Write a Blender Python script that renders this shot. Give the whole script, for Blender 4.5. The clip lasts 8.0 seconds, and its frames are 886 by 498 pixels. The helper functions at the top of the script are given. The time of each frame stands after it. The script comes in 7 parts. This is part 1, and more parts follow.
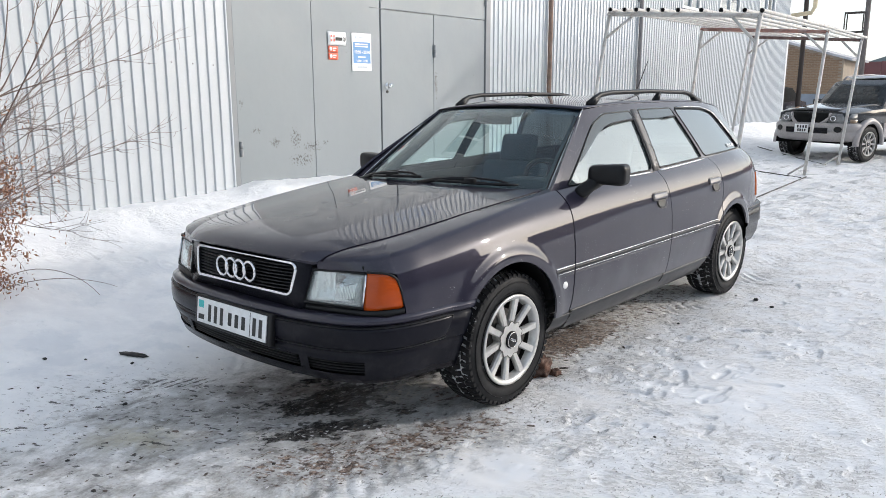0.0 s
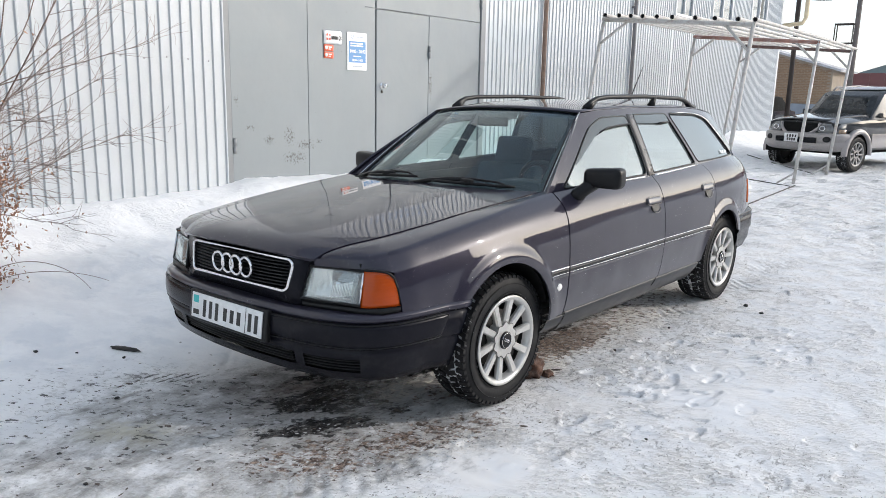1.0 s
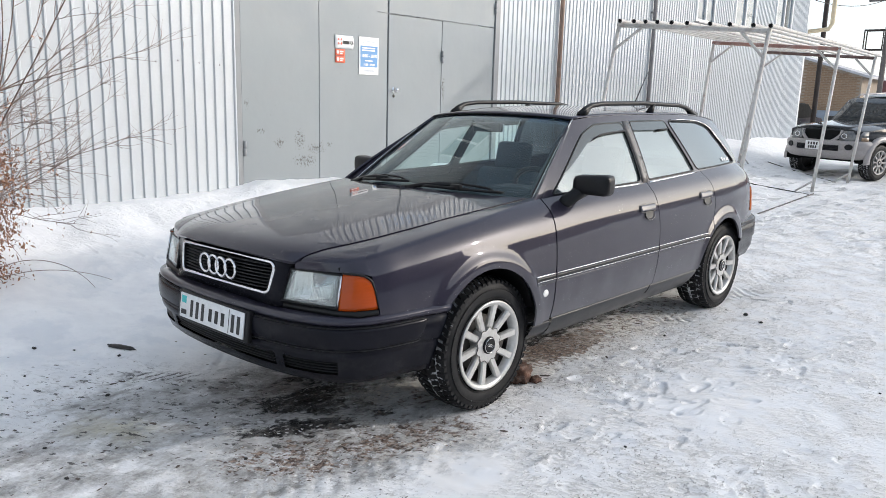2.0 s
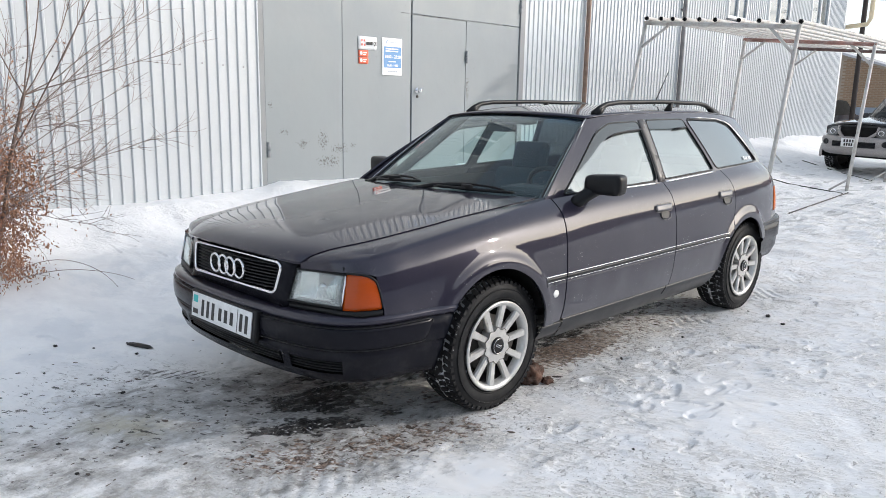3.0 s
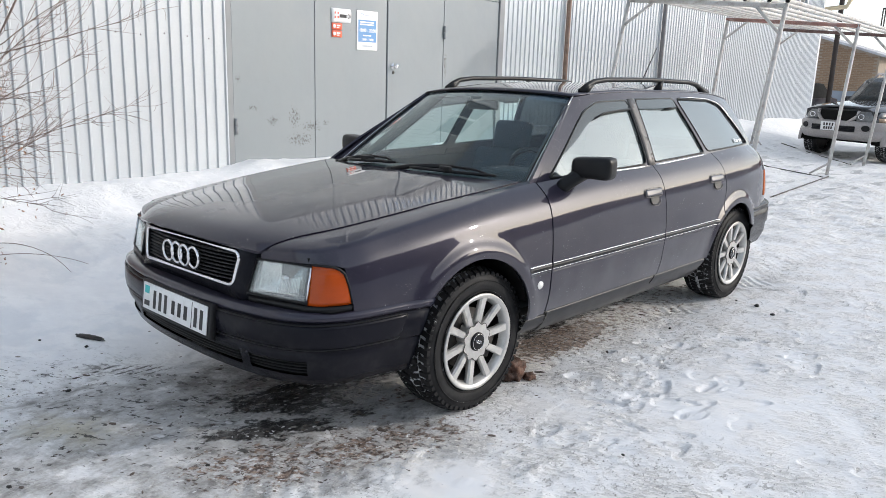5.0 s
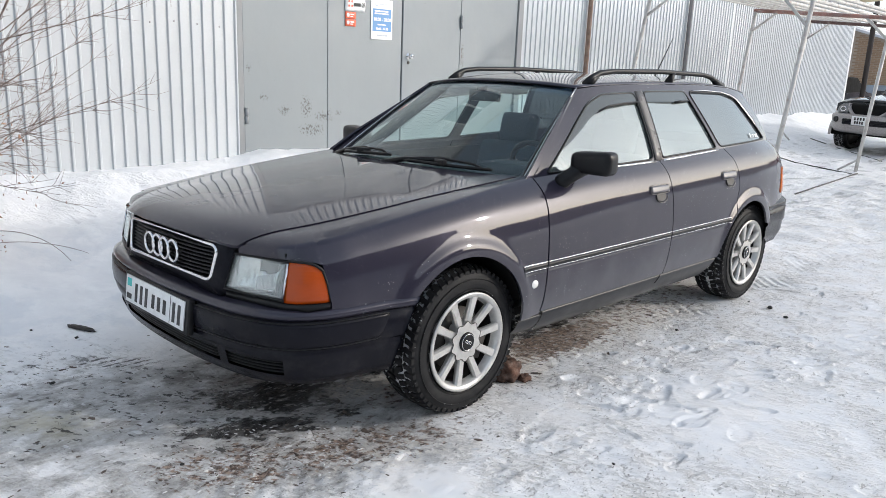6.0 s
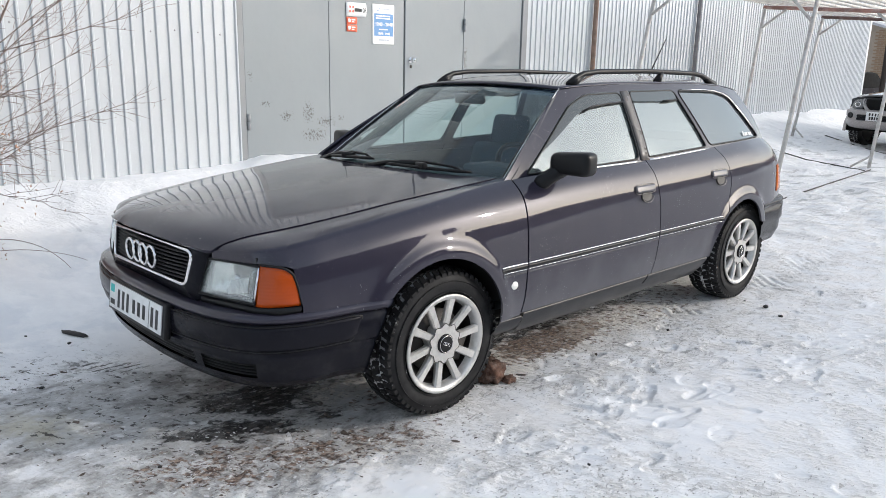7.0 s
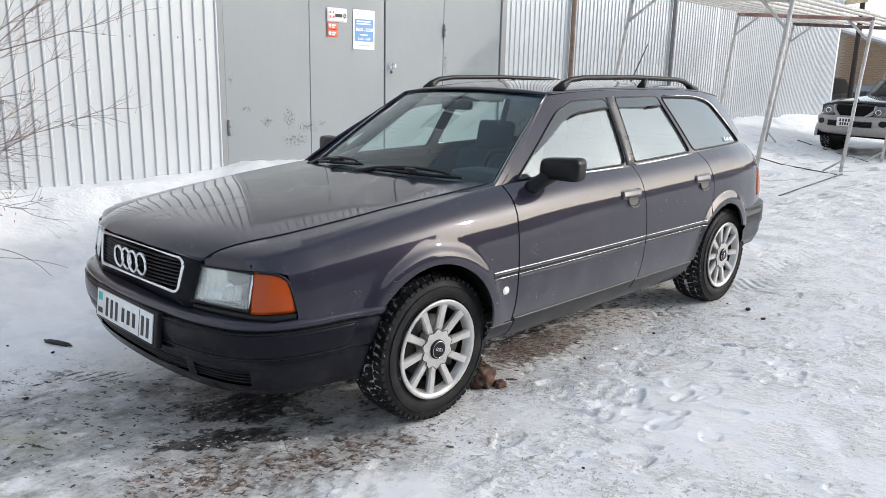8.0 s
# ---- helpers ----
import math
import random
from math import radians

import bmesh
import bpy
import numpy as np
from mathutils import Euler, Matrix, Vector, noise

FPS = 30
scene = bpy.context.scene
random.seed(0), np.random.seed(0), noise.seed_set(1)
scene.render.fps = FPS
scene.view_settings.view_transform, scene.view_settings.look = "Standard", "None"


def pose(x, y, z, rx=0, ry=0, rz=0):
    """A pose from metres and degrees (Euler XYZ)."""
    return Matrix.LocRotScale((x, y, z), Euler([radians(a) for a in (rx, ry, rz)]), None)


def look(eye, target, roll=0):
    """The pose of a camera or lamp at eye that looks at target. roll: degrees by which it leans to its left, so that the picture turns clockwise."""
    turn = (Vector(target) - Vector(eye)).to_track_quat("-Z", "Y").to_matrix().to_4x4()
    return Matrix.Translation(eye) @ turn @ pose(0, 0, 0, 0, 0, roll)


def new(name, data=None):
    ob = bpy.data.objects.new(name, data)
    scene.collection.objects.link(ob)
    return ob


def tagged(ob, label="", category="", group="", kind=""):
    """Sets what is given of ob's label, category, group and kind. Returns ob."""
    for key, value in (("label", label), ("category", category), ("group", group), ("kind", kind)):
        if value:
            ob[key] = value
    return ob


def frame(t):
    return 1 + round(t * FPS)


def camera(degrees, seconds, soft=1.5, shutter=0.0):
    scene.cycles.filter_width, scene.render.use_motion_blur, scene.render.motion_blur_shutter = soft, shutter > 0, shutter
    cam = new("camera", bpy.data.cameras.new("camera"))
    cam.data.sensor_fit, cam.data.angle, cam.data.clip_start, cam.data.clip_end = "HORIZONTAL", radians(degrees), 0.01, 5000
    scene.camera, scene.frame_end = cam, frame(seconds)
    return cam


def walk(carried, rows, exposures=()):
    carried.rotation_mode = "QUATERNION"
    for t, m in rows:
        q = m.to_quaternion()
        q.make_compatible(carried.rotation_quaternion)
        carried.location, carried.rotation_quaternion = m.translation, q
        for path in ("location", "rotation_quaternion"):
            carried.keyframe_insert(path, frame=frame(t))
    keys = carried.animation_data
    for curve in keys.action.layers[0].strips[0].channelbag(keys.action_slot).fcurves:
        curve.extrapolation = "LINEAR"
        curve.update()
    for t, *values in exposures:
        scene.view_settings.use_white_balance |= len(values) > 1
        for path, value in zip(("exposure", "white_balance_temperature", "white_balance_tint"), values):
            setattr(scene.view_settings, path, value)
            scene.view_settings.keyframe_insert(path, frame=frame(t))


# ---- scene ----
cam = camera(60.6, 8.0, 0.55)
PATH = [
    (0, (0.134, 0.249, 1.449), (-1.077, 1.786, 1.033), -0.1),
    (0.5, (0.101, 0.218, 1.442), (-1.092, 1.771, 1.036), 0.9),
    (1, (0.115, 0.216, 1.442), (-1.072, 1.772, 1.031), 1.2),
    (1.5, (0.193, 0.254, 1.449), (-1.033, 1.782, 1.045), 1.1),
    (1.7, (0.228, 0.276, 1.453), (-0.996, 1.805, 1.05), 1.5),
    (3, (0.359, 0.386, 1.459), (-0.947, 1.847, 1.054), 1.1),
    (3.5, (0.364, 0.388, 1.447), (-0.933, 1.854, 1.039), 0.8),
    (4, (0.353, 0.418, 1.443), (-0.937, 1.881, 0.997), 0.2),
    (4.5, (0.253, 0.52, 1.438), (-0.996, 2.018, 0.994), 1.9),
    (5.8, (0.139, 0.727, 1.437), (-1.124, 2.199, 0.947), 2.2),
    (6, (0.21, 0.781, 1.438), (-1.086, 2.226, 0.957), 2.3),
    (6.5, (0.304, 0.858, 1.446), (-1.026, 2.271, 0.964), 2.4),
    (7, (0.352, 0.891, 1.445), (-0.985, 2.3, 0.97), 1.2),
    (7.5, (0.353, 0.876, 1.45), (-0.971, 2.301, 0.981), 1.3),
    (8, (0.304, 0.842, 1.447), (-0.988, 2.297, 0.986), 1.3),
]
walk(cam, [(t, look(eye, target, roll)) for t, eye, target, roll in PATH])

# ---- light ----
SUN_TO = Vector((1.0, 0.877, 0.485)).normalized()
sun_data = bpy.data.lights.new("sun", "SUN")
sun_data.energy, sun_data.angle, sun_data.color = 1.42, radians(0.9), (1.0, 0.957, 0.915)
sun = new("sun", sun_data)
sun.matrix_world = look(SUN_TO * 60, (0, 0, 0))
sky_world = bpy.data.worlds.new("winter_sky")
scene.world = sky_world
sky_world.use_nodes = True
wn = sky_world.node_tree
wn.nodes.clear()
sky_tex = wn.nodes.new("ShaderNodeTexSky")
sky_tex.sky_type, sky_tex.sun_disc = "NISHITA", False
sky_tex.sun_elevation = math.asin(SUN_TO.z)
sky_tex.sun_rotation = math.atan2(SUN_TO.x, SUN_TO.y)
sky_tex.air_density, sky_tex.dust_density, sky_tex.ozone_density = 1.0, 2.2, 1.0
haze = wn.nodes.new("ShaderNodeMixRGB")
haze.inputs["Fac"].default_value = 0.20
haze.inputs["Color2"].default_value = (5.5, 6.8, 8.4, 1)
sky_back = wn.nodes.new("ShaderNodeBackground")
sky_back.inputs["Strength"].default_value = 0.24
sky_out = wn.nodes.new("ShaderNodeOutputWorld")
pale = wn.nodes.new("ShaderNodeHueSaturation")
pale.inputs["Saturation"].default_value = 0.5
wn.links.new(sky_tex.outputs[0], pale.inputs["Color"])
wn.links.new(pale.outputs[0], haze.inputs["Color1"])
wn.links.new(haze.outputs[0], sky_back.inputs["Color"])
wn.links.new(sky_back.outputs[0], sky_out.inputs["Surface"])
scene.view_settings.exposure = 0.0


# ---- materials ----
class Nodes:
    """A small writer of node trees."""

    def __init__(self, name):
        self.mat = bpy.data.materials.new(name)
        self.mat.use_nodes = True
        self.nt = self.mat.node_tree
        self.nt.nodes.clear()
        self.out = self.add("ShaderNodeOutputMaterial")
        self.coord = self.add("ShaderNodeTexCoord")

    def add(self, kind):
        return self.nt.nodes.new(kind)

    def vector(self, op):
        n = self.add("ShaderNodeVectorMath")
        n.operation = op
        return n

    def bands(self, direction, scale, distortion=0.0):
        w = self.add("ShaderNodeTexWave")
        w.wave_type, w.bands_direction = "BANDS", direction
        self.put(w.inputs["Vector"], self.coord.outputs["Object"])
        w.inputs["Scale"].default_value, w.inputs["Distortion"].default_value = scale, distortion
        return w.outputs["Fac"]

    def put(self, socket, value):
        if isinstance(value, bpy.types.NodeSocket):
            self.nt.links.new(value, socket)
        elif isinstance(value, (tuple, list)) and socket.type == "RGBA" and len(value) == 3:
            socket.default_value = (*value, 1)
        else:
            socket.default_value = value

    def noise(self, scale, detail=4, rough=0.55, stretch=(1, 1, 1), shift=(0, 0, 0), rot=(0, 0, 0), turn=0.0):
        m = self.add("ShaderNodeMapping")
        start = self.coord.outputs["Object"]
        if turn:
            r = self.add("ShaderNodeVectorRotate")
            r.rotation_type = "Z_AXIS"
            self.put(r.inputs["Vector"], start)
            r.inputs["Angle"].default_value = -radians(turn)
            start = r.outputs[0]
        self.put(m.inputs["Vector"], start)
        m.inputs["Scale"].default_value = stretch
        m.inputs["Location"].default_value = shift
        m.inputs["Rotation"].default_value = rot
        n = self.add("ShaderNodeTexNoise")
        self.put(n.inputs["Vector"], m.outputs[0])
        n.inputs["Scale"].default_value, n.inputs["Detail"].default_value, n.inputs["Roughness"].default_value = scale, detail, rough
        return n.outputs["Fac"]

    def ramp(self, fac, low, high, a=0.0, b=1.0):
        r = self.add("ShaderNodeMapRange")
        r.interpolation_type = "SMOOTHSTEP"
        self.put(r.inputs["Value"], fac)
        for key, value in (("From Min", low), ("From Max", high), ("To Min", a), ("To Max", b)):
            r.inputs[key].default_value = value
        return r.outputs[0]

    def math(self, op, a, b=0.0):
        n = self.add("ShaderNodeMath")
        n.operation = op
        self.put(n.inputs[0], a)
        self.put(n.inputs[1], b)
        return n.outputs[0]

    def mix(self, fac, a, b):
        n = self.add("ShaderNodeMixRGB")
        self.put(n.inputs["Fac"], fac)
        self.put(n.inputs["Color1"], a)
        self.put(n.inputs["Color2"], b)
        return n.outputs[0]

    def bump(self, height, strength=0.3, distance=0.01):
        n = self.add("ShaderNodeBump")
        n.inputs["Strength"].default_value, n.inputs["Distance"].default_value = strength, distance
        self.put(n.inputs["Height"], height)
        return n.outputs[0]

    def spot(self, x, y, rx, ry, turn=0.0, hard=0.35):
        """1 within an ellipse on the ground, 0 outside, soft at the rim."""
        s = self.vector("SUBTRACT")
        self.put(s.inputs[0], self.coord.outputs["Object"])
        s.inputs[1].default_value = (x, y, 0)
        r = self.add("ShaderNodeVectorRotate")
        r.rotation_type = "Z_AXIS"
        self.put(r.inputs["Vector"], s.outputs[0])
        r.inputs["Angle"].default_value = -radians(turn)
        k = self.vector("MULTIPLY")
        self.put(k.inputs[0], r.outputs[0])
        k.inputs[1].default_value = (1 / rx, 1 / ry, 0)
        d = self.vector("LENGTH")
        self.put(d.inputs[0], k.outputs[0])
        return self.ramp(d.outputs["Value"], hard, 1.0, 1.0, 0.0)

    def patch(self, y, z, ry, rz, hard=0.2):
        """1 within an ellipse on an upright face that runs along y."""
        a, k, d = self.vector("SUBTRACT"), self.vector("MULTIPLY"), self.vector("LENGTH")
        self.put(a.inputs[0], self.coord.outputs["Object"])
        a.inputs[1].default_value = (0, y, z)
        self.put(k.inputs[0], a.outputs[0])
        k.inputs[1].default_value = (0, 1 / ry, 1 / rz)
        self.put(d.inputs[0], k.outputs[0])
        return self.ramp(d.outputs["Value"], hard, 1.0, 1.0, 0.0)

    def surface(self, color, rough=0.5, metal=0.0, normal=None, coat=0.0, coat_rough=0.03, spec=0.5, **more):
        p = self.add("ShaderNodeBsdfPrincipled")
        self.put(p.inputs["Base Color"], color)
        self.put(p.inputs["Roughness"], rough)
        self.put(p.inputs["Metallic"], metal)
        p.inputs["Coat Weight"].default_value, p.inputs["Coat Roughness"].default_value = coat, coat_rough
        p.inputs["Specular IOR Level"].default_value = spec
        for key, value in more.items():
            self.put(p.inputs[key.replace("_", " ")], value)
        if normal is not None:
            self.put(p.inputs["Normal"], normal)
        self.nt.links.new(p.outputs[0], self.out.inputs["Surface"])
        return self.mat


def plain(name, col, rough=0.5, metal=0.0, var=0.12, scale=6.0, grain=90.0, relief=0.1, coat=0.0, spec=0.5, dirt=0.0, dirt_col=(0.3, 0.28, 0.26), rand=0.0):
    """A surface with variation at two scales, fine relief and a film of dust."""
    n = Nodes(name)
    big, fine = n.noise(scale, 3), n.noise(grain, 4)
    fac = n.math("ADD", n.math("MULTIPLY", big, 0.65), n.math("MULTIPLY", fine, 0.35))
    c = n.mix(n.ramp(fac, 0.3, 0.7), tuple(v * (1 - var) for v in col), tuple(min(1, v * (1 + var)) for v in col))
    if rand:
        info = n.add("ShaderNodeObjectInfo")
        c = n.mix(n.ramp(info.outputs["Random"], 0, 1, 0, rand), c, tuple(v * 0.6 for v in col))
    if dirt:
        c = n.mix(n.ramp(n.noise(scale * 1.7, 6, 0.7, shift=(3, 1, 7)), 0.45, 0.75, 0, dirt), c, dirt_col)
    r = n.ramp(big, 0.25, 0.75, max(0.02, rough * 0.85), min(1, rough * 1.2))
    return n.surface(c, r, metal, n.bump(fine, relief, 0.002) if relief else None, coat, spec=spec)


def pane(name, tint, gloss_rough=0.01, film=0.0, sheen=0.07, specks=0.0, film_col=(0.66, 0.70, 0.74)):
    """Thin glass: tinted see-through, with a mirror sheen that grows towards grazing."""
    n = Nodes(name)
    t = n.add("ShaderNodeBsdfTransparent")
    n.put(t.inputs[0], tint)
    g = n.add("ShaderNodeBsdfGlossy")
    n.put(g.inputs["Color"], (0.90, 0.98, 1.0))
    g.inputs["Roughness"].default_value = gloss_rough
    f = n.add("ShaderNodeLayerWeight")
    f.inputs["Blend"].default_value = 0.5
    m = n.add("ShaderNodeMixShader")
    n.put(m.inputs[0], n.math("ADD", n.math("MULTIPLY", n.math("POWER", f.outputs["Facing"], 4.0), 0.92 - sheen), sheen + 0.0))
    n.nt.links.new(t.outputs[0], m.inputs[1])
    n.nt.links.new(g.outputs[0], m.inputs[2])
    last = m
    if film:
        d = n.add("ShaderNodeBsdfDiffuse")
        n.put(d.inputs[0], film_col)
        k = n.add("ShaderNodeMixShader")
        n.put(k.inputs[0], n.ramp(n.noise(7, 6, 0.7), 0.4, 0.8, film * 0.7, film))
        n.nt.links.new(m.outputs[0], k.inputs[1])
        n.nt.links.new(d.outputs[0], k.inputs[2])
        last = k
    if specks:
        d = n.add("ShaderNodeBsdfDiffuse")
        n.put(d.inputs[0], (0.8, 0.82, 0.85))
        k = n.add("ShaderNodeMixShader")
        dots = n.math("MULTIPLY", n.ramp(n.noise(150, 2, 0.5), 0.69, 0.715), n.ramp(n.noise(5, 3, 0.6), 0.36, 0.6))
        n.put(k.inputs[0], n.math("MULTIPLY", dots, specks))
        n.nt.links.new(last.outputs[0], k.inputs[1])
        n.nt.links.new(d.outputs[0], k.inputs[2])
        last = k
    n.nt.links.new(last.outputs[0], n.out.inputs["Surface"])
    return n.mat


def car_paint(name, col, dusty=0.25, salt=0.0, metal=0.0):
    n = Nodes(name)
    flake = n.noise(900, 2)
    dust = n.ramp(n.noise(3.5, 7, 0.7), 0.42, 0.8, 0, dusty)
    specks = n.math("MULTIPLY", n.ramp(n.noise(170, 2, 0.5), 0.705, 0.735, 0, 0.7), n.ramp(n.noise(6, 3, 0.6, shift=(5, 2, 1)), 0.46, 0.62))
    c = n.mix(n.ramp(flake, 0.35, 0.7), tuple(v * 0.85 for v in col), tuple(v * 1.3 for v in col))
    c = n.mix(dust, c, (0.20, 0.195, 0.20))
    # road salt from the wheels, plus the snow's reflection put into the colour
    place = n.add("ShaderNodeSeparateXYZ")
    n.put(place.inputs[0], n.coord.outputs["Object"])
    salt_bounce = n.math("ADD", n.math("SUBTRACT", 0.62, place.outputs["Z"]), n.math("MULTIPLY", n.math("SUBTRACT", n.noise(4, 7, 0.6, shift=(1, 8, 2)), 0.5), 0.30))
    c = n.mix(n.ramp(salt_bounce, 0.0, 0.30, 0.0, salt), c, (0.125, 0.124, 0.138))
    c = n.mix(specks, c, (0.75, 0.77, 0.80))
    r = n.ramp(n.noise(5, 5), 0.3, 0.7, 0.28, 0.35)
    made = n.surface(c, r, metal, None, 1.0, 0.02, spec=0.04)
    for node in made.node_tree.nodes:
        if node.type == "BSDF_PRINCIPLED":
            node.inputs["Coat IOR"].default_value = 1.45
    return made


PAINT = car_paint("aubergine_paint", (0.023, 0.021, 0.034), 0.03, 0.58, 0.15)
PLASTIC = plain("dark_bumper_plastic", (0.008, 0.008, 0.012), 0.20, var=0.15, scale=5, relief=0.04, spec=0.13, dirt=0.26, dirt_col=(0.062, 0.060, 0.059))
PILLARTRIM = plain("faded_pillar_trim", (0.13, 0.115, 0.105), 0.28, scale=9, relief=0.05)
BLACK = plain("black_trim", (0.010, 0.010, 0.011), 0.36, scale=9, relief=0.05, spec=0.22)


def tyre_rubber():
    """Black rubber with a grey film of salt and packed snow in its grooves."""
    n = Nodes("tyre_rubber")
    c = n.mix(n.ramp(n.noise(7, 5, 0.65), 0.35, 0.75), (0.007, 0.007, 0.008), (0.022, 0.0215, 0.022))
    snow = n.math("MULTIPLY", n.ramp(n.noise(110, 3, 0.6), 0.655, 0.69), n.ramp(n.noise(9, 4, 0.6, shift=(2, 4, 1)), 0.53, 0.64))
    c = n.mix(snow, c, (0.70, 0.72, 0.75))
    return n.surface(c, 0.62, 0, n.bump(n.noise(90, 4), 0.3, 0.002), spec=0.2)


def carcass_rubber():
    """Tyre body: clean dark sidewalls, snow packed between the tread blocks."""
    n = Nodes("tyre_body_rubber")
    c = n.mix(n.ramp(n.noise(7, 5, 0.65), 0.35, 0.75), (0.007, 0.007, 0.008), (0.026, 0.0255, 0.026))
    at = n.add("ShaderNodeSeparateXYZ")
    n.put(at.inputs[0], n.coord.outputs["Object"])
    r = n.math("SQRT", n.math("ADD", n.math("MULTIPLY", at.outputs["X"], at.outputs["X"]), n.math("MULTIPLY", at.outputs["Z"], at.outputs["Z"])))
    packed = n.math("MULTIPLY", n.ramp(r, 0.3045, 0.3075), n.ramp(n.noise(26, 5, 0.65), 0.47, 0.56))
    c = n.mix(n.math("MULTIPLY", packed, 0.9), c, (0.60, 0.61, 0.63))
    return n.surface(c, 0.6, 0, n.bump(n.noise(90, 4), 0.3, 0.002), spec=0.22)


RUBBER = tyre_rubber()
CARCASS = carcass_rubber()
ALLOY = plain("silver_alloy", (0.56, 0.55, 0.53), 0.36, 0.55, var=0.1, scale=12, relief=0.04, dirt=0.35, dirt_col=(0.25, 0.23, 0.21))
CHROME = plain("chrome", (0.75, 0.75, 0.76), 0.12, 1.0, var=0.05, relief=0.0)
STRIPMETAL = plain("dull_bright_strip", (0.58, 0.58, 0.59), 0.22, 0.9, var=0.25, scale=8, relief=0.0)
DARKMETAL = plain("dark_metal", (0.06, 0.055, 0.05), 0.6, 0.4, var=0.3)
SILL = plain("dirty_sill_paint", (0.020, 0.020, 0.023), 0.35, var=0.2, scale=6, relief=0.1, coat=0.30, spec=0.2, dirt=0.16, dirt_col=(0.085, 0.080, 0.076))
WELL = plain("wheel_well_black", (0.010, 0.010, 0.010), 0.9, var=0.3, scale=10, relief=0.4, spec=0.1)
SEATCLOTH = plain("dark_seat_cloth", (0.016, 0.036, 0.054), 0.9, var=0.25, scale=14, relief=0.4)
DASHMAT = plain("dashboard_grey", (0.012, 0.020, 0.026), 0.7, var=0.1, scale=12, relief=0.3)
GLASS = pane("window_glass", (0.84, 0.93, 0.91), 0.008, 0.012, 0.09)
SCREENGLASS = pane("windscreen_glass", (0.80, 0.95, 0.95), 0.008, 0.0, 0.065, 0.9)
# pale film holds frost and the bright sky mirrored in these windows
SIDEGLASS = pane("frost_sky_side_glass", (0.54, 0.64, 0.60), 0.008, 0.20, 0.24, film_col=(0.60, 0.66, 0.64))
SMOKED = pane("smoked_plastic", (0.11, 0.11, 0.12), 0.03, 0.035, 0.085)
DARKGLASS = pane("tinted_window_glass", (0.10, 0.11, 0.115), 0.008, 0.10, 0.15)
# white film stands in for what the headlamp glass mirrors
LENSGLASS = pane("lamp_glass", (0.97, 0.98, 0.97), 0.02, 0.13, 0.10, film_col=(0.88, 0.89, 0.88))
BLUETINT = pane("blue_shade_strip", (0.08, 0.18, 0.42), 0.02, 0.1)
REFLECTOR = Nodes("lamp_reflector")
REFLECTOR = REFLECTOR.surface(REFLECTOR.mix(REFLECTOR.noise(14, 3), (0.70, 0.72, 0.71), (0.90, 0.91, 0.90)), 0.24, 0.8, REFLECTOR.bump(REFLECTOR.bands("Y", 20, 0.8), 0.4, 0.004))
WHITEPLATE = plain("plate_white", (0.75, 0.76, 0.76), 0.4, var=0.06, scale=14, dirt=0.3, dirt_col=(0.45, 0.43, 0.40))
INK = plain("black_ink", (0.015, 0.015, 0.016), 0.5)
CYANINK = plain("turquoise_ink", (0.05, 0.45, 0.45), 0.5)


def amber_lens(name, col):
    n = Nodes(name)
    rib = n.bands("Z", 26)
    c = n.mix(n.noise(9, 3), tuple(v * 0.75 for v in col), tuple(min(1, v * 1.2) for v in col))
    return n.surface(c, 0.22, 0, n.bump(rib, 0.15, 0.002), 0.25, spec=0.3)


AMBER = amber_lens("amber_lens", (0.36, 0.052, 0.003))
TAILAMBER = amber_lens("amber_tail_lens", (0.60, 0.15, 0.03))


def fluted_lens():
    """Headlamp glass with vertical flutes, the snow it mirrors put in as white."""
    n = Nodes("fluted_headlamp_glass")
    w = n.bands("Y", 22, 0.6)
    c = n.mix(n.noise(8, 3), (0.62, 0.64, 0.65), (0.90, 0.91, 0.92))
    return n.surface(c, 0.14, 0.1, n.bump(w, 0.5, 0.004), 1.0)


FLUTED = fluted_lens()


# ---- mesh helpers ----
def part(name, bm, material, parent=None, label="", smooth=True, m=None):
    me = bpy.data.meshes.new(name)
    bm.normal_update()
    bm.to_mesh(me)
    bm.free()
    for f in me.polygons:
        f.use_smooth = smooth
    me.materials.append(material)
    ob = new(name, me)
    if parent is not None:
        ob.parent = parent
    if m is not None:
        ob.matrix_basis = m
    if label:
        tagged(ob, label)
    return ob


def sharp(ob, degrees=35):
    """Smooth shading broken at hard edges."""
    me = ob.data
    bm = bmesh.new()
    bm.from_mesh(me)
    for e in bm.edges:
        e.smooth = not (len(e.link_faces) == 2 and e.calc_face_angle(0) > radians(degrees))
    bm.to_mesh(me)
    bm.free()
    return ob


def lerp(a, b, t):
    return a + (b - a) * t


def curve(pairs):
    """A smooth function through (x, y) pairs."""
    xs, ys = np.array([p[0] for p in pairs], float), np.array([p[1] for p in pairs], float)
    d = np.gradient(ys, xs)

    def at(x):
        if x <= xs[0]:
            return float(ys[0])
        if x >= xs[-1]:
            return float(ys[-1])
        i = int(np.searchsorted(xs, x)) - 1
        h = xs[i + 1] - xs[i]
        t = (x - xs[i]) / h
        return float((2 * t**3 - 3 * t**2 + 1) * ys[i] + (t**3 - 2 * t**2 + t) * h * d[i] + (3 * t**2 - 2 * t**3) * ys[i + 1] + (t**3 - t**2) * h * d[i + 1])
    return at


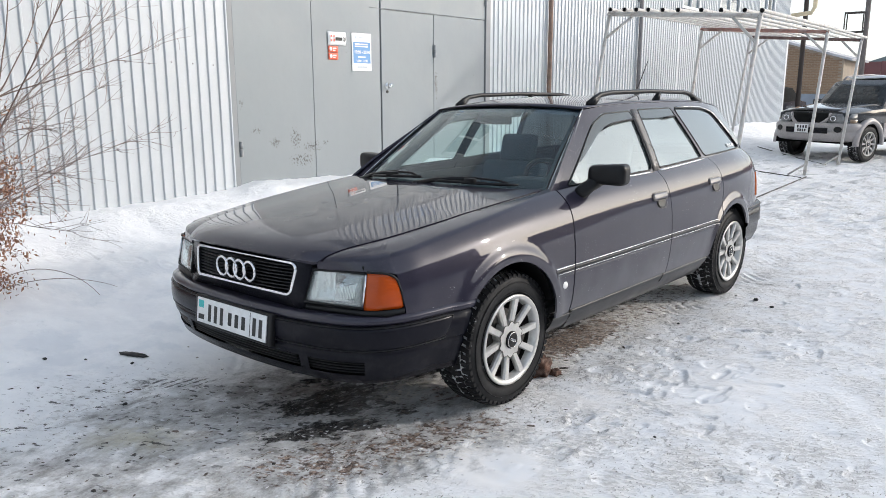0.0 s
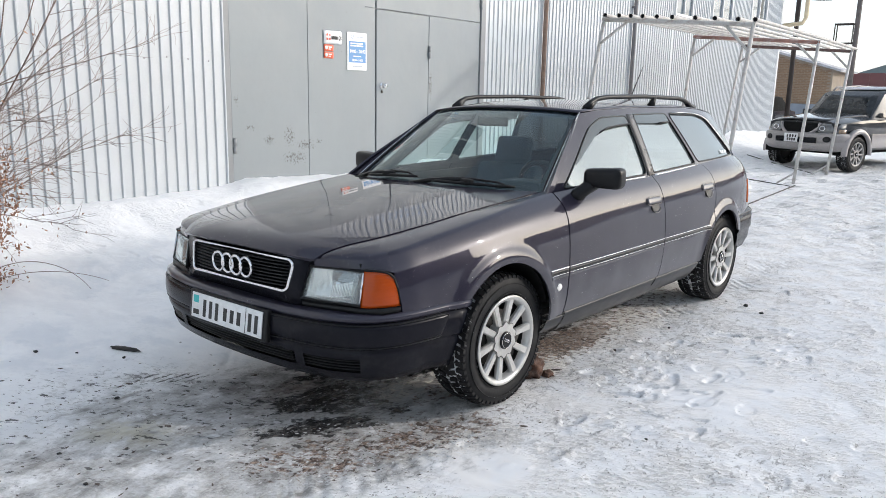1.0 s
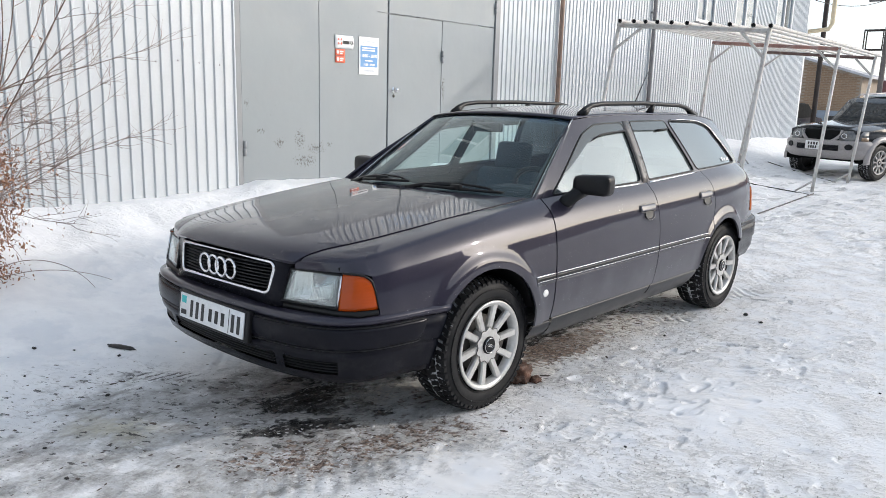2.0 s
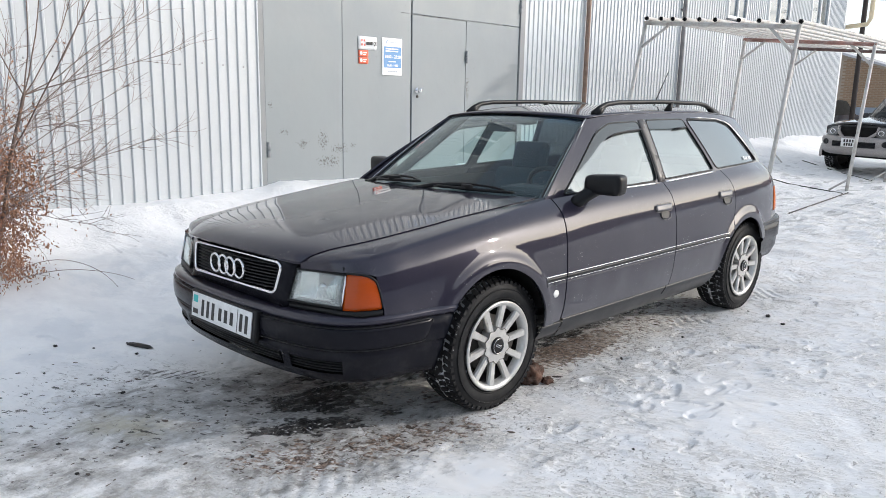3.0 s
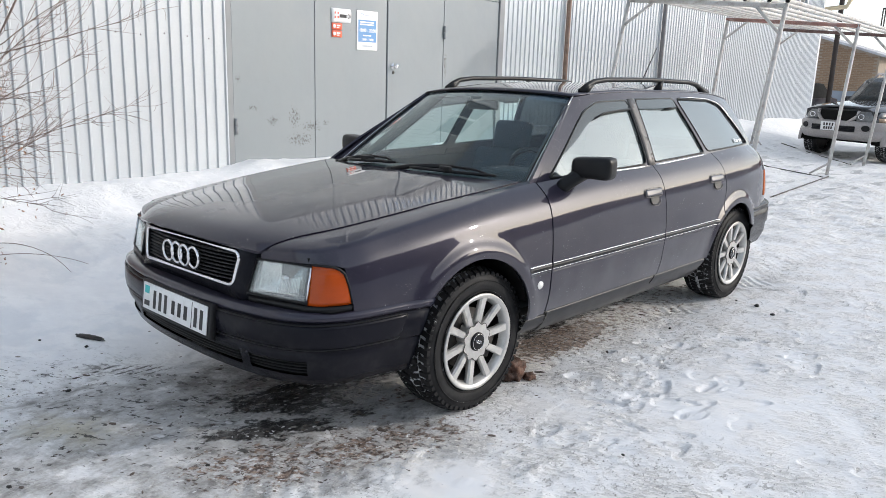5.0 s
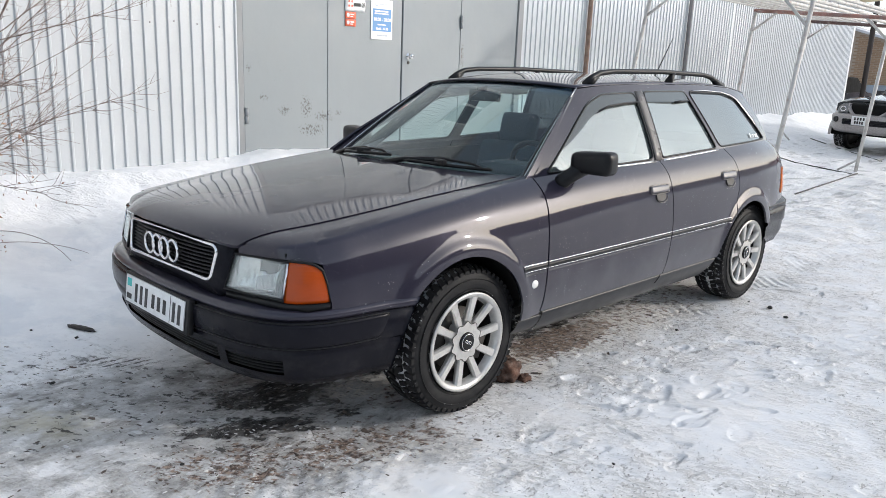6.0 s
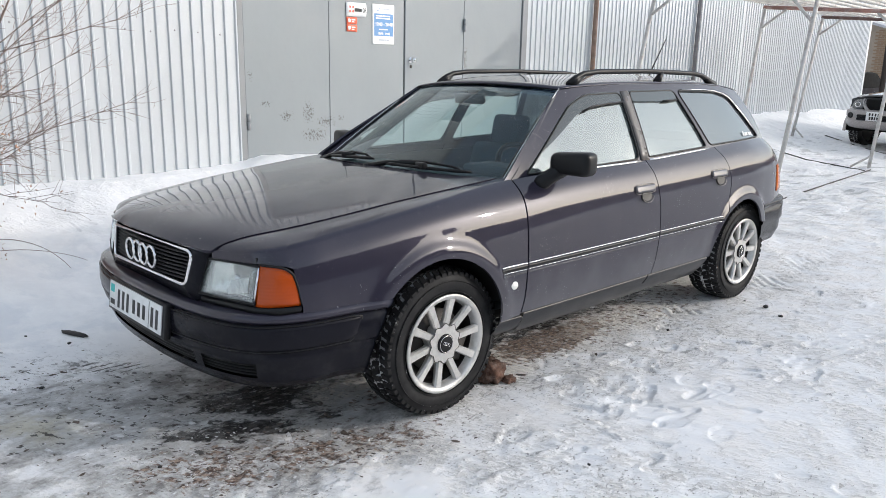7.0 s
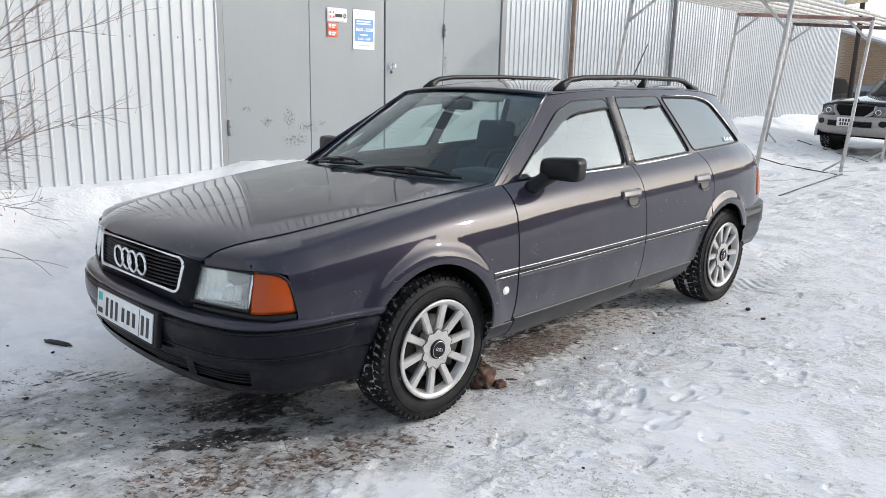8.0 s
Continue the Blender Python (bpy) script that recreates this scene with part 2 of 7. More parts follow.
def box(bm, x0, x1, y0, y1, z0, z1, bevel=0.0, m=None, seg=2):
    vs = [bm.verts.new((x, y, z)) for x in (x0, x1) for y in (y0, y1) for z in (z0, z1)]
    fs = [bm.faces.new([vs[i] for i in q]) for q in ((0, 1, 3, 2), (4, 6, 7, 5), (0, 4, 5, 1), (2, 3, 7, 6), (0, 2, 6, 4), (1, 5, 7, 3))]
    if bevel:
        es = list({e for f in fs for e in f.edges})
        r = bmesh.ops.bevel(bm, geom=es, offset=bevel, segments=seg, profile=0.6, affect="EDGES")
        vs = list({v for f in r["faces"] for v in f.verts} | {v for v in vs if v.is_valid})
    if m is not None:
        for v in vs:
            v.co = m @ v.co
    return vs


def boxed(x0, x1, y0, y1, z0, z1, bevel=0.0, m=None, seg=2):
    bm = bmesh.new()
    box(bm, x0, x1, y0, y1, z0, z1, bevel, m, seg)
    return bm


def sheet(bm, rows, thick=0.0, close_rows=False):
    """A grid of points as a surface; thick gives it a back and a rim."""
    rows = [[Vector(p) for p in r] for r in rows]
    nr, nc = len(rows), len(rows[0])
    top = [[bm.verts.new(p) for p in r] for r in rows]

    def skin(g, flip):
        for i in range(nr - 1):
            for j in range(nc - 1):
                q = [g[i][j], g[i][j + 1], g[i + 1][j + 1], g[i + 1][j]]
                bm.faces.new(q[::-1] if flip else q)
    skin(top, False)
    if thick:
        back = []
        for i in range(nr):
            line = []
            for j in range(nc):
                a = rows[min(i + 1, nr - 1)][j] - rows[max(i - 1, 0)][j]
                b = rows[i][min(j + 1, nc - 1)] - rows[i][max(j - 1, 0)]
                n = b.cross(a)
                n = n.normalized() if n.length > 1e-9 else Vector((0, 0, 0))
                line.append(bm.verts.new(rows[i][j] - n * thick))
            back.append(line)
        skin(back, True)
        rim = [(0, j) for j in range(nc)] + [(i, nc - 1) for i in range(1, nr)] + [(nr - 1, j) for j in range(nc - 2, -1, -1)] + [(i, 0) for i in range(nr - 2, 0, -1)]
        for (i, j), (k, l) in zip(rim, rim[1:] + rim[:1]):
            bm.faces.new([top[k][l], top[i][j], back[i][j], back[k][l]])
    return bm


def tube(bm, pts, radius, sides=8, caps=True):
    """A round bar along points; radius is a number or one per point."""
    pts = [Vector(p) for p in pts]
    rad = radius if isinstance(radius, (list, tuple)) else [radius] * len(pts)
    side = None
    rings = []
    for i, p in enumerate(pts):
        t = (pts[min(i + 1, len(pts) - 1)] - pts[max(i - 1, 0)]).normalized()
        if side is None:
            side = t.orthogonal().normalized()
        side = (side - t * side.dot(t)).normalized()
        up = t.cross(side)
        rings.append([bm.verts.new(p + (side * math.cos(2 * math.pi * k / sides) + up * math.sin(2 * math.pi * k / sides)) * rad[i]) for k in range(sides)])
    for a, b in zip(rings, rings[1:]):
        for k in range(sides):
            bm.faces.new([a[k], a[(k + 1) % sides], b[(k + 1) % sides], b[k]])
    if caps and sides > 2:
        bm.faces.new(rings[0][::-1])
        bm.faces.new(rings[-1])
    return bm


def lathe(bm, profile, steps=48, arc=360.0, start=0.0, axis="Y"):
    """Turns (radius, offset) pairs round the Y axis."""
    rings = []
    full = abs(arc - 360) < 1e-6
    count = steps if full else steps + 1
    for k in range(count):
        a = radians(start + arc * k / steps)
        rings.append([bm.verts.new((r * math.cos(a), y, r * math.sin(a))) for r, y in profile])
    for k in range(steps):
        a, b = rings[k], rings[(k + 1) % count]
        for j in range(len(profile) - 1):
            bm.faces.new([a[j], a[j + 1], b[j + 1], b[j]])
    return bm


def outward(bm):
    bmesh.ops.recalc_face_normals(bm, faces=bm.faces)
    return bm


def empty(name, m, label, category, group=""):
    ob = new(name)
    ob.matrix_basis = m
    ob.empty_display_size = 0.2
    return tagged(ob, label, category, group)


# ---- ground ----
def lattice(ix, iy, seed):
    h = (ix.astype(np.int64) * 374761393 + iy.astype(np.int64) * 668265263 + seed * 974711) & 0xFFFFFFFF
    h = ((h ^ (h >> 13)) * 1274126177) & 0xFFFFFFFF
    return ((h ^ (h >> 16)) & 0xFFFF) / 65535.0


def value_noise(x, y, seed):
    ix, iy = np.floor(x), np.floor(y)
    fx, fy = x - ix, y - iy
    fx, fy = fx * fx * (3 - 2 * fx), fy * fy * (3 - 2 * fy)
    a, b = lattice(ix, iy, seed), lattice(ix + 1, iy, seed)
    c, d = lattice(ix, iy + 1, seed), lattice(ix + 1, iy + 1, seed)
    return (a * (1 - fx) + b * fx) * (1 - fy) + (c * (1 - fx) + d * fx) * fy - 0.5


def fbm(x, y, size, seed, octaves=4, gain=0.5):
    out, amp = 0.0, 1.0
    for k in range(octaves):
        out = out + amp * value_noise(x / size * 2**k, y / size * 2**k, seed + 17 * k)
        amp *= gain
    return out


def steps(lo, hi, near_lo, near_hi, d):
    """Coordinates close together between near_lo and near_hi, then wider and wider out to lo and hi."""
    mid = list(np.arange(near_lo, near_hi, d))
    right, x, s = [], mid[-1], d
    while x < hi:
        s *= 1.12
        x += s
        right.append(x)
    left, x, s = [], mid[0], d
    while x > lo:
        s *= 1.12
        x -= s
        left.append(x)
    return np.array(left[::-1] + mid + right)


WALL_X, WALL_END = -6.08, 24.3
CAR_AT, CAR_TURN = (-2.4735, 3.1283), 86.5
BACK = Vector((math.cos(radians(CAR_TURN)), math.sin(radians(CAR_TURN)), 0))
LEFT = Vector((BACK.y, -BACK.x, 0))


def ground_height(x, y):
    """Packed snow: level by the car, a bank that climbs to the wall, ruts along the car's side, boot prints."""
    x, y = np.asarray(x, float), np.asarray(y, float)
    wob = x + 0.35 * fbm(x, y, 1.6, 5)
    bank = np.interp(wob, [-6.3, -5.85, -5.3, -4.6, -3.9, -3.2], [0.54, 0.49, 0.31, 0.15, 0.045, 0.0])
    near = 1 / (1 + np.exp(np.clip((y - WALL_END - 2) / 1.2, -60, 60)))
    bank = bank * (0.86 + 0.09 / (1 + np.exp(np.clip((4.85 - y) / 0.08, -60, 60))))
    foot = np.exp(-((x + 5.65) / 0.42) ** 2)
    bank = bank + foot * (0.05 * np.clip(fbm(x, y, 0.55, 83, 3) + 0.05, 0, 1) + 0.010 * np.abs(fbm(x, y, 0.16, 87, 3)))
    h = bank * near
    away = np.clip((np.hypot(x + 1, y - 4) - 14) / 40, 0, 1)
    h = h + away * 0.5 * fbm(x, y, 14, 3) + 0.05 * np.clip((y - 12) / 6, 0, 1)
    h = h + (0.022 + 0.05 * np.clip((-3.4 - x) / 1.5, 0, 1) * near) * fbm(x, y, 0.9, 11) + 0.007 * fbm(x, y, 0.22, 23, 3) + 0.030 * np.clip((-3.0 - x) / 0.8, 0, 1) * near * fbm(x, y, 0.42, 13, 4)
    crust = np.clip(fbm(x * 0.8 + y * 0.5, y - x * 0.35, 0.11, 41, 3) - 0.02, 0, 1)
    rough = np.clip(1 - np.abs(x + 1.2) / 4.5, 0, 1) * np.clip(1.4 - 2.5 * fbm(x, y, 1.3, 77) , 0.15, 1)
    h = h + 0.006 * crust * rough
    # small plates of crust with crisp edges, in patches
    tilt = x * 0.9 - y * 0.2
    plates = np.clip((fbm(tilt, (y + x * 0.2) * 0.5, 0.038, 91, 3) - 0.12) / 0.10, 0, 1)
    h = h + 0.006 * plates * rough * np.clip(0.35 + 2.4 * fbm(x, y, 0.8, 19), 0, 1)
    # churned, trodden snow farther along the wall
    off = np.clip((y - 6.6) / 1.5, 0, 1) * np.clip((24 - y) / 4, 0, 1)
    lumpy = np.clip(fbm(x * 0.8 + y * 0.4, y - x * 0.5, 0.42, 53, 4) - 0.02, 0, 1)
    h = h + off * (0.075 * lumpy + 0.05 * fbm(x, y, 1.3, 57, 3) - 0.03 * np.clip(fbm(x, y, 0.30, 59, 2) - 0.18, 0, 1))
    # ruts of packed slush along the car
    u = (x - CAR_AT[0]) * BACK.x + (y - CAR_AT[1]) * BACK.y
    v = (x - CAR_AT[0]) * LEFT.x + (y - CAR_AT[1]) * LEFT.y
    for side in (0.72, -0.72):
        rut = np.exp(-((v - side) / 0.16) ** 2)
        lug = 0.5 + 0.5 * np.sin(u / 0.045 * 2 * math.pi / 2 + 3 * np.sign(v - side) * np.abs(v - side) / 0.05)
        h = h - rut * (0.012 + 0.008 * lug * np.clip(5 * fbm(x, y, 0.2, 61) - 0.3, 0, 1))
    pit = np.exp(-((u + 0.35) / 0.9) ** 2 - (v / 0.8) ** 2)
    h = h - 0.02 * pit
    return h


rng = np.random.default_rng(7)
gx = steps(-2600, 2600, -6.1, 0.5, 0.0100)
gy = steps(-2600, 2600, 1.3, 6.4, 0.0100)
gy = np.concatenate([gy[gy < 6.4], np.arange(6.4, 9.0, 0.022), np.arange(9.0, 19.0, 0.06), 19.0 + 0.07 * np.cumsum(1.12 ** np.arange(75))])
mx, my = np.meshgrid(gx, gy, indexing="ij")
mz = ground_height(mx, my)
# boot prints trodden into the loose snow beside the car
for k in range(130):
    px, py = rng.uniform(-1.55, 0.3), rng.uniform(2.6, 6.6)
    if k % 2:
        px, py = rng.normal(-1.05, 0.28), rng.normal(3.9, 0.6)
    if k > 104:
        px, py = rng.uniform(-5.4, -3.6), rng.uniform(1.2, 4.5)
    turn = rng.normal(1.1, 0.5)
    i0, i1 = np.searchsorted(gx, px - 0.25), np.searchsorted(gx, px + 0.25)
    j0, j1 = np.searchsorted(gy, py - 0.25), np.searchsorted(gy, py + 0.25)
    bx, by = mx[i0:i1, j0:j1] - px, my[i0:i1, j0:j1] - py
    a, b = bx * math.cos(turn) + by * math.sin(turn), -bx * math.sin(turn) + by * math.cos(turn)
    size = rng.uniform(0.75, 1.0)
    r = np.sqrt((a / 0.135 / size) ** 2 + (b / size / (0.05 - 0.01 * np.tanh(a / 0.03))) ** 2)
    depth = rng.uniform(0.005, 0.012) * (0.5 + 0.5 * np.clip(a * rng.choice([-1, 1]) / 0.08, -1, 1))
    mz[i0:i1, j0:j1] += depth * (0.45 * np.exp(-((r - 1.1) / 0.10) ** 2) - 1 / (1 + np.exp(np.clip((r - 1) * 45, -50, 50))))
# wheels press the snow down to the road
for u0 in (-0.027, 2.553):
    for v0 in (0.715, -0.715):
        c = Vector((CAR_AT[0], CAR_AT[1], 0)) + BACK * u0 + LEFT * v0
        w = np.exp(-(((mx - c.x) / 0.2) ** 4 + ((my - c.y) / 0.26) ** 4))
        mz = mz * (1 - w) + 0.004 * w
nx, ny = len(gx), len(gy)
verts = np.stack([mx, my, mz], -1).reshape(-1, 3)
ii, jj = np.meshgrid(np.arange(nx - 1), np.arange(ny - 1), indexing="ij")
base = (ii * ny + jj).reshape(-1)
quads = np.stack([base, base + ny, base + ny + 1, base + 1], -1)
me = bpy.data.meshes.new("ground")
me.from_pydata(verts.tolist(), [], quads.tolist())
me.polygons.foreach_set("use_smooth", [True] * len(me.polygons))


def most_of(n, first, *rest):
    for r in rest:
        first = n.math("MAXIMUM", first, r)
    return first


def snow_material():
    n = Nodes("trodden_snow")
    along = dict(stretch=(1.0, 0.5, 1), rot=(0, 0, radians(-12)))
    big, mid, fine = n.noise(0.8, 4, 0.55), n.noise(4.5, 6, 0.65), n.noise(70, 6, 0.7)
    dashes = n.noise(50, 4, 0.58, stretch=(0.45, 1.0, 1), shift=(6, 1, 0), turn=24)
    still = n.math("SUBTRACT", 1.0, most_of(n, n.math("MULTIPLY", n.spot(-0.92, 3.85, 0.5, 0.75, 8, 0.3), 0.75), n.spot(-1.38, 2.5, 0.28, 0.3, 0, 0.4), n.math("MULTIPLY", n.spot(-1.45, 3.35, 0.3, 0.3, 0, 0.3), 0.7)))
    chips = n.noise(52, 5, 0.62, **along)
    scuffs = n.noise(22, 7, 0.68, stretch=(1.0, 0.6, 1), shift=(3, 8, 0))
    flakes = n.noise(95, 4, 0.6, stretch=(1, 0.55, 1), shift=(7, 2, 0), rot=(0, 0, radians(20)))
    ice = n.noise(6.5, 9, 0.66, stretch=(1.0, 0.75, 1), shift=(2, 5, 0), rot=(0, 0, radians(-20)))
    streaks = n.noise(16, 6, 0.62, stretch=(0.35, 1.0, 1), shift=(1, 3, 0), turn=57)
    ice_b = n.noise(11, 8, 0.66, stretch=(1.0, 0.7, 1), shift=(9, 1, 0), rot=(0, 0, radians(-25)))

    def lean(field, amount, zone, low, width=0.035):
        """Crisp-edged patches that grow denser towards the middle of a zone."""
        return n.ramp(n.math("ADD", field, n.math("MULTIPLY", zone, amount)), low, low + width)

    def over(c, mask, amount, col):
        return n.mix(n.math("MULTIPLY", mask, amount), c, col)

    def most(*fields):
        return most_of(n, *fields)

    clean = n.mix(n.ramp(mid, 0.3, 0.7), (0.80, 0.80, 0.81), (0.89, 0.888, 0.888))
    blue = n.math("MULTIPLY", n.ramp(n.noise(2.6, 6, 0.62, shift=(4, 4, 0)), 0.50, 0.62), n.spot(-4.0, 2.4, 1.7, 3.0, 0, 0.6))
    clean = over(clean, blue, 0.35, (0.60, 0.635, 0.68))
    road = n.spot(0.8, 5.5, 4.6, 26, 0, 0.55)
    beside = most(n.spot(-1.55, 4.3, 0.75, 3.2, -3.5, 0.2), n.spot(-1.75, 2.2, 0.7, 0.8, -25, 0.3), n.math("MULTIPLY", n.spot(-0.6, 3.0, 1.1, 0.9, 30, 0.2), 0.8), n.math("MULTIPLY", n.spot(-2.9, 1.95, 1.0, 0.85, 0, 0.3), 0.9))
    worn = n.math("ADD", n.math("MULTIPLY", road, 0.35), n.math("MULTIPLY", beside, 0.9))
    worn = n.math("ADD", worn, n.math("MULTIPLY", n.math("SUBTRACT", big, 0.5), 2.2))
    # packed road snow, a little greyer where it is worn, with grit showing through
    c = over(clean, n.math("MULTIPLY", road, n.ramp(mid, 0.36, 0.60)), 0.42, (0.76, 0.715, 0.675))
    patchy = n.ramp(mid, 0.44, 0.56, 0.25, 1.0)
    # dark dashes: grit, and the shaded sides of small relief painted in
    grit_shade = n.math("MULTIPLY", n.math("MULTIPLY", lean(dashes, 0.07, worn, 0.605, 0.022), patchy), n.math("MULTIPLY", still, most(road, beside)))
    c = over(c, grit_shade, 0.45, (0.40, 0.375, 0.35))
    strokes = n.math("MULTIPLY", n.math("MULTIPLY", lean(scuffs, 0.07, worn, 0.64, 0.03), n.ramp(chips, 0.44, 0.54)), n.math("MULTIPLY", still, most(road, beside)))
    c = over(c, strokes, 0.6, (0.30, 0.285, 0.275))
    dots = n.math("MULTIPLY", lean(flakes, 0.06, worn, 0.70, 0.03), n.math("MULTIPLY", still, most(road, beside)))
    c = over(c, dots, 0.85, (0.12, 0.11, 0.105))
    # grey slush ahead of the nose
    slush_zone = most(n.spot(-2.62, 2.0, 0.85, 0.75, 20, 0.25), n.spot(-2.25, 2.55, 0.95, 0.75, 10, 0.45), n.spot(-2.0, 1.95, 0.6, 0.4, 0, 0.2), n.math("MULTIPLY", n.spot(-2.5, 1.45, 0.9, 0.5, 20, 0.2), 0.8))
    slush = lean(ice, 0.24, slush_zone, 0.53, 0.20)
    slush = n.math("MULTIPLY", slush, n.ramp(slush_zone, 0.0, 0.12))
    c = over(c, slush, 0.86, n.mix(n.ramp(ice_b, 0.42, 0.68), n.mix(n.ramp(chips, 0.46, 0.62), (0.54, 0.545, 0.55), (0.42, 0.415, 0.40)), (0.20, 0.19, 0.182)))
    # dirty brown melt that has soaked into the ice
    soaked = most(n.spot(-2.55, 2.62, 0.60, 0.42, 30, 0.1), n.math("MULTIPLY", n.spot(-1.80, 2.50, 0.32, 0.75, -25, 0.1), 0.55), n.math("MULTIPLY", n.spot(-1.98, 4.30, 0.14, 0.34, -8, 0.2), 0.5), n.math("MULTIPLY", n.spot(-2.75, 1.48, 0.30, 0.14, 35, 0.1), 0.45))
    c = over(c, n.math("MULTIPLY", soaked, n.ramp(n.math("ADD", n.math("MULTIPLY", ice, 0.6), n.math("MULTIPLY", scuffs, 0.4)), 0.36, 0.60)), 0.80, n.mix(n.ramp(chips, 0.42, 0.60), (0.27, 0.215, 0.185), (0.13, 0.10, 0.088)))
    # brown thawed dirt along the left wheels
    strip = most(n.math("MULTIPLY", n.spot(-1.90, 4.35, 0.30, 2.6, -3.5, 0.25), 0.50), n.math("MULTIPLY", n.spot(-1.90, 4.10, 0.20, 0.60, -6, 0.3), 1.5), n.math("MULTIPLY", n.spot(-1.76, 2.60, 0.22, 0.55, -22, 0.25), 0.72), n.math("MULTIPLY", n.spot(-1.98, 2.15, 0.25, 0.45, -25, 0.2), 0.7))
    brown = lean(n.math("ADD", n.math("MULTIPLY", scuffs, 0.55), n.math("MULTIPLY", dashes, 0.45)), 0.17, strip, 0.565, 0.09)
    brown = n.math("MULTIPLY", brown, n.ramp(strip, 0.0, 0.2))
    c = over(c, brown, 0.9, n.mix(n.ramp(n.math("ADD", n.math("MULTIPLY", chips, 0.6), n.math("MULTIPLY", flakes, 0.4)), 0.42, 0.58), (0.33, 0.235, 0.18), (0.060, 0.034, 0.025)))
    # meltwater and oily ice under the nose; the last oval darkens ground beneath the car
    wet_dark_zone = most(n.spot(-2.17, 2.36, 0.42, 0.17, 57, 0.25), n.spot(-2.40, 2.58, 0.50, 0.34, 40, 0.15), n.math("MULTIPLY", n.spot(-2.2, 2.75, 0.5, 0.30, 10, 0.3), 0.5), n.spot(-2.45, 4.4, 0.6, 2.2, -3.5, 0.6))
    wet = n.math("MULTIPLY", lean(n.math("ADD", n.math("MULTIPLY", ice_b, 0.6), n.math("MULTIPLY", streaks, 0.4)), 0.22, wet_dark_zone, 0.585, 0.09), n.ramp(wet_dark_zone, 0.0, 0.15))
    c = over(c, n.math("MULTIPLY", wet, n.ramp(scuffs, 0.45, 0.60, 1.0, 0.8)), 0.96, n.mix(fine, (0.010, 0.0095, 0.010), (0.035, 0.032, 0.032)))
    # pale sandy snow swept thin beside the wheels and along the sill
    sandy = most(n.spot(-1.84, 3.66, 0.20, 0.26, 0, 0.3), n.spot(-2.19, 2.92, 0.15, 0.26, -10, 0.3), n.math("MULTIPLY", n.spot(-1.82, 4.9, 0.30, 1.1, -3.5, 0.3), 0.7), n.math("MULTIPLY", n.spot(-1.62, 2.62, 0.22, 0.45, -25, 0.3), 0.7))
    sandy = n.math("MULTIPLY", n.math("MULTIPLY", sandy, n.ramp(ice_b, 0.42, 0.50)), n.ramp(dashes, 0.50, 0.56, 1.0, 0.1))
    c = over(c, sandy, 0.8, n.mix(mid, (0.74, 0.68, 0.60), (0.80, 0.775, 0.74)))
    stained = n.math("MULTIPLY", n.spot(-2.71, 1.78, 0.36, 0.22, 30, 0.1), n.ramp(ice, 0.40, 0.58))
    c = over(c, stained, 0.6, (0.60, 0.56, 0.43))
    # broken bits of crust lying on the wet ground
    crumbs = n.math("MULTIPLY", n.ramp(n.noise(42, 4, 0.6, stretch=(1, 0.5, 1), shift=(4, 9, 0), rot=(0, 0, radians(-30))), 0.585, 0.61), most(n.math("MULTIPLY", slush, 0.7), brown, n.math("MULTIPLY", wet, 0.7)))
    c = over(c, crumbs, 0.7, (0.60, 0.59, 0.58))
    # dark bits scattered over the slush, and one tread print
    bits = n.math("MULTIPLY", n.ramp(n.math("ADD", n.noise(30, 5, 0.66, stretch=(0.5, 1.0, 1), shift=(8, 6, 0), turn=30), n.math("MULTIPLY", n.math("SUBTRACT", ice, 0.5), 0.35)), 0.605, 0.63), most(n.spot(-2.95, 1.75, 0.75, 0.95, -20, 0.5), n.spot(-2.45, 2.3, 0.7, 0.7, 0, 0.5)))
    c = over(c, bits, 0.9, (0.045, 0.042, 0.04))
    tread = n.math("MULTIPLY", n.math("MULTIPLY", n.spot(-3.17, 2.27, 0.25, 0.09, 48, 0.5), n.ramp(n.bands("X", 6.5, 1.2), 0.62, 0.80)), n.ramp(chips, 0.40, 0.5))
    c = over(c, tread, 0.85, (0.06, 0.056, 0.054))
    # wheel tracks and trodden paths farther off
    far = most(n.spot(-1.5, 14.0, 5.0, 7.5, 0, 0.5), n.math("MULTIPLY", n.spot(-3.6, 10.5, 1.2, 4, 0, 0.3), 0.8))
    tracks = n.math("MULTIPLY", n.ramp(n.noise(4.2, 7, 0.66, stretch=(1, 0.4, 1), shift=(5, 5, 0), turn=-18), 0.56, 0.61), far)
    c = over(c, tracks, 0.55, (0.34, 0.335, 0.34))
    rough = n.mix(wet, (0.60, 0.60, 0.60), (0.20, 0.20, 0.20))
    crisp = n.math("MULTIPLY", n.ramp(mid, 0.42, 0.58, 0.2, 1.0), n.math("MULTIPLY", still, n.math("SUBTRACT", 1.0, n.math("MULTIPLY", n.spot(-4.3, 2.6, 1.5, 3.2, 0, 0.5), 0.75))))
    relief = n.math("ADD", n.math("MULTIPLY", n.math("MULTIPLY", fine, crisp), 0.35), n.math("SUBTRACT", n.math("MULTIPLY", crumbs, 0.8), n.math("MULTIPLY", most(grit_shade, dots, strokes, brown, tracks), 0.8)))
    relief = n.math("ADD", relief, n.math("MULTIPLY", n.math("MULTIPLY", n.ramp(dashes, 0.42, 0.56), crisp), 0.45))
    humps = n.math("MULTIPLY", n.math("MULTIPLY", n.ramp(n.noise(5.5, 5, 0.6, stretch=(1, 0.6, 1), turn=-18), 0.38, 0.62), far), 2.4)
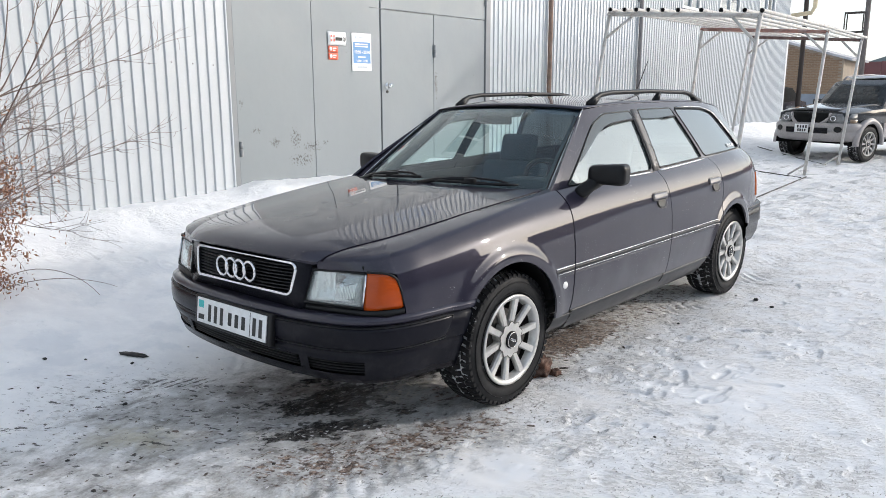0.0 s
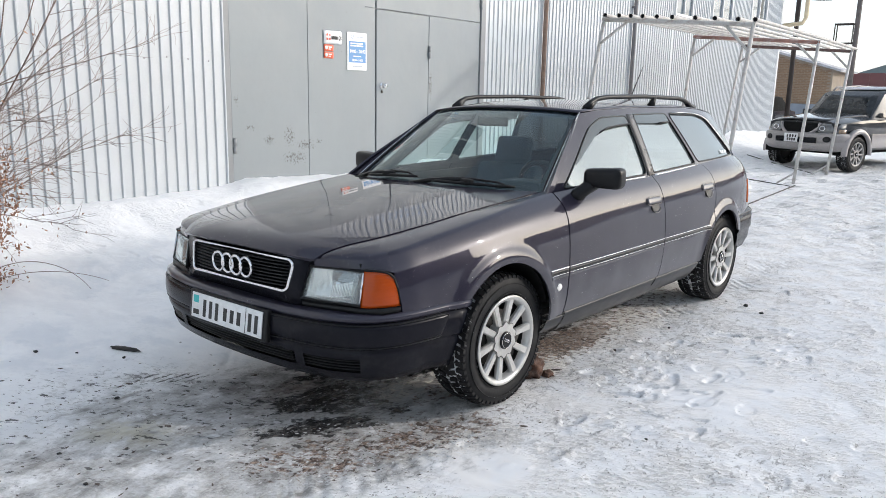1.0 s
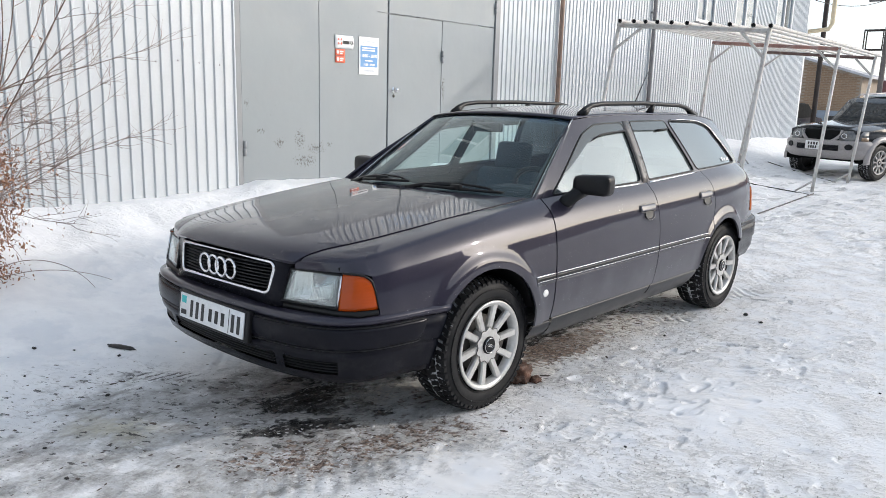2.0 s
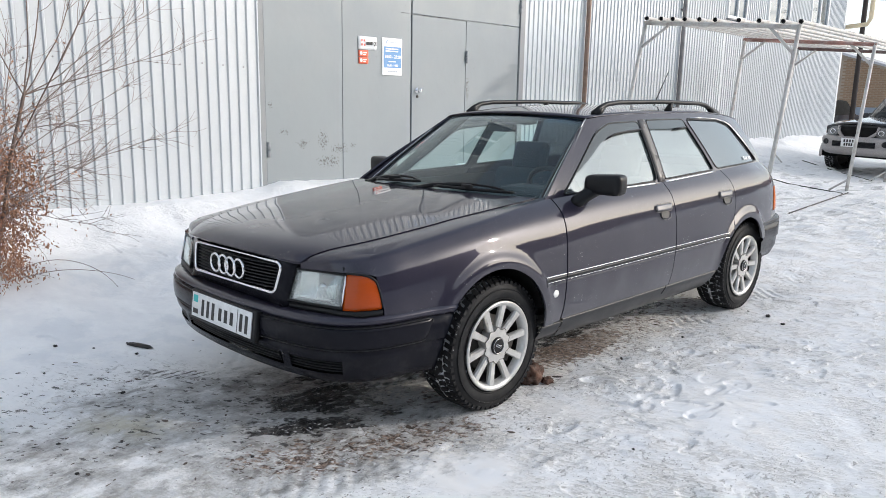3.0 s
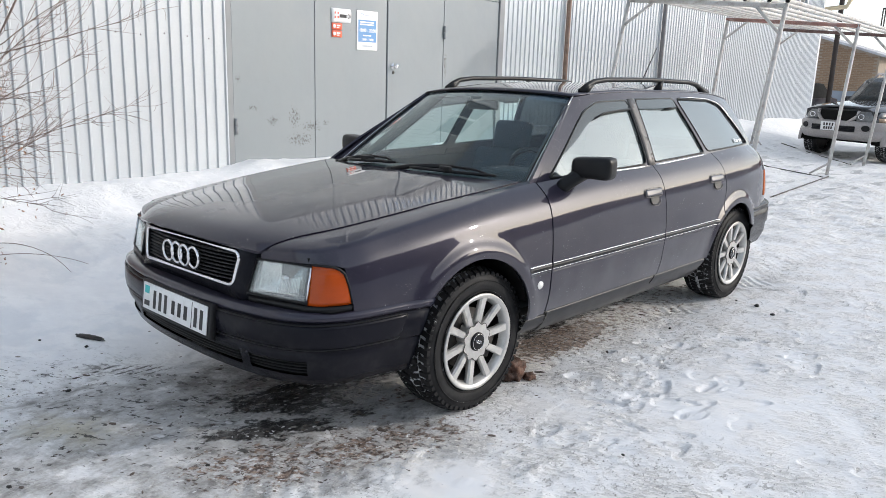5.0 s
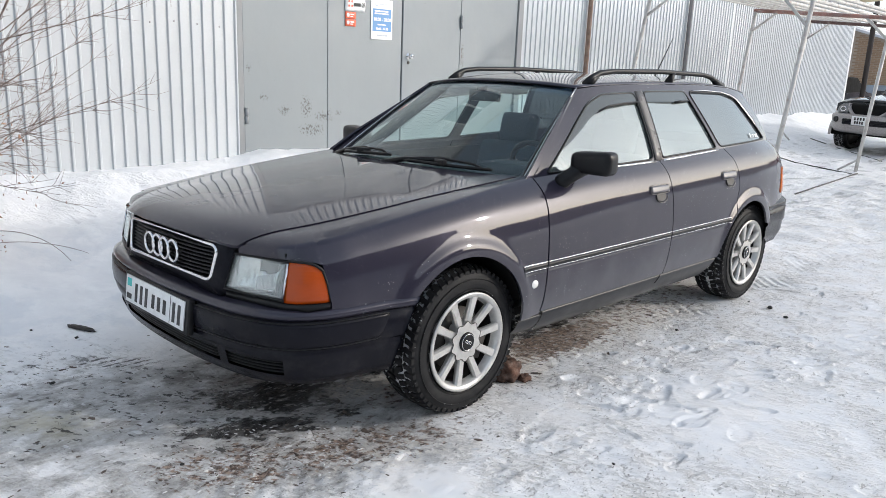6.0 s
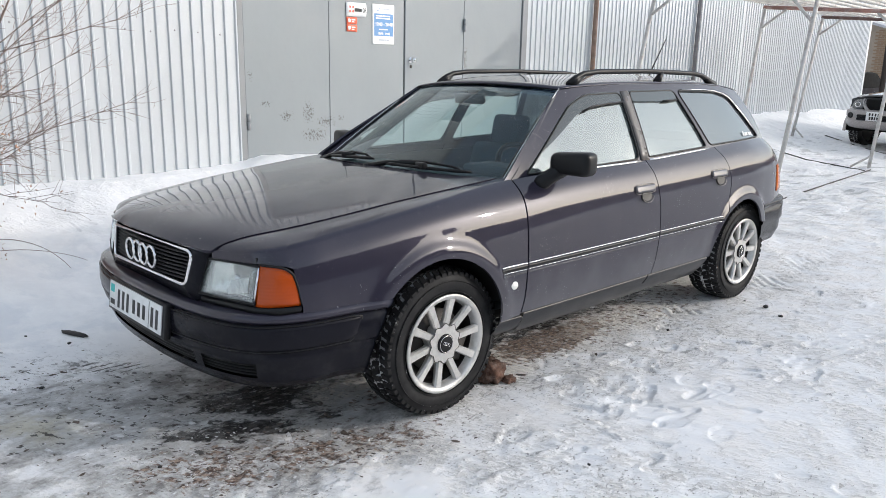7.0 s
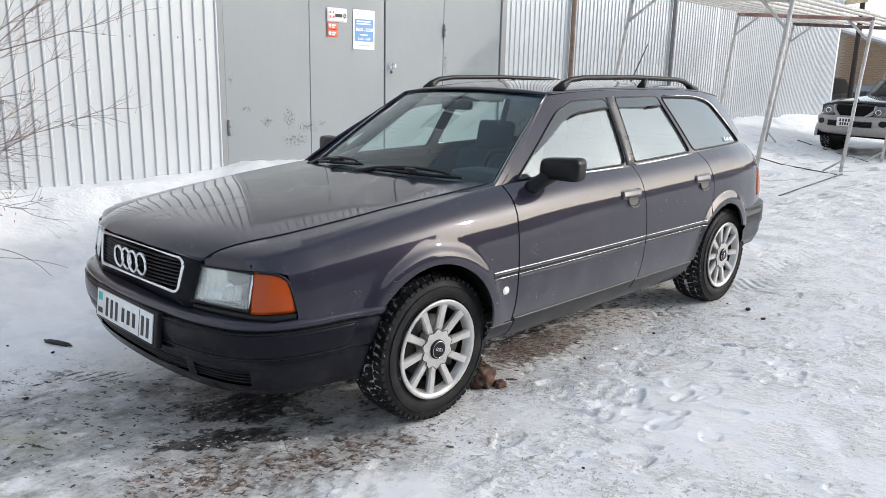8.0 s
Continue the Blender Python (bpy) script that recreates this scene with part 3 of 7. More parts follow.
    return n.surface(c, rough, 0, n.bump(n.math("ADD", relief, humps), 0.65, 0.017), spec=0.15)


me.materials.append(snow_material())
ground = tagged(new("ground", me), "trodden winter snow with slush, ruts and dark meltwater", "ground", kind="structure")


def ground_at(x, y):
    return float(ground_height(np.array([x]), np.array([y]))[0])


# ---- hall with corrugated cladding ----
CLAD = plain("white_profiled_sheet", (0.53, 0.555, 0.577), 0.42, 0.0, var=0.05, scale=1.3, grain=60, relief=0.05, dirt=0.12, dirt_col=(0.55, 0.55, 0.54), rand=0.06)
GATEPAINT = Nodes("grey_gate_paint")
_g = GATEPAINT
_spots = 0.0
for _y, _z, _ry, _rz in ((5.63, 0.93, 0.13, 0.2), (5.86, 0.83, 0.24, 0.1), (5.12, 1.03, 0.10, 0.06), (4.96, 1.30, 0.05, 0.12), (5.36, 0.9, 0.14, 0.1), (6.05, 0.86, 0.08, 0.05), (5.7, 0.7, 0.3, 0.12), (8.0, 1.5, 0.06, 0.3)):
    _spots = _g.math("MAXIMUM", _spots, _g.patch(_y, _z, _ry, _rz))
_chips = _g.ramp(_g.math("ADD", _g.noise(40, 6, 0.75), _g.math("MULTIPLY", _spots, 0.16)), 0.66, 0.70)
_c = _g.mix(_g.noise(1.1, 5, 0.6), (0.222, 0.247, 0.262), (0.268, 0.294, 0.308))
_c = _g.mix(_g.ramp(_g.noise(7, 6, 0.7, stretch=(1, 1, 0.25)), 0.5, 0.8, 0, 0.25), _c, (0.26, 0.265, 0.27))
_c = _g.mix(_g.math("MULTIPLY", _chips, 0.9), _c, (0.085, 0.08, 0.078))
GATEPAINT = _g.surface(_c, _g.ramp(_g.noise(3, 4), 0.3, 0.7, 0.42, 0.6), 0, _g.bump(_g.noise(2.2, 3), 0.25, 0.02))
GATEFRAME = plain("dark_grey_frame_paint", (0.24, 0.25, 0.26), 0.5, var=0.1, scale=4, dirt=0.2)
RUST = plain("rusty_brown_paint", (0.23, 0.15, 0.11), 0.7, var=0.35, scale=9, relief=0.3, dirt=0.4, dirt_col=(0.34, 0.32, 0.31))
PIPEGREY = plain("grey_pipe_paint", (0.36, 0.355, 0.36), 0.55, var=0.2, scale=9, dirt=0.3, dirt_col=(0.25, 0.2, 0.17))
PIPEDARK = plain("dark_grey_pipe_paint", (0.17, 0.165, 0.17), 0.6, var=0.2, scale=9, dirt=0.4, dirt_col=(0.3, 0.26, 0.24))

GATE_Y0, GATE_Y1, GATE_TOP = 4.865, 9.07, 3.35
WALL_TOP = 7.6
bm = bmesh.new()
box(bm, WALL_X - 0.35, WALL_X - 0.03, -14, GATE_Y0, -0.3, WALL_TOP)
box(bm, WALL_X - 0.35, WALL_X - 0.03, GATE_Y1 + 0.1, WALL_END, -0.3, WALL_TOP)
box(bm, WALL_X - 0.35, WALL_X - 0.03, GATE_Y0, GATE_Y1 + 0.1, GATE_TOP, WALL_TOP)
box(bm, WALL_X - 12, WALL_X - 0.35, WALL_END - 0.3, WALL_END - 0.02, -0.3, WALL_TOP)
box(bm, WALL_X - 12, WALL_X - 0.35, -14, -13.7, -0.3, WALL_TOP)
box(bm, WALL_X - 12.3, WALL_X - 12, -14, WALL_END - 0.02, -0.3, WALL_TOP)
wall = part("wall_west", bm, PIPEGREY, None, "hall wall clad in white corrugated steel sheets", False)
tagged(wall, category="wall", kind="structure")
bm = boxed(WALL_X - 12.4, WALL_X + 0.12, -14.2, WALL_END + 0.15, WALL_TOP, WALL_TOP + 0.12)
tagged(part("roof", bm, PIPEGREY, None, "flat metal roof edge of the hall", False), category="roof", kind="structure")

PITCH, DEPTH = 0.1094, 0.016


def sheet_mesh(width, z0, z1):
    """One profiled sheet: flat pans with narrow raised ribs."""
    line, k = [], 0
    y = 0.0
    while y < width - 1e-6:
        for dy, dx in ((0.0, 0.0), (0.072, 0.0), (0.080, DEPTH), (0.094, DEPTH), (0.102, 0.0)):
            if y + dy <= width:
                line.append((dx, y + dy))
        y += PITCH
    line.append((0.0, width))
    m = bpy.data.meshes.new("sheet")
    vs = [(x, yy, z0) for x, yy in line] + [(x, yy, z1) for x, yy in line]
    c = len(line)
    m.from_pydata(vs, [], [(i, i + 1, c + i + 1, c + i) for i in range(c - 1)])
    m.materials.append(CLAD)
    return m


SHEET_W = PITCH * 10


def clad(y0, y1, z0, z1):
    """Sheets side by side from y0 to y1, each with its own tiny set-off."""
    full = sheet_mesh(SHEET_W, z0, z1)
    y, k = y0, 0
    while y < y1 - 0.02:
        w = min(SHEET_W, y1 - y)
        ob = new("sheet", full if w > SHEET_W - 1e-6 else sheet_mesh(w, z0, z1))
        ob.parent = wall
        ob.location = (WALL_X + 0.002 * (k % 2), y, 0)
        y += w
        k += 1


HALL_WINDOWS = [(16.1, 17.0, 3.1, 4.5), (18.35, 19.65, 3.15, 4.6), (21.3, 22.6, 3.2, 4.6)]
clad(GATE_Y0 - 0.0166 - SHEET_W * 15, GATE_Y0 - 0.03, 0.2, WALL_TOP)
clad(GATE_Y1 + 0.13, HALL_WINDOWS[0][0] - 0.06, 0.2, WALL_TOP)
UP = (5.35, 6.6, 4.65, 5.95)
clad(GATE_Y0 - 0.03, UP[0] - 0.06, GATE_TOP + 0.08, WALL_TOP)
clad(UP[0] - 0.06, UP[1] + 0.06, GATE_TOP + 0.08, UP[2] - 0.06)
clad(UP[0] - 0.06, UP[1] + 0.06, UP[3] + 0.06, WALL_TOP)
clad(UP[1] + 0.06, GATE_Y1 + 0.13, GATE_TOP + 0.08, WALL_TOP)
edge = HALL_WINDOWS[0][0] - 0.06
for k, (wy0, wy1, wz0, wz1) in enumerate(HALL_WINDOWS):
    nxt = HALL_WINDOWS[k + 1][0] - 0.06 if k < 2 else WALL_END
    clad(wy0 - 0.06, wy1 + 0.06, 0.2, wz0 - 0.06)
    clad(wy0 - 0.06, wy1 + 0.06, wz1 + 0.06, WALL_TOP)
    clad(wy1 + 0.06, nxt, 0.2, WALL_TOP)

WINPVC = plain("white_window_frame", (0.72, 0.73, 0.74), 0.35, var=0.05)
WINGLASS = plain("dark_hall_window_glass", (0.10, 0.13, 0.16), 0.06, var=0.2, relief=0, coat=0.5)
for k, (wy0, wy1, wz0, wz1) in enumerate(HALL_WINDOWS + [UP]):
    w = empty("window_%d" % (k + 1), pose(WALL_X, wy0, wz0), "white framed window high in the corrugated wall", "window")
    tagged(w, kind="structure")
    wd, ht = wy1 - wy0, wz1 - wz0
    bm = bmesh.new()
    for y0, y1, z0, z1 in ((-0.06, 0.0, -0.06, ht + 0.06), (wd, wd + 0.06, -0.06, ht + 0.06), (0, wd, -0.06, 0.0), (0, wd, ht, ht + 0.06), (wd / 2 - 0.03, wd / 2 + 0.03, 0, ht)):
        box(bm, -0.03, 0.035, y0, y1, z0, z1, 0.006)
    part("window_frame", bm, WINPVC, w)
    for y0, y1 in ((0, wd / 2 - 0.03), (wd / 2 + 0.03, wd)):
        part("pane", boxed(-0.015, -0.005, y0, y1, 0, ht), WINGLASS, w, smooth=False)
    part("window_sill", boxed(-0.02, 0.1, -0.08, wd + 0.08, -0.09, -0.065, 0.005), PIPEGREY, w)

screw_me = bpy.data.meshes.new("screw")
bm = outward(lathe(bmesh.new(), [(0.0, -0.006), (0.006, -0.005), (0.009, 0.0)], 8))
bm.to_mesh(screw_me)
bm.free()
screw_me.materials.append(PIPEGREY)
for k in range(16):
    ob = new("screw", screw_me)
    ob.parent = wall
    ob.matrix_basis = Matrix.Translation((WALL_X + 0.003, GATE_Y0 - 0.03 - PITCH * (2 * k + 1.6), 1.66 + 0.01 * (k % 3))) @ Matrix.Rotation(radians(90), 4, "Z")

# corner flashings, rust-streaked posts and downpipe on the cladding
for k, (y, r, mt, lab) in enumerate(((10.73, 0.035, RUST, "rusty brown steel pipe against the corrugated wall"), (14.0, 0.034, PIPEDARK, "dark grey steel pipe against the corrugated wall"))):
    bm = tube(bmesh.new(), [(WALL_X + 0.06, y, 0.2), (WALL_X + 0.06, y, WALL_TOP - 0.1)], r, 12)
    for z in (1.2, 3.0, 4.8):
        box(bm, WALL_X - 0.01, WALL_X + 0.06, y - 0.05, y + 0.05, z, z + 0.03)
    tagged(part("wall_pipe", bm, mt, None, lab), category="pipe")
bm = boxed(WALL_X - 0.02, WALL_X + 0.02, WALL_END - 0.12, WALL_END + 0.02, 0.1, WALL_TOP)
tagged(part("trim_corner", bm, CLAD, None, "white sheet corner flashing", False), category="trim", kind="structure")
GASYELLOW = plain("faded_yellow_gas_pipe", (0.62, 0.52, 0.36), 0.5, var=0.15)
bm = tube(bmesh.new(), [(WALL_X + 0.62, WALL_END + 0.1, 6.4), (WALL_X + 0.62, WALL_END + 0.1, 3.68), (WALL_X + 0.54, WALL_END + 0.1, 3.52), (WALL_X - 0.1, WALL_END + 0.1, 3.46)], 0.06, 10)
tube(bm, [(WALL_X + 0.62, WALL_END + 0.1, 6.4), (WALL_X - 0.1, WALL_END + 0.1, 6.45)], 0.06, 10)
box(bm, WALL_X - 0.3, WALL_X - 0.05, WALL_END - 0.03, WALL_END + 0.16, 3.40, 3.52)
tagged(part("gas_pipe", bm, GASYELLOW, None, "pale yellow gas pipe bent round the hall corner"), category="pipe")

# ---- gate ----
gate = empty("door_1", pose(WALL_X, 0, 0), "grey painted steel gate with a wicket door, chipped paint", "gate")
tagged(gate, kind="structure")
ZB = 0.40
SEAM, SPLIT, HINGE, DOORTOP = 5.905, 6.972, 7.955, 2.346


def leaf(name, y0, y1, z0, z1, x=0.0, mt=None, label=""):
    return part(name, boxed(x - 0.06, x, y0, y1, z0, z1, 0.004, seg=1), mt or GATEPAINT, gate, label, False)


leaf("left_panel", GATE_Y0 + 0.035, SEAM - 0.003, ZB, GATE_TOP)
leaf("left_panel", SEAM + 0.003, SPLIT - 0.012, ZB, GATE_TOP, -0.002)
leaf("wicket_door", SPLIT + 0.008, HINGE - 0.004, ZB, DOORTOP - 0.006, -0.001)
leaf("right_panel", HINGE + 0.004, GATE_Y1, ZB, DOORTOP - 0.001, -0.002)
leaf("right_panel", SPLIT + 0.008, GATE_Y1, DOORTOP + 0.005, GATE_TOP, 0.0)
# black strip puts the darkness of the open gap into colour
leaf("cover_strip", SPLIT - 0.012, SPLIT + 0.006, ZB, GATE_TOP, -0.025, BLACK)
leaf("post", GATE_Y0 - 0.03, GATE_Y0 + 0.03, ZB - 0.2, GATE_TOP + 0.08, 0.012, GATEFRAME)
leaf("post", GATE_Y1 + 0.004, GATE_Y1 + 0.11, ZB - 0.2, GATE_TOP + 0.08, 0.02, GATEFRAME)
leaf("lintel", GATE_Y0 + 0.03, GATE_Y1 + 0.004, GATE_TOP + 0.003, GATE_TOP + 0.08, 0.012, GATEFRAME)
leaf("threshold", GATE_Y0 + 0.03, GATE_Y1, ZB - 0.25, ZB - 0.004, -0.01, GATEFRAME)
part("weld_bead", tube(bmesh.new(), [(0.002, 6.79 + 0.1 * k, 2.347 + 0.003 * math.sin(k * 2.1)) for k in range(20)], 0.004, 6), GATEFRAME, gate)
for y, z in ((HINGE, 1.90), (GATE_Y0 + 0.05, 0.86), (GATE_Y0 + 0.05, 2.9), (GATE_Y1, 2.6), (GATE_Y1, 0.9)):
    bm = tube(bmesh.new(), [(0.016, y, z - 0.075), (0.016, y, z - 0.003)], 0.018, 10)
    tube(bm, [(0.016, y, z + 0.003), (0.016, y, z + 0.075)], 0.018, 10)
    part("hinge", bm, GATEFRAME, gate, "grey barrel hinge")
part("door_knob", outward(lathe(bmesh.new(), [(0.0, -0.075), (0.02, -0.072), (0.03, -0.055), (0.026, -0.04), (0.012, -0.03), (0.012, -0.008), (0.034, -0.006), (0.036, 0.0)], 20)), CHROME, gate, "round chrome knob", True, Matrix.Translation((0, SPLIT + 0.10, 1.475)) @ Matrix.Rotation(radians(90), 4, "Z"))
part("keyhole_plate", outward(lathe(bmesh.new(), [(0.0, -0.008), (0.016, -0.008), (0.02, 0.0)], 16)), DARKMETAL, gate, "dark keyhole plate", True, Matrix.Translation((0, SPLIT + 0.10, 1.405)) @ Matrix.Rotation(radians(90), 4, "Z"))


# ---- signs on the gate ----
def lettering(text, size, material, parent, x, y, z, width=None):
    """Raised flat lettering that faces +x, its lower left corner at (y, z)."""
    cu = bpy.data.curves.new("lettering", "FONT")
    cu.offset = 0.0011
    cu.body, cu.size, cu.extrude, cu.resolution_u = text, size, 0.0004, 3
    tmp = new("lettering", cu)
    me2 = bpy.data.meshes.new_from_object(tmp)
    bpy.data.objects.remove(tmp)
    if width:
        w = max(v.co.x for v in me2.vertices) - min(v.co.x for v in me2.vertices)
        for v in me2.vertices:
            v.co.x *= width / w
    me2.materials.append(material)
    ob = new("lettering", me2)
    ob.parent = parent
    ob.matrix_basis = Matrix.Translation((x, y, z)) @ Matrix(((0, 0, 1, 0), (1, 0, 0, 0), (0, 1, 0, 0), (0, 0, 0, 1)))
    return ob


def bars(parent, material, x, y, z, widths, h, gap=0.006, name="text_bar"):
    for w in widths:
        part(name, boxed(x - 0.0004, x + 0.0006, y, y + w, z, z + h), material, parent, smooth=False)
        y += w + gap


SIGNWHITE = plain("printed_white_sheet", (0.78, 0.79, 0.80), 0.4, var=0.04)
SIGNBLUE = plain("printed_blue", (0.10, 0.26, 0.52), 0.4, var=0.06)
SIGNRED = plain("printed_red", (0.74, 0.13, 0.06), 0.4, var=0.08)
SIGNGREY = plain("printed_grey", (0.42, 0.46, 0.52), 0.4, var=0.05)


def sagging(y0, y1, z0, z1, bow=0.004, thick=0.0015):
    """A thin board or sheet, slightly bowed off the gate."""
    rows = [[(0.004 + bow * math.sin(math.pi * i / 6) * (0.3 + 0.7 * j / 6), lerp(y0, y1, j / 6), lerp(z0, z1, i / 6)) for j in range(7)] for i in range(7)]
    return sheet(bmesh.new(), rows, thick)


hours = empty("opening_hours_sign", pose(WALL_X + 0.002, 6.49, 1.638), "blue and white opening hours sign on the grey gate", "sign")
part("board", boxed(0, 0.004, 0, 0.314, 0, 0.414, 0.0015), SIGNWHITE, hours)
part("blue_panel", boxed(0.002, 0.0052, 0.022, 0.296, 0.085, 0.318), SIGNBLUE, hours, smooth=False)
lettering("10:00 - 20:00", 0.05, SIGNWHITE, hours, 0.0056, 0.036, 0.192, 0.245)
lettering("13:00 - 14:00", 0.034, SIGNWHITE, hours, 0.0056, 0.07, 0.100, 0.175)
bars(hours, SIGNWHITE, 0.0056, 0.05, 0.287, (0.085, 0.11), 0.014)
bars(hours, SIGNWHITE, 0.0056, 0.05, 0.262, (0.095, 0.10), 0.014)
bars(hours, SIGNWHITE, 0.0056, 0.095, 0.148, (0.12,), 0.012)
bars(hours, SIGNGREY, 0.0046, 0.085, 0.035, (0.02, 0.055, 0.03, 0.03), 0.016)
bars(hours, SIGNGREY, 0.0046, 0.115, 0.36, (0.075, 0.06), 0.012)
part("round_mark", tube(bmesh.new(), [(0.005, 0.08 + 0.02 * math.cos(a * math.pi / 9), 0.366 + 0.02 * math.sin(a * math.pi / 9)) for a in range(17)], 0.0025, 6), SIGNBLUE, hours)
pay = empty("payment_notice", pose(WALL_X + 0.002, 6.127, 1.905), "white paper payment notice curling off the gate", "sign")
part("paper", sagging(0, 0.27, 0, 0.142, 0.012), SIGNWHITE, pay)
lettering("QR", 0.06, INK, pay, 0.020, 0.212, 0.048, 0.05)
bars(pay, INK, 0.019, 0.105, 0.050, (0.095,), 0.034)
for y0, z0 in ((0.035, 0.04), (0.035, 0.085), (0.075, 0.04), (0.075, 0.085)):
    part("red_mark", boxed(0.0165, 0.0178, y0, y0 + 0.018, z0, z0 + 0.022), SIGNRED, pay, smooth=False)
for k, z0 in enumerate((1.828, 1.752)):
    st = empty("red_sticker", pose(WALL_X + 0.002, 6.131, z0), "small red sticker with a white round mark on the gate", "sticker", "red stickers")
    part("film", sagging(0, 0.142, 0, 0.07, 0.004), SIGNRED, st)
    part("round_mark", outward(lathe(bmesh.new(), [(0.0, -0.001), (0.019, -0.001), (0.02, 0.001)], 20)), SIGNWHITE, st, m=Matrix.Translation((0.0085, 0.035, 0.036)) @ Matrix.Rotation(radians(90), 4, "Z"))
    bars(st, SIGNWHITE, 0.0085, 0.066, 0.038, (0.05,), 0.012)
    bars(st, SIGNWHITE, 0.0085, 0.066, 0.018, (0.036,), 0.010)


shop = empty("shop_sign", pose(WALL_X + 0.012, 5.9, 3.47), "blue lettering fixed to the corrugated wall above the gate", "sign")
for z0 in (0.27, 0.08):
    bars(shop, SIGNBLUE, -0.011, 0.50, z0 + 0.02, (0.07, 0.05, 0.06, 0.07, 0.05, 0.07, 0.06, 0.05, 0.07, 0.06, 0.07, 0.05, 0.06, 0.07), 0.085, 0.055)

# ---- canopy frame of white painted pipes ----
WHITEPIPE = plain("worn_white_pipe_paint", (0.52, 0.51, 0.49), 0.55, var=0.12, scale=6, relief=0.2, dirt=0.7, dirt_col=(0.26, 0.18, 0.14))
REDPIPE = plain("faded_red_brown_steel", (0.30, 0.16, 0.13), 0.65, var=0.3, scale=5, dirt=0.5, dirt_col=(0.5, 0.48, 0.46))
DARKRED = plain("dark_brown_steel", (0.13, 0.075, 0.065), 0.65, var=0.3, scale=5, dirt=0.4, dirt_col=(0.32, 0.30, 0.29))
canopy = empty("canopy_frame", pose(0, 0, 0), "bare canopy frame of worn white steel pipes", "canopy")
OUT_X, IN_X = -2.76, -4.76
FRAMES = ((10.15, 9.68, WHITEPIPE), (13.7, 13.42, REDPIPE), (16.45, 15.9, DARKRED))


def beam_z(x):
    return lerp(2.43, 2.30, (x - IN_X) / (OUT_X - IN_X))


for k, (yt, yb, mt) in enumerate(FRAMES):
    for x in (OUT_X, IN_X):
        xb = x - 0.08 if x == OUT_X else x - 0.1
        gz = ground_at(xb, yb) - 0.05
        top = beam_z(x) + (0.03 if x == OUT_X else 0.0)
        part("post", tube(bmesh.new(), [(xb, yb, gz), (x, yt, top)], 0.026, 10), WHITEPIPE, canopy)
        foot = Vector((xb, yb, gz + 0.05))
        s = Vector((x, yt, top)) - foot
        part("foot_brace", tube(bmesh.new(), [foot + s * 0.08, foot + Vector((-0.24 if x == OUT_X else 0.22, -0.05, 0.0))], 0.016, 8), WHITEPIPE, canopy)
        inner = 0.34 if x == IN_X else -0.34
        part("corner_brace", tube(bmesh.new(), [(x + inner, yt, beam_z(x + inner) - 0.02), Vector((x, yt, top)) - s * 0.15], 0.02, 8), WHITEPIPE, canopy)
    part("cross_beam", tube(bmesh.new(), [(IN_X - 0.02, yt, beam_z(IN_X - 0.02)), (OUT_X + 0.02, yt, beam_z(OUT_X + 0.02))], 0.03, 10), mt, canopy)
for k, x in enumerate((-4.708, -4.504, -4.337, -4.17, -3.973, -3.765, -3.464, -3.215, -2.93, -2.725)):
    z = beam_z(x) + 0.055
    p = part("purlin", tube(bmesh.new(), [(x, 10.05, z), (x, 13.6, z + 0.01), (x, 16.7, z)], 0.025, 10, False), WHITEPIPE, canopy)
    part("pipe_mouth", outward(lathe(bmesh.new(), [(0.0, 0.03), (0.023, 0.03), (0.026, -0.002), (0.028, 0.02)], 14)), BLACK, p, "dark open pipe end", m=Matrix.Translation((x, 10.05, z)))
# low bars that tie the feet together, half sunk in the snow
def a_mid(a, b):
    return ((a[0] + b[0]) / 2, (a[1] + b[1]) / 2)


for a, b in (((-2.84, 13.24), (-4.70, 13.98)), ((-3.05, 15.95), (-4.60, 16.97)), ((-2.83, 9.75), (-2.78, 13.3))):
    part("foot_bar", tube(bmesh.new(), [(*p, ground_at(*p) + 0.004) for p in (a, a_mid(a, b), b)], 0.009, 8), DARKMETAL, canopy)


# ---- the estate car: u runs back from the front axle, v to the car's left, z up ----
car = empty("estate_car", pose(CAR_AT[0], CAR_AT[1], 0, 0, 0, CAR_TURN), "dark aubergine estate car with roof rails and silver alloy wheels", "car")


def P(u, v, z):
    return Vector((u, -v, z))


half = curve([(-0.90, 0.30), (-0.868, 0.450), (-0.835, 0.565), (-0.80, 0.668), (-0.77, 0.722), (-0.73, 0.757), (-0.69, 0.778), (-0.55, 0.803), (-0.3, 0.828), (0.0, 0.838), (0.4, 0.845), (1.4, 0.847), (2.2, 0.843), (2.7, 0.824), (2.9, 0.799), (3.0, 0.779), (3.1, 0.752), (3.2, 0.712), (3.3, 0.66), (3.4, 0.60)])
belt_v = curve([(-0.87, 0.445), (-0.85, 0.490), (-0.835, 0.530), (-0.80, 0.620), (-0.77, 0.672), (-0.73, 0.704), (-0.69, 0.722), (-0.5, 0.742), (-0.1, 0.752), (0.36, 0.728), (0.6, 0.740), (0.9, 0.755), (1.4, 0.763), (2.1, 0.755), (2.6, 0.730), (2.8, 0.705), (2.93, 0.680), (3.1, 0.638), (3.3, 0.58)])
belt_z = curve([(-0.87, 0.785), (-0.80, 0.793), (-0.7, 0.808), (-0.5, 0.840), (-0.1, 0.893), (0.36, 0.945), (0.6, 0.957), (1.4, 0.968), (2.1, 0.992), (2.75, 1.010), (2.93, 1.003), (3.02, 0.975), (3.12, 0.925), (3.22, 0.86), (3.3, 0.80)])
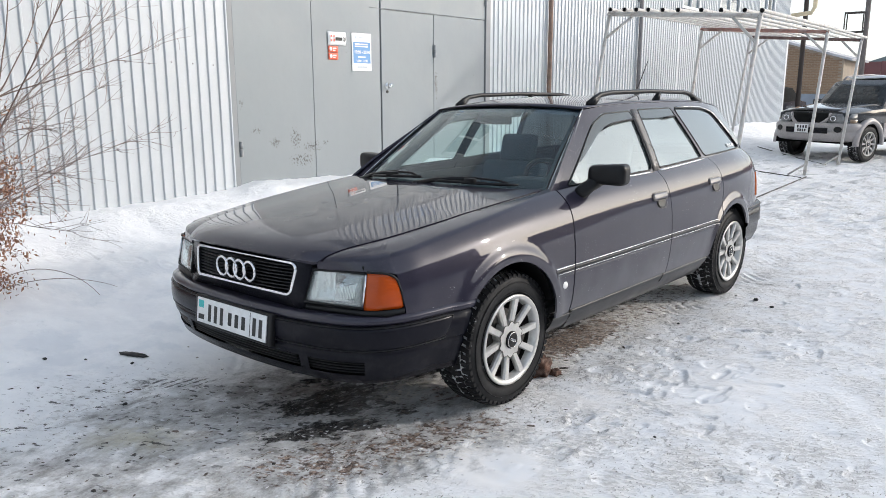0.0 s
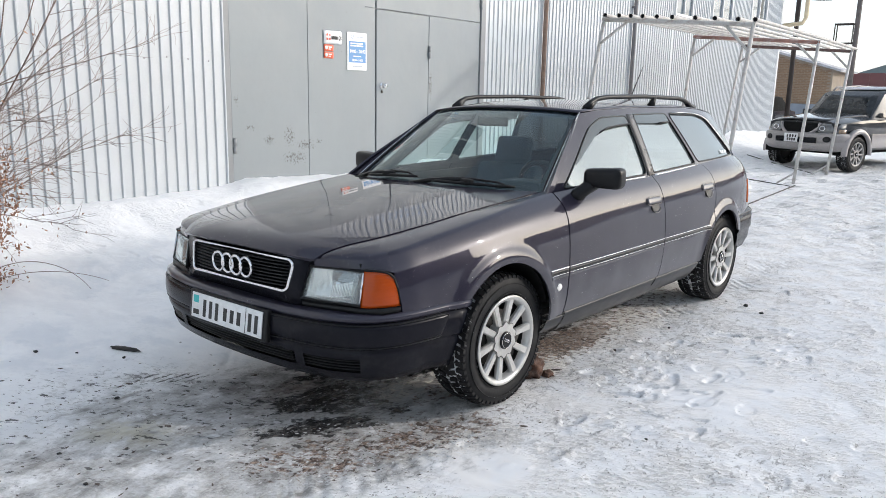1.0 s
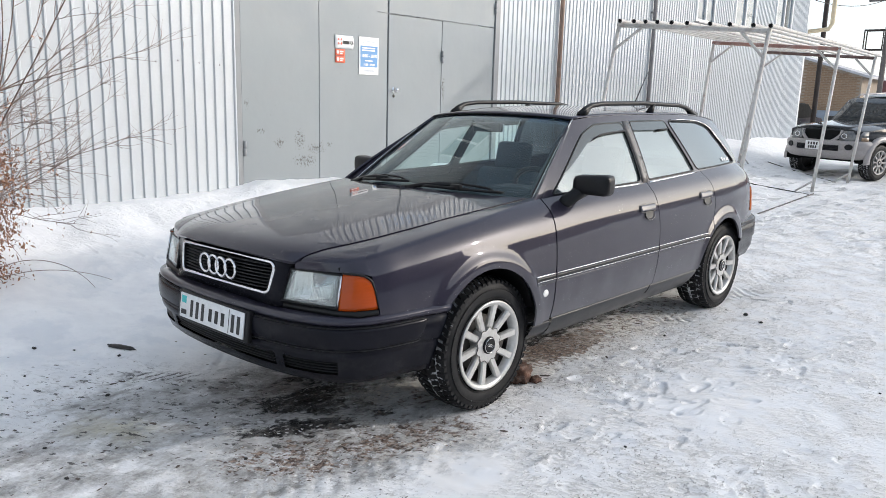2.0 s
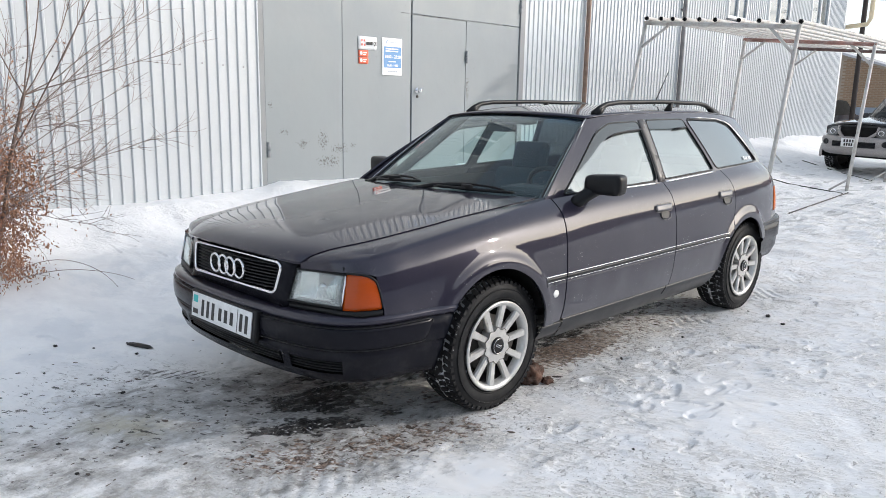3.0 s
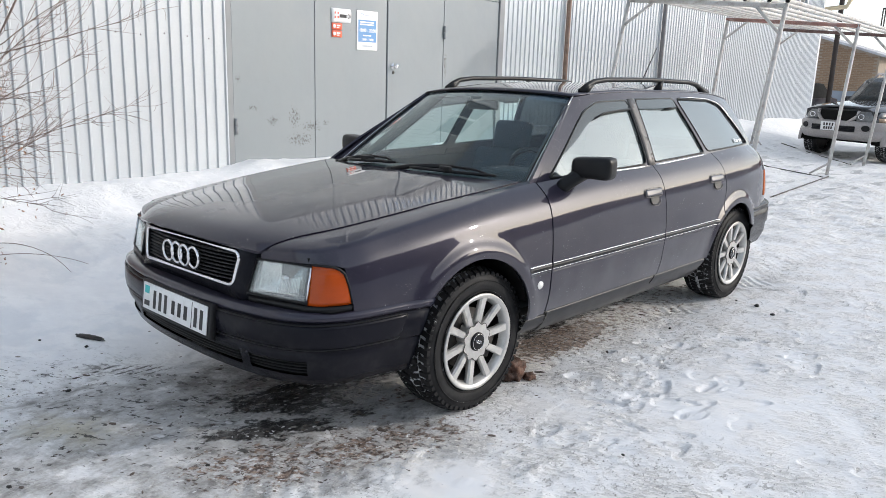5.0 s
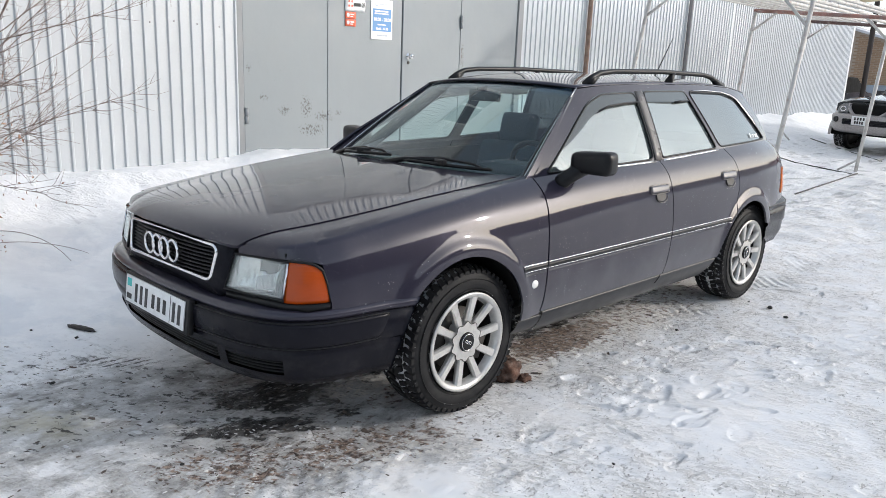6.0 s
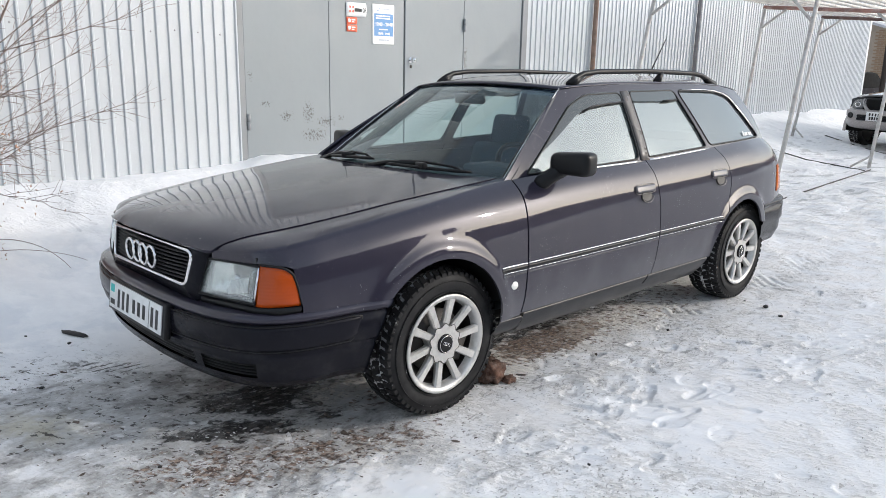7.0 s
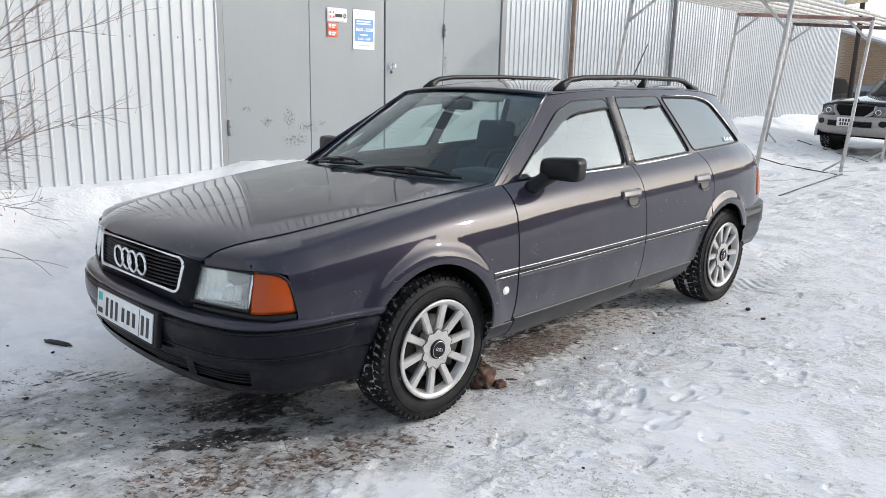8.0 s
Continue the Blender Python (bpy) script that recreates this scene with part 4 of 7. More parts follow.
roll_in = curve([(0.0, 1.0), (0.02, 0.78), (0.05, 0.5), (0.10, 0.26), (0.17, 0.12), (0.28, 0.04), (0.40, 0.0), (0.9, 0.0)])
tuck = curve([(0.15, 0.10), (0.25, 0.05), (0.33, 0.024), (0.42, 0.007), (0.52, 0.0), (0.8, 0.0)])
WHEELS = (-0.027, 2.553)
ARCHES = ((-0.09, 0.325, 0.360, 0.372), (2.425, 0.320, 0.335, 0.357))


def side_v(u, z):
    """Half width of the painted side at height z."""
    q = max(0.0, belt_z(u) - z)
    v = half(u) - (half(u) - belt_v(u)) * roll_in(q) - tuck(z)
    for uc, zc, a, b in ARCHES:
        r = 0.354 * math.hypot((u - uc) / a, (z - zc) / b)
        v += 0.017 * math.exp(-(((r - 0.384) / 0.030) ** 2)) if r > 0.384 else 0.017
    return v


def arch_low(u, low):
    for uc, zc, a, b in ARCHES:
        if abs(u - uc) < a:
            return max(low, zc + b * math.sqrt(1 - ((u - uc) / a) ** 2))
    return low


def columns(u0, u1, d=0.05):
    cols = list(np.linspace(u0, u1, max(2, int((u1 - u0) / d) + 1)))
    for uc, _, wide, _ in ARCHES:
        cols += [uc + wide * math.cos(a) for a in np.linspace(0.02, math.pi - 0.02, 30) if u0 < uc + wide * math.cos(a) < u1]
    return sorted(set(round(c, 5) for c in cols))


def side_panel(name, u0, u1, low, side, label="", lead=None, tail=None, top=None, n=22):
    """A painted body panel; lead and tail bend its front and rear edges as (z, shift) curves."""
    rows = []
    for u in columns(u0, u1):
        f = (u - u0) / (u1 - u0)
        line = []
        hi = top(u) if top else belt_z(u)
        lo = arch_low(u, low(u))
        for j in range(n + 1):
            t = j / n
            t = t ** 0.85
            z = lerp(lo, hi, t)
            uu = u + (1 - f) * (lead(z) if lead else 0) + f * (tail(z) if tail else 0)
            line.append(P(uu, side * side_v(uu, z), z))
        rows.append(line)
    if side < 0:
        rows = rows[::-1]
    return sharp(part(name, sheet(bmesh.new(), rows, 0.012), PAINT, car, label))


def sill_line(u):
    return 0.375


seam_a = curve([(0.30, -0.035), (0.42, -0.01), (0.6, 0.0), (0.97, 0.004)])
seam_b = curve([(0.30, -0.05), (0.42, -0.02), (0.58, 0.0), (0.75, -0.005), (0.97, -0.055)])
seam_c = curve([(0.30, -0.05), (0.60, -0.03), (0.68, -0.012), (0.80, 0.012), (0.90, -0.02), (1.0, -0.085)])
SEAM_A, SEAM_B, SEAM_C = 0.411, 1.466, 2.225
GAP = 0.003
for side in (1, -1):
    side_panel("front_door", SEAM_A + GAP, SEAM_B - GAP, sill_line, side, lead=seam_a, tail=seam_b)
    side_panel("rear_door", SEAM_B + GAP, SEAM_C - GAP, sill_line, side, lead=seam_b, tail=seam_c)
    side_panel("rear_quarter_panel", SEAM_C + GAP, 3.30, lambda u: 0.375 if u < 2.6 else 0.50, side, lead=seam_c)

# fenders, bonnet
seam_v = curve([(-0.95, 0.425), (-0.88, 0.470), (-0.85, 0.486), (-0.7, 0.555), (-0.4, 0.618), (0.0, 0.655), (0.42, 0.685)])


def spine(u):
    """Height of the bonnet's middle line: a round nose, then a gentle climb."""
    t = max(0.0, (u + 0.945) / 1.2)
    return 0.796 + 0.039 * (1 - math.exp(-t / 0.035)) + 0.142 * t**0.85


def nose_shift(v):
    """How far the nose falls back towards its corners."""
    return 0.072 * (abs(v) / 0.47) ** 2.6


def top_z(u, v):
    """Height of the bonnet; a raised centre with a soft fold on each side."""
    a = abs(v) / 0.62
    z = spine(u - nose_shift(v) * max(0.0, min(1.0, (-0.2 - u) / 0.6))) - 0.026 * a * a
    return z - 0.006 * (1 / (1 + math.exp((0.40 - abs(v)) / 0.05)))


for side in (1, -1):
    rows = []
    for u in list(np.linspace(-0.862, -0.700, 15)) + columns(-0.690, SEAM_A - GAP, 0.04):
        f = max(0.0, min(1.0, (u + 0.690) / 1.095))
        lo = 0.758 - 0.024 * max(0.0, (u + 0.825) / 0.13) ** 4 if u < -0.695 else arch_low(u, 0.585 if u < -0.2 else 0.364)
        line = []
        hi = belt_z(u)
        for j in range(23):
            z = lerp(lo, hi, (j / 22) ** 0.85)
            uu = u + f * (seam_a(z) if u > 0.1 else 0)
            if u > -0.695:
                uu -= 0.020 * max(0.0, min(1.0, (z - 0.61) / 0.14)) * max(0.0, 1 - (u + 0.69) / 0.12)
            line.append(P(uu, side * side_v(uu, z), z))
        v0, v1 = side_v(u, hi), seam_v(u) + GAP
        z1 = top_z(u, v1) - 0.0015
        for j in range(1, 9):
            t = j / 8
            v = lerp(v0, v1, t)
            bend = 2 * t - t * t
            line.append(P(u, side * v, lerp(hi, z1, bend)))
        rows.append(line)
    if side < 0:
        rows = rows[::-1]
    sharp(part("front_fender", sheet(bmesh.new(), rows, 0.010), PAINT, car), 50)

cowl = curve([(0.0, 0.185), (0.3, 0.215), (0.5, 0.28), (0.69, 0.40)])
rows = []
for i in range(41):
    t = i / 40
    line = []
    for j in range(33):
        w = (j / 16 - 1)
        u_guess = lerp(-0.945, 0.20, t)
        v = w * seam_v(u_guess)
        nose = -0.945 + nose_shift(v)
        u = lerp(nose, cowl(abs(v)) - 0.02, t ** 1.25)
        v = w * (seam_v(u) - GAP)
        line.append(P(u, v, top_z(u, v)))
    rows.append(line)
sharp(part("bonnet", sheet(bmesh.new(), rows[::-1], 0.012), PAINT, car, "glossy dark bonnet with fine snow specks"), 50)

# grille: painted surround, chrome frame, dark slats, four rings
def nose_u(v, z):
    """Plane of the grille, raked and slightly bowed."""
    return -0.955 + 0.13 * (z - 0.60) + 0.9 * nose_shift(v)


def rounded(w0, w1, z0, z1, r, n=6):
    """A closed trapezoid outline with round corners: half width w0 below, w1 above."""
    pts = []
    corners = [(w0, z0, -90), (w1, z1, 0), (-w1, z1, 90), (-w0, z0, 180)]
    for cx, cz, a0 in corners:
        sx, sz = (1 if cx > 0 else -1), (1 if cz == z1 else -1)
        for k in range(n + 1):
            a = radians(a0 + 90 * k / n)
            pts.append((cx - sx * r + r * math.cos(a), cz - sz * r + r * math.sin(a)))
    return pts


GRILLE_V = 0.030


def shifted(line):
    return [(v + GRILLE_V, z) for v, z in line]


outer = rounded(0.420, 0.436, 0.588, 0.797, 0.03)
mid_o = shifted(rounded(0.343, 0.358, 0.639, 0.782, 0.03))
mid_i = shifted(rounded(0.329, 0.344, 0.653, 0.768, 0.024))


def ringband(a, b, da, db):
    bm = bmesh.new()
    ra = [bm.verts.new(P(nose_u(v, z) + da, v, z)) for v, z in a]
    rb = [bm.verts.new(P(nose_u(v, z) + db, v, z)) for v, z in b]
    for k in range(len(a)):
        l = (k + 1) % len(a)
        bm.faces.new([ra[k], ra[l], rb[l], rb[k]])
    return bm


bm = ringband(outer, mid_o, 0.0, -0.012)
lo = [bm.verts.new(P(nose_u(v, z) + 0.05, v, z)) for v, z in outer]
bm.verts.ensure_lookup_table()
ra = bm.verts[: len(outer)]
for k in range(len(outer)):
    l = (k + 1) % len(outer)
    bm.faces.new([ra[l], ra[k], lo[k], lo[l]])
part("grille_surround", bm, PLASTIC, car)
bm = bmesh.new()
ring = [P(nose_u(v, z) - 0.012, v, z) for v, z in shifted(rounded(0.336, 0.351, 0.646, 0.775, 0.027))]
tube(bm, ring + ring[:2], 0.0075, 8, False)
grille = part("grille", ringband(mid_i, [((v - GRILLE_V) * 0.98 + GRILLE_V, z) for v, z in mid_i], -0.010, 0.03), BLACK, car, "black slatted grille with a chrome frame and four rings")
part("chrome_frame", bm, CHROME, grille)
bm = bmesh.new()
bm.faces.new([bm.verts.new(P(nose_u(v, z) + 0.03, v, z)) for v, z in mid_i])
part("backing", bm, WELL, grille, smooth=False)
for k in range(8):
    z = 0.664 + k * 0.0136
    w = lerp(0.329, 0.344, (z - 0.653) / 0.115) - 0.004
    rows = [[P(nose_u(v, z) + du, v, z + dz) for v in np.linspace(GRILLE_V - w, GRILLE_V + w, 13)] for du, dz in ((0.02, 0.003), (-0.004, 0.0025), (-0.004, -0.0015), (0.02, -0.003))]
    part("slat", sheet(bmesh.new(), rows), BLACK, grille)
for k in range(4):
    cv = 0.122 - 0.0645 * k
    pts = [P(nose_u(cv, 0.715) - 0.016 - 0.003 * (k % 2), cv + 0.0405 * math.cos(a), 0.715 + 0.0405 * math.sin(a)) for a in np.linspace(0, 2 * math.pi, 29)]
    part("ring", tube(bmesh.new(), pts, 0.0068, 8, False), CHROME, grille)

# headlamps and indicators
def lamp_quad(corners, n=10, bulge=0.0):
    a, b, c, d = corners
    rows = []
    for i in range(n + 1):
        t = i / n
        line = []
        for j in range(n + 1):
            s = j / n
            p = a.lerp(b, s).lerp(d.lerp(c, s), t)
            p = p + Vector((-bulge * 4 * s * (1 - s), 0, 0)) * (0.5 + 0.5 * 4 * t * (1 - t))
            line.append(p)
        rows.append(line)
    return rows


for side in (1, -1):
    front = [P(-0.906, side * 0.431, 0.629), P(-0.827, side * 0.678, 0.624), P(-0.801, side * 0.674, 0.751), P(-0.872, side * 0.448, 0.752)]
    bowl = lamp_quad([p + Vector((0.02, 0, 0)) for p in front], 14, -0.075)
    lamp = part("headlamp", sheet(bmesh.new(), bowl[:: side], 0.003), REFLECTOR, car, "rectangular headlamp with ribbed clear glass")
    lens = part("lens", sheet(bmesh.new(), lamp_quad(front, 10, 0.010)[:: side], 0.003), LENSGLASS, lamp)
    lens.visible_shadow = False
    for f0 in (0.16, 0.84):
        rib = [front[0].lerp(front[1], f0), front[3].lerp(front[2], f0)]
        part("glass_rib", tube(bmesh.new(), [rib[0] + Vector((0.002, 0, 0.006)), rib[1] + Vector((0.002, 0, -0.006))], 0.003, 6), LENSGLASS, lamp)
    for k in range(13):
        f0 = 0.50 + 0.027 * k
        lo, hi = front[0].lerp(front[1], f0), front[3].lerp(front[2], f0)
        part("glass_flute", tube(bmesh.new(), [lo.lerp(hi, 0.12 + 0.01 * k) + Vector((0.003, 0, 0)), lo.lerp(hi, 0.50 + 0.015 * k) + Vector((0.003, 0, 0))], 0.0026, 5), FLUTED, lamp)
    bulb = front[0].lerp(front[2], 0.45) + Vector((0.05, 0, 0))
    part("bulb_shield", outward(lathe(bmesh.new(), [(0.0, -0.02), (0.018, -0.018), (0.022, 0.0), (0.02, 0.02)], 16)), CHROME, lamp, m=Matrix.Translation(bulb) @ Matrix.Rotation(radians(-90), 4, "Z"))
    back = [p + Vector((0.012, 0, 0)) for p in front]
    c = sum(back, Vector()) / 4
    rim = [c + (p - c) * 1.035 for p in front]
    rim = [p + Vector((0.001, 0, 0)) for p in rim]
    part("lamp_frame", tube(bmesh.new(), rim + rim[:2], 0.0060, 6, False), BLACK, lamp)
    part("bright_edge", tube(bmesh.new(), [rim[1] + Vector((-0.004, 0, 0.004)), rim[2] + Vector((-0.004, 0, -0.004))], 0.0045, 6), CHROME, lamp)
    # amber corner lamp that wraps round to the fender
    rows = []
    for i in range(9):
        t = i / 8
        z = lerp(0.616, 0.760, t)
        line = []
        for j in range(15):
            s = j / 14
            a = s * math.pi / 2
            uo, vo = -0.826 + 0.026 * t, 0.684 - 0.006 * t
            ue, ve = -0.694 - 0.022 * t, side_v(-0.690, min(z, 0.735)) + 0.001
            u = lerp(uo, ue, 0.30 * s + 0.70 * (1 - math.cos(a)))
            v = lerp(vo, ve, 0.35 * s + 0.65 * math.sin(a))
            line.append(P(u, side * v, z - 0.034 * t**2.5 * s**4.5))
        rows.append(line)
    indicator = part("indicator", sheet(bmesh.new(), rows[:: side], 0.012), AMBER, car, "amber wrap-round indicator lens")
    edge = [row[-1] for row in rows] + rows[-1][-2::-1]
    part("lens_seal", tube(bmesh.new(), edge, 0.0048, 6), BLACK, indicator)
    # dark strip under the lamps
    pth = [(-0.895, 0.42), (-0.86, 0.56), (-0.825, 0.68), (-0.77, 0.755), (-0.695, 0.779)]
    rows = [[P(u + du, side * (v - dv), z) for u, v in pth] for du, dv, z in ((0.05, 0.04, 0.612), (-0.006, -0.004, 0.612), (-0.008, -0.004, 0.592), (0.05, 0.04, 0.588))]
    part("lamp_trim", sheet(bmesh.new(), rows[:: -side]), BLACK, car)
# inner filler behind lamps and grille
part("front_panel", boxed(-0.80, -0.60, -0.66, 0.66, 0.35, 0.78), WELL, car, smooth=False)


# bumpers: a profile swept round the corner
def sweep_path(points, n):
    """Evenly spaced points of a smooth plan line, with outward normals."""
    ts = list(range(len(points)))
    fu, fv = curve(list(zip(ts, [p[0] for p in points]))), curve(list(zip(ts, [p[1] for p in points])))
    raw = [Vector((fu(t), fv(t), 0)) for t in np.linspace(0, ts[-1], 200)]
    dist = [0.0]
    for a, b in zip(raw, raw[1:]):
        dist.append(dist[-1] + (b - a).length)
    out = []
    for d in np.linspace(0, dist[-1], n):
        i = min(198, max(0, int(np.searchsorted(dist, d)) - 1))
        t = (d - dist[i]) / max(1e-9, dist[i + 1] - dist[i])
        p = raw[i].lerp(raw[i + 1], t)
        tan = (raw[min(199, i + 2)] - raw[max(0, i - 1)]).normalized()
        out.append((p, Vector((tan.y, -tan.x, 0))))
    return out


FRONT_PLAN = [(-0.20, -0.838), (-0.37, -0.832), (-0.55, -0.818), (-0.72, -0.785), (-0.835, -0.71), (-0.905, -0.58), (-0.945, -0.40), (-0.965, -0.2), (-0.970, 0.0), (-0.965, 0.2), (-0.945, 0.40), (-0.905, 0.58), (-0.835, 0.71), (-0.72, 0.785), (-0.55, 0.818), (-0.37, 0.832), (-0.20, 0.838)]
front_path = sweep_path(FRONT_PLAN, 121)


def swept(path, profile, i0=0, i1=None, skip=None, flip=False):
    """profile: (offset outwards, z) pairs, from the top down."""
    bm = bmesh.new()
    sel = path[i0:i1]
    def ahead(x, z):
        """Ends a bumper on the wheel opening."""
        uc, zc, a, b = ARCHES[1 if x > 1 else 0]
        cut = a * math.sqrt(max(0.0, 1 - ((z - zc) / b) ** 2)) + 0.002
        if 2.5 < x < 3.0:
            return max(x, uc + cut)
        return min(x, uc - cut) if -0.6 < x < 0 else x
    def lip(x, y, z):
        """The bumper swells with the wheel opening's flare."""
        if not -0.75 < x < 0:
            return y
        uc, zc, a, b = ARCHES[0]
        r = 0.354 * math.hypot((x - uc) / a, (z - zc) / b)
        return y + math.copysign(0.015 * math.exp(-(((r - 0.384) / 0.035) ** 2)) if r > 0.384 else 0.015, y)
    grid = []
    for p, n in sel:
        line = []
        for o, z in profile:
            x = ahead(p.x + n.x * o, z)
            line.append(bm.verts.new(P(x, lip(x, p.y + n.y * o, z), z)))
        grid.append(line)
    for i in range(len(sel) - 1):
        for j in range(len(profile) - 1):
            if skip and skip(i + i0, j):
                continue
            q = [grid[i][j], grid[i][j + 1], grid[i + 1][j + 1], grid[i + 1][j]]
            bm.faces.new(q[::-1] if flip else q)
    return bm


def norm_out(path):
    """Makes the plan normals point away from the car's middle."""
    return [(p, n if n.dot(p - Vector((1.3, 0, 0))) > 0 else -n) for p, n in path]


front_path = norm_out(front_path)
bumper = part("front_bumper", swept(front_path, [(-0.06, 0.592), (-0.012, 0.592), (0.006, 0.584), (0.010, 0.572), (0.006, 0.560), (-0.002, 0.556)]), PAINT, car, "dark plastic bumper with grey number plate holder")
lower = [(-0.002, 0.5555), (0.010, 0.545), (0.014, 0.50), (0.012, 0.462), (0.004, 0.452), (0.000, 0.447), (0.004, 0.441), (0.006, 0.430), (0.003, 0.418), (0.000, 0.410), (-0.008, 0.380), (-0.016, 0.352), (-0.03, 0.315), (-0.07, 0.300), (-0.2, 0.295)]


def vents(i, j):
    v = abs(front_path[i][0].y)
    return j in (9, 10) and (v < 0.395 or 0.445 < v < 0.70)


part("bumper_skirt", swept(front_path, lower, skip=vents), PLASTIC, bumper)
for lo_i, hi_i in ((-0.395, 0.395), (0.445, 0.70), (-0.70, -0.445)):
    idx = [k for k, (p, n) in enumerate(front_path) if lo_i - 0.02 <= p.y <= hi_i + 0.02]
    a, b = idx[0], idx[-1] + 1
    part("vent_backing", swept(front_path, [(-0.05, 0.424), (-0.055, 0.339)], a, b), WELL, bumper)
    for z in (0.401, 0.388, 0.375, 0.362):
        o = -0.008 - (0.410 - z) * 0.28
        part("vent_slat", swept(front_path, [(o - 0.03, z + 0.003), (o, z + 0.002), (o, z - 0.002), (o - 0.03, z - 0.003)], a, b), BLACK, bumper)
ids = [k for k, (p, n) in enumerate(front_path) if p.x < -0.478]
strip_rows, groove_top, groove_low = [], [], []
for k in range(ids[0], ids[-1] + 1):
    p, n = front_path[k]
    e = min(1.0, (min(k - ids[0], ids[-1] - k) + 0.02) / 2.6)
    e = math.sqrt(e * (2 - e))
    line = []
    for o, z in ((0.004, 0.551), (0.0135, 0.546), (0.0165, 0.535), (0.0185, 0.50), (0.0165, 0.474), (0.0135, 0.464), (0.004, 0.459)):
        zz = 0.545 + (z - 0.545) * (0.25 + 0.75 * e)
        line.append(P(p.x + n.x * o * (0.7 + 0.3 * e), p.y + n.y * o * (0.7 + 0.3 * e), zz))
    strip_rows.append(line)
    groove_top.append(line[0] + P(n.x, n.y, 0) * 0.0095)
    groove_low.append(line[-1] + P(n.x, n.y, 0) * 0.0075)
part("bumper_strip", outward(sheet(bmesh.new(), strip_rows)), PLASTIC, bumper)
part("strip_groove", tube(bmesh.new(), groove_top + groove_low[::-1] + groove_top[:1], 0.0028, 6, False), BLACK, bumper)

REAR_PLAN = [(2.74, -0.830), (2.86, -0.816), (2.99, -0.803), (3.06, -0.796), (3.14, -0.772), (3.25, -0.71), (3.34, -0.58), (3.40, -0.35), (3.415, 0.0), (3.40, 0.35), (3.34, 0.58), (3.25, 0.71), (3.14, 0.772), (3.06, 0.796), (2.99, 0.803), (2.86, 0.816), (2.74, 0.830)]
rear_path = norm_out(sweep_path(REAR_PLAN, 75))
part("rear_bumper", swept(rear_path, [(-0.08, 0.612), (-0.005, 0.612), (0.01, 0.600), (0.010, 0.585), (0.0, 0.578), (0.012, 0.57), (0.014, 0.48), (0.004, 0.465), (0.0, 0.40), (-0.03, 0.33), (-0.12, 0.30)]), PLASTIC, car, "dark plastic rear bumper")

# number plate: the characters are plain bars
plate = part("number_plate", boxed(-0.003, 0.003, -0.26, 0.26, -0.056, 0.056, 0.002), WHITEPLATE, car, "white number plate with dark characters", m=Matrix.Translation(P(-0.998, 0.026, 0.502)) @ Matrix.Rotation(radians(7), 4, "Y"))
part("plate_holder", boxed(0.0035, 0.03, -0.285, 0.285, -0.070, 0.066, 0.006), BLACK, plate, "black plastic plate holder")
for y0, w, h in ((-0.168, 0.023, 0.076), (-0.121, 0.023, 0.076), (-0.074, 0.023, 0.076), (-0.012, 0.026, 0.056), (0.038, 0.026, 0.056), (0.088, 0.026, 0.056), (0.168, 0.023, 0.076), (0.212, 0.023, 0.076)):
    part("character_bar", boxed(-0.0042, -0.0034, -y0 - w, -y0, -h / 2 - 0.004, h / 2 - 0.004), INK, plate, smooth=False)
part("divider", boxed(-0.0042, -0.0034, -0.151, -0.148, -0.052, 0.052), INK, plate, smooth=False)
part("flag_mark", boxed(-0.0042, -0.0034, 0.205, 0.245, 0.012, 0.045), CYANINK, plate, smooth=False)
part("country_bar", boxed(-0.0042, -0.0034, 0.200, 0.245, -0.040, -0.018), INK, plate, smooth=False)

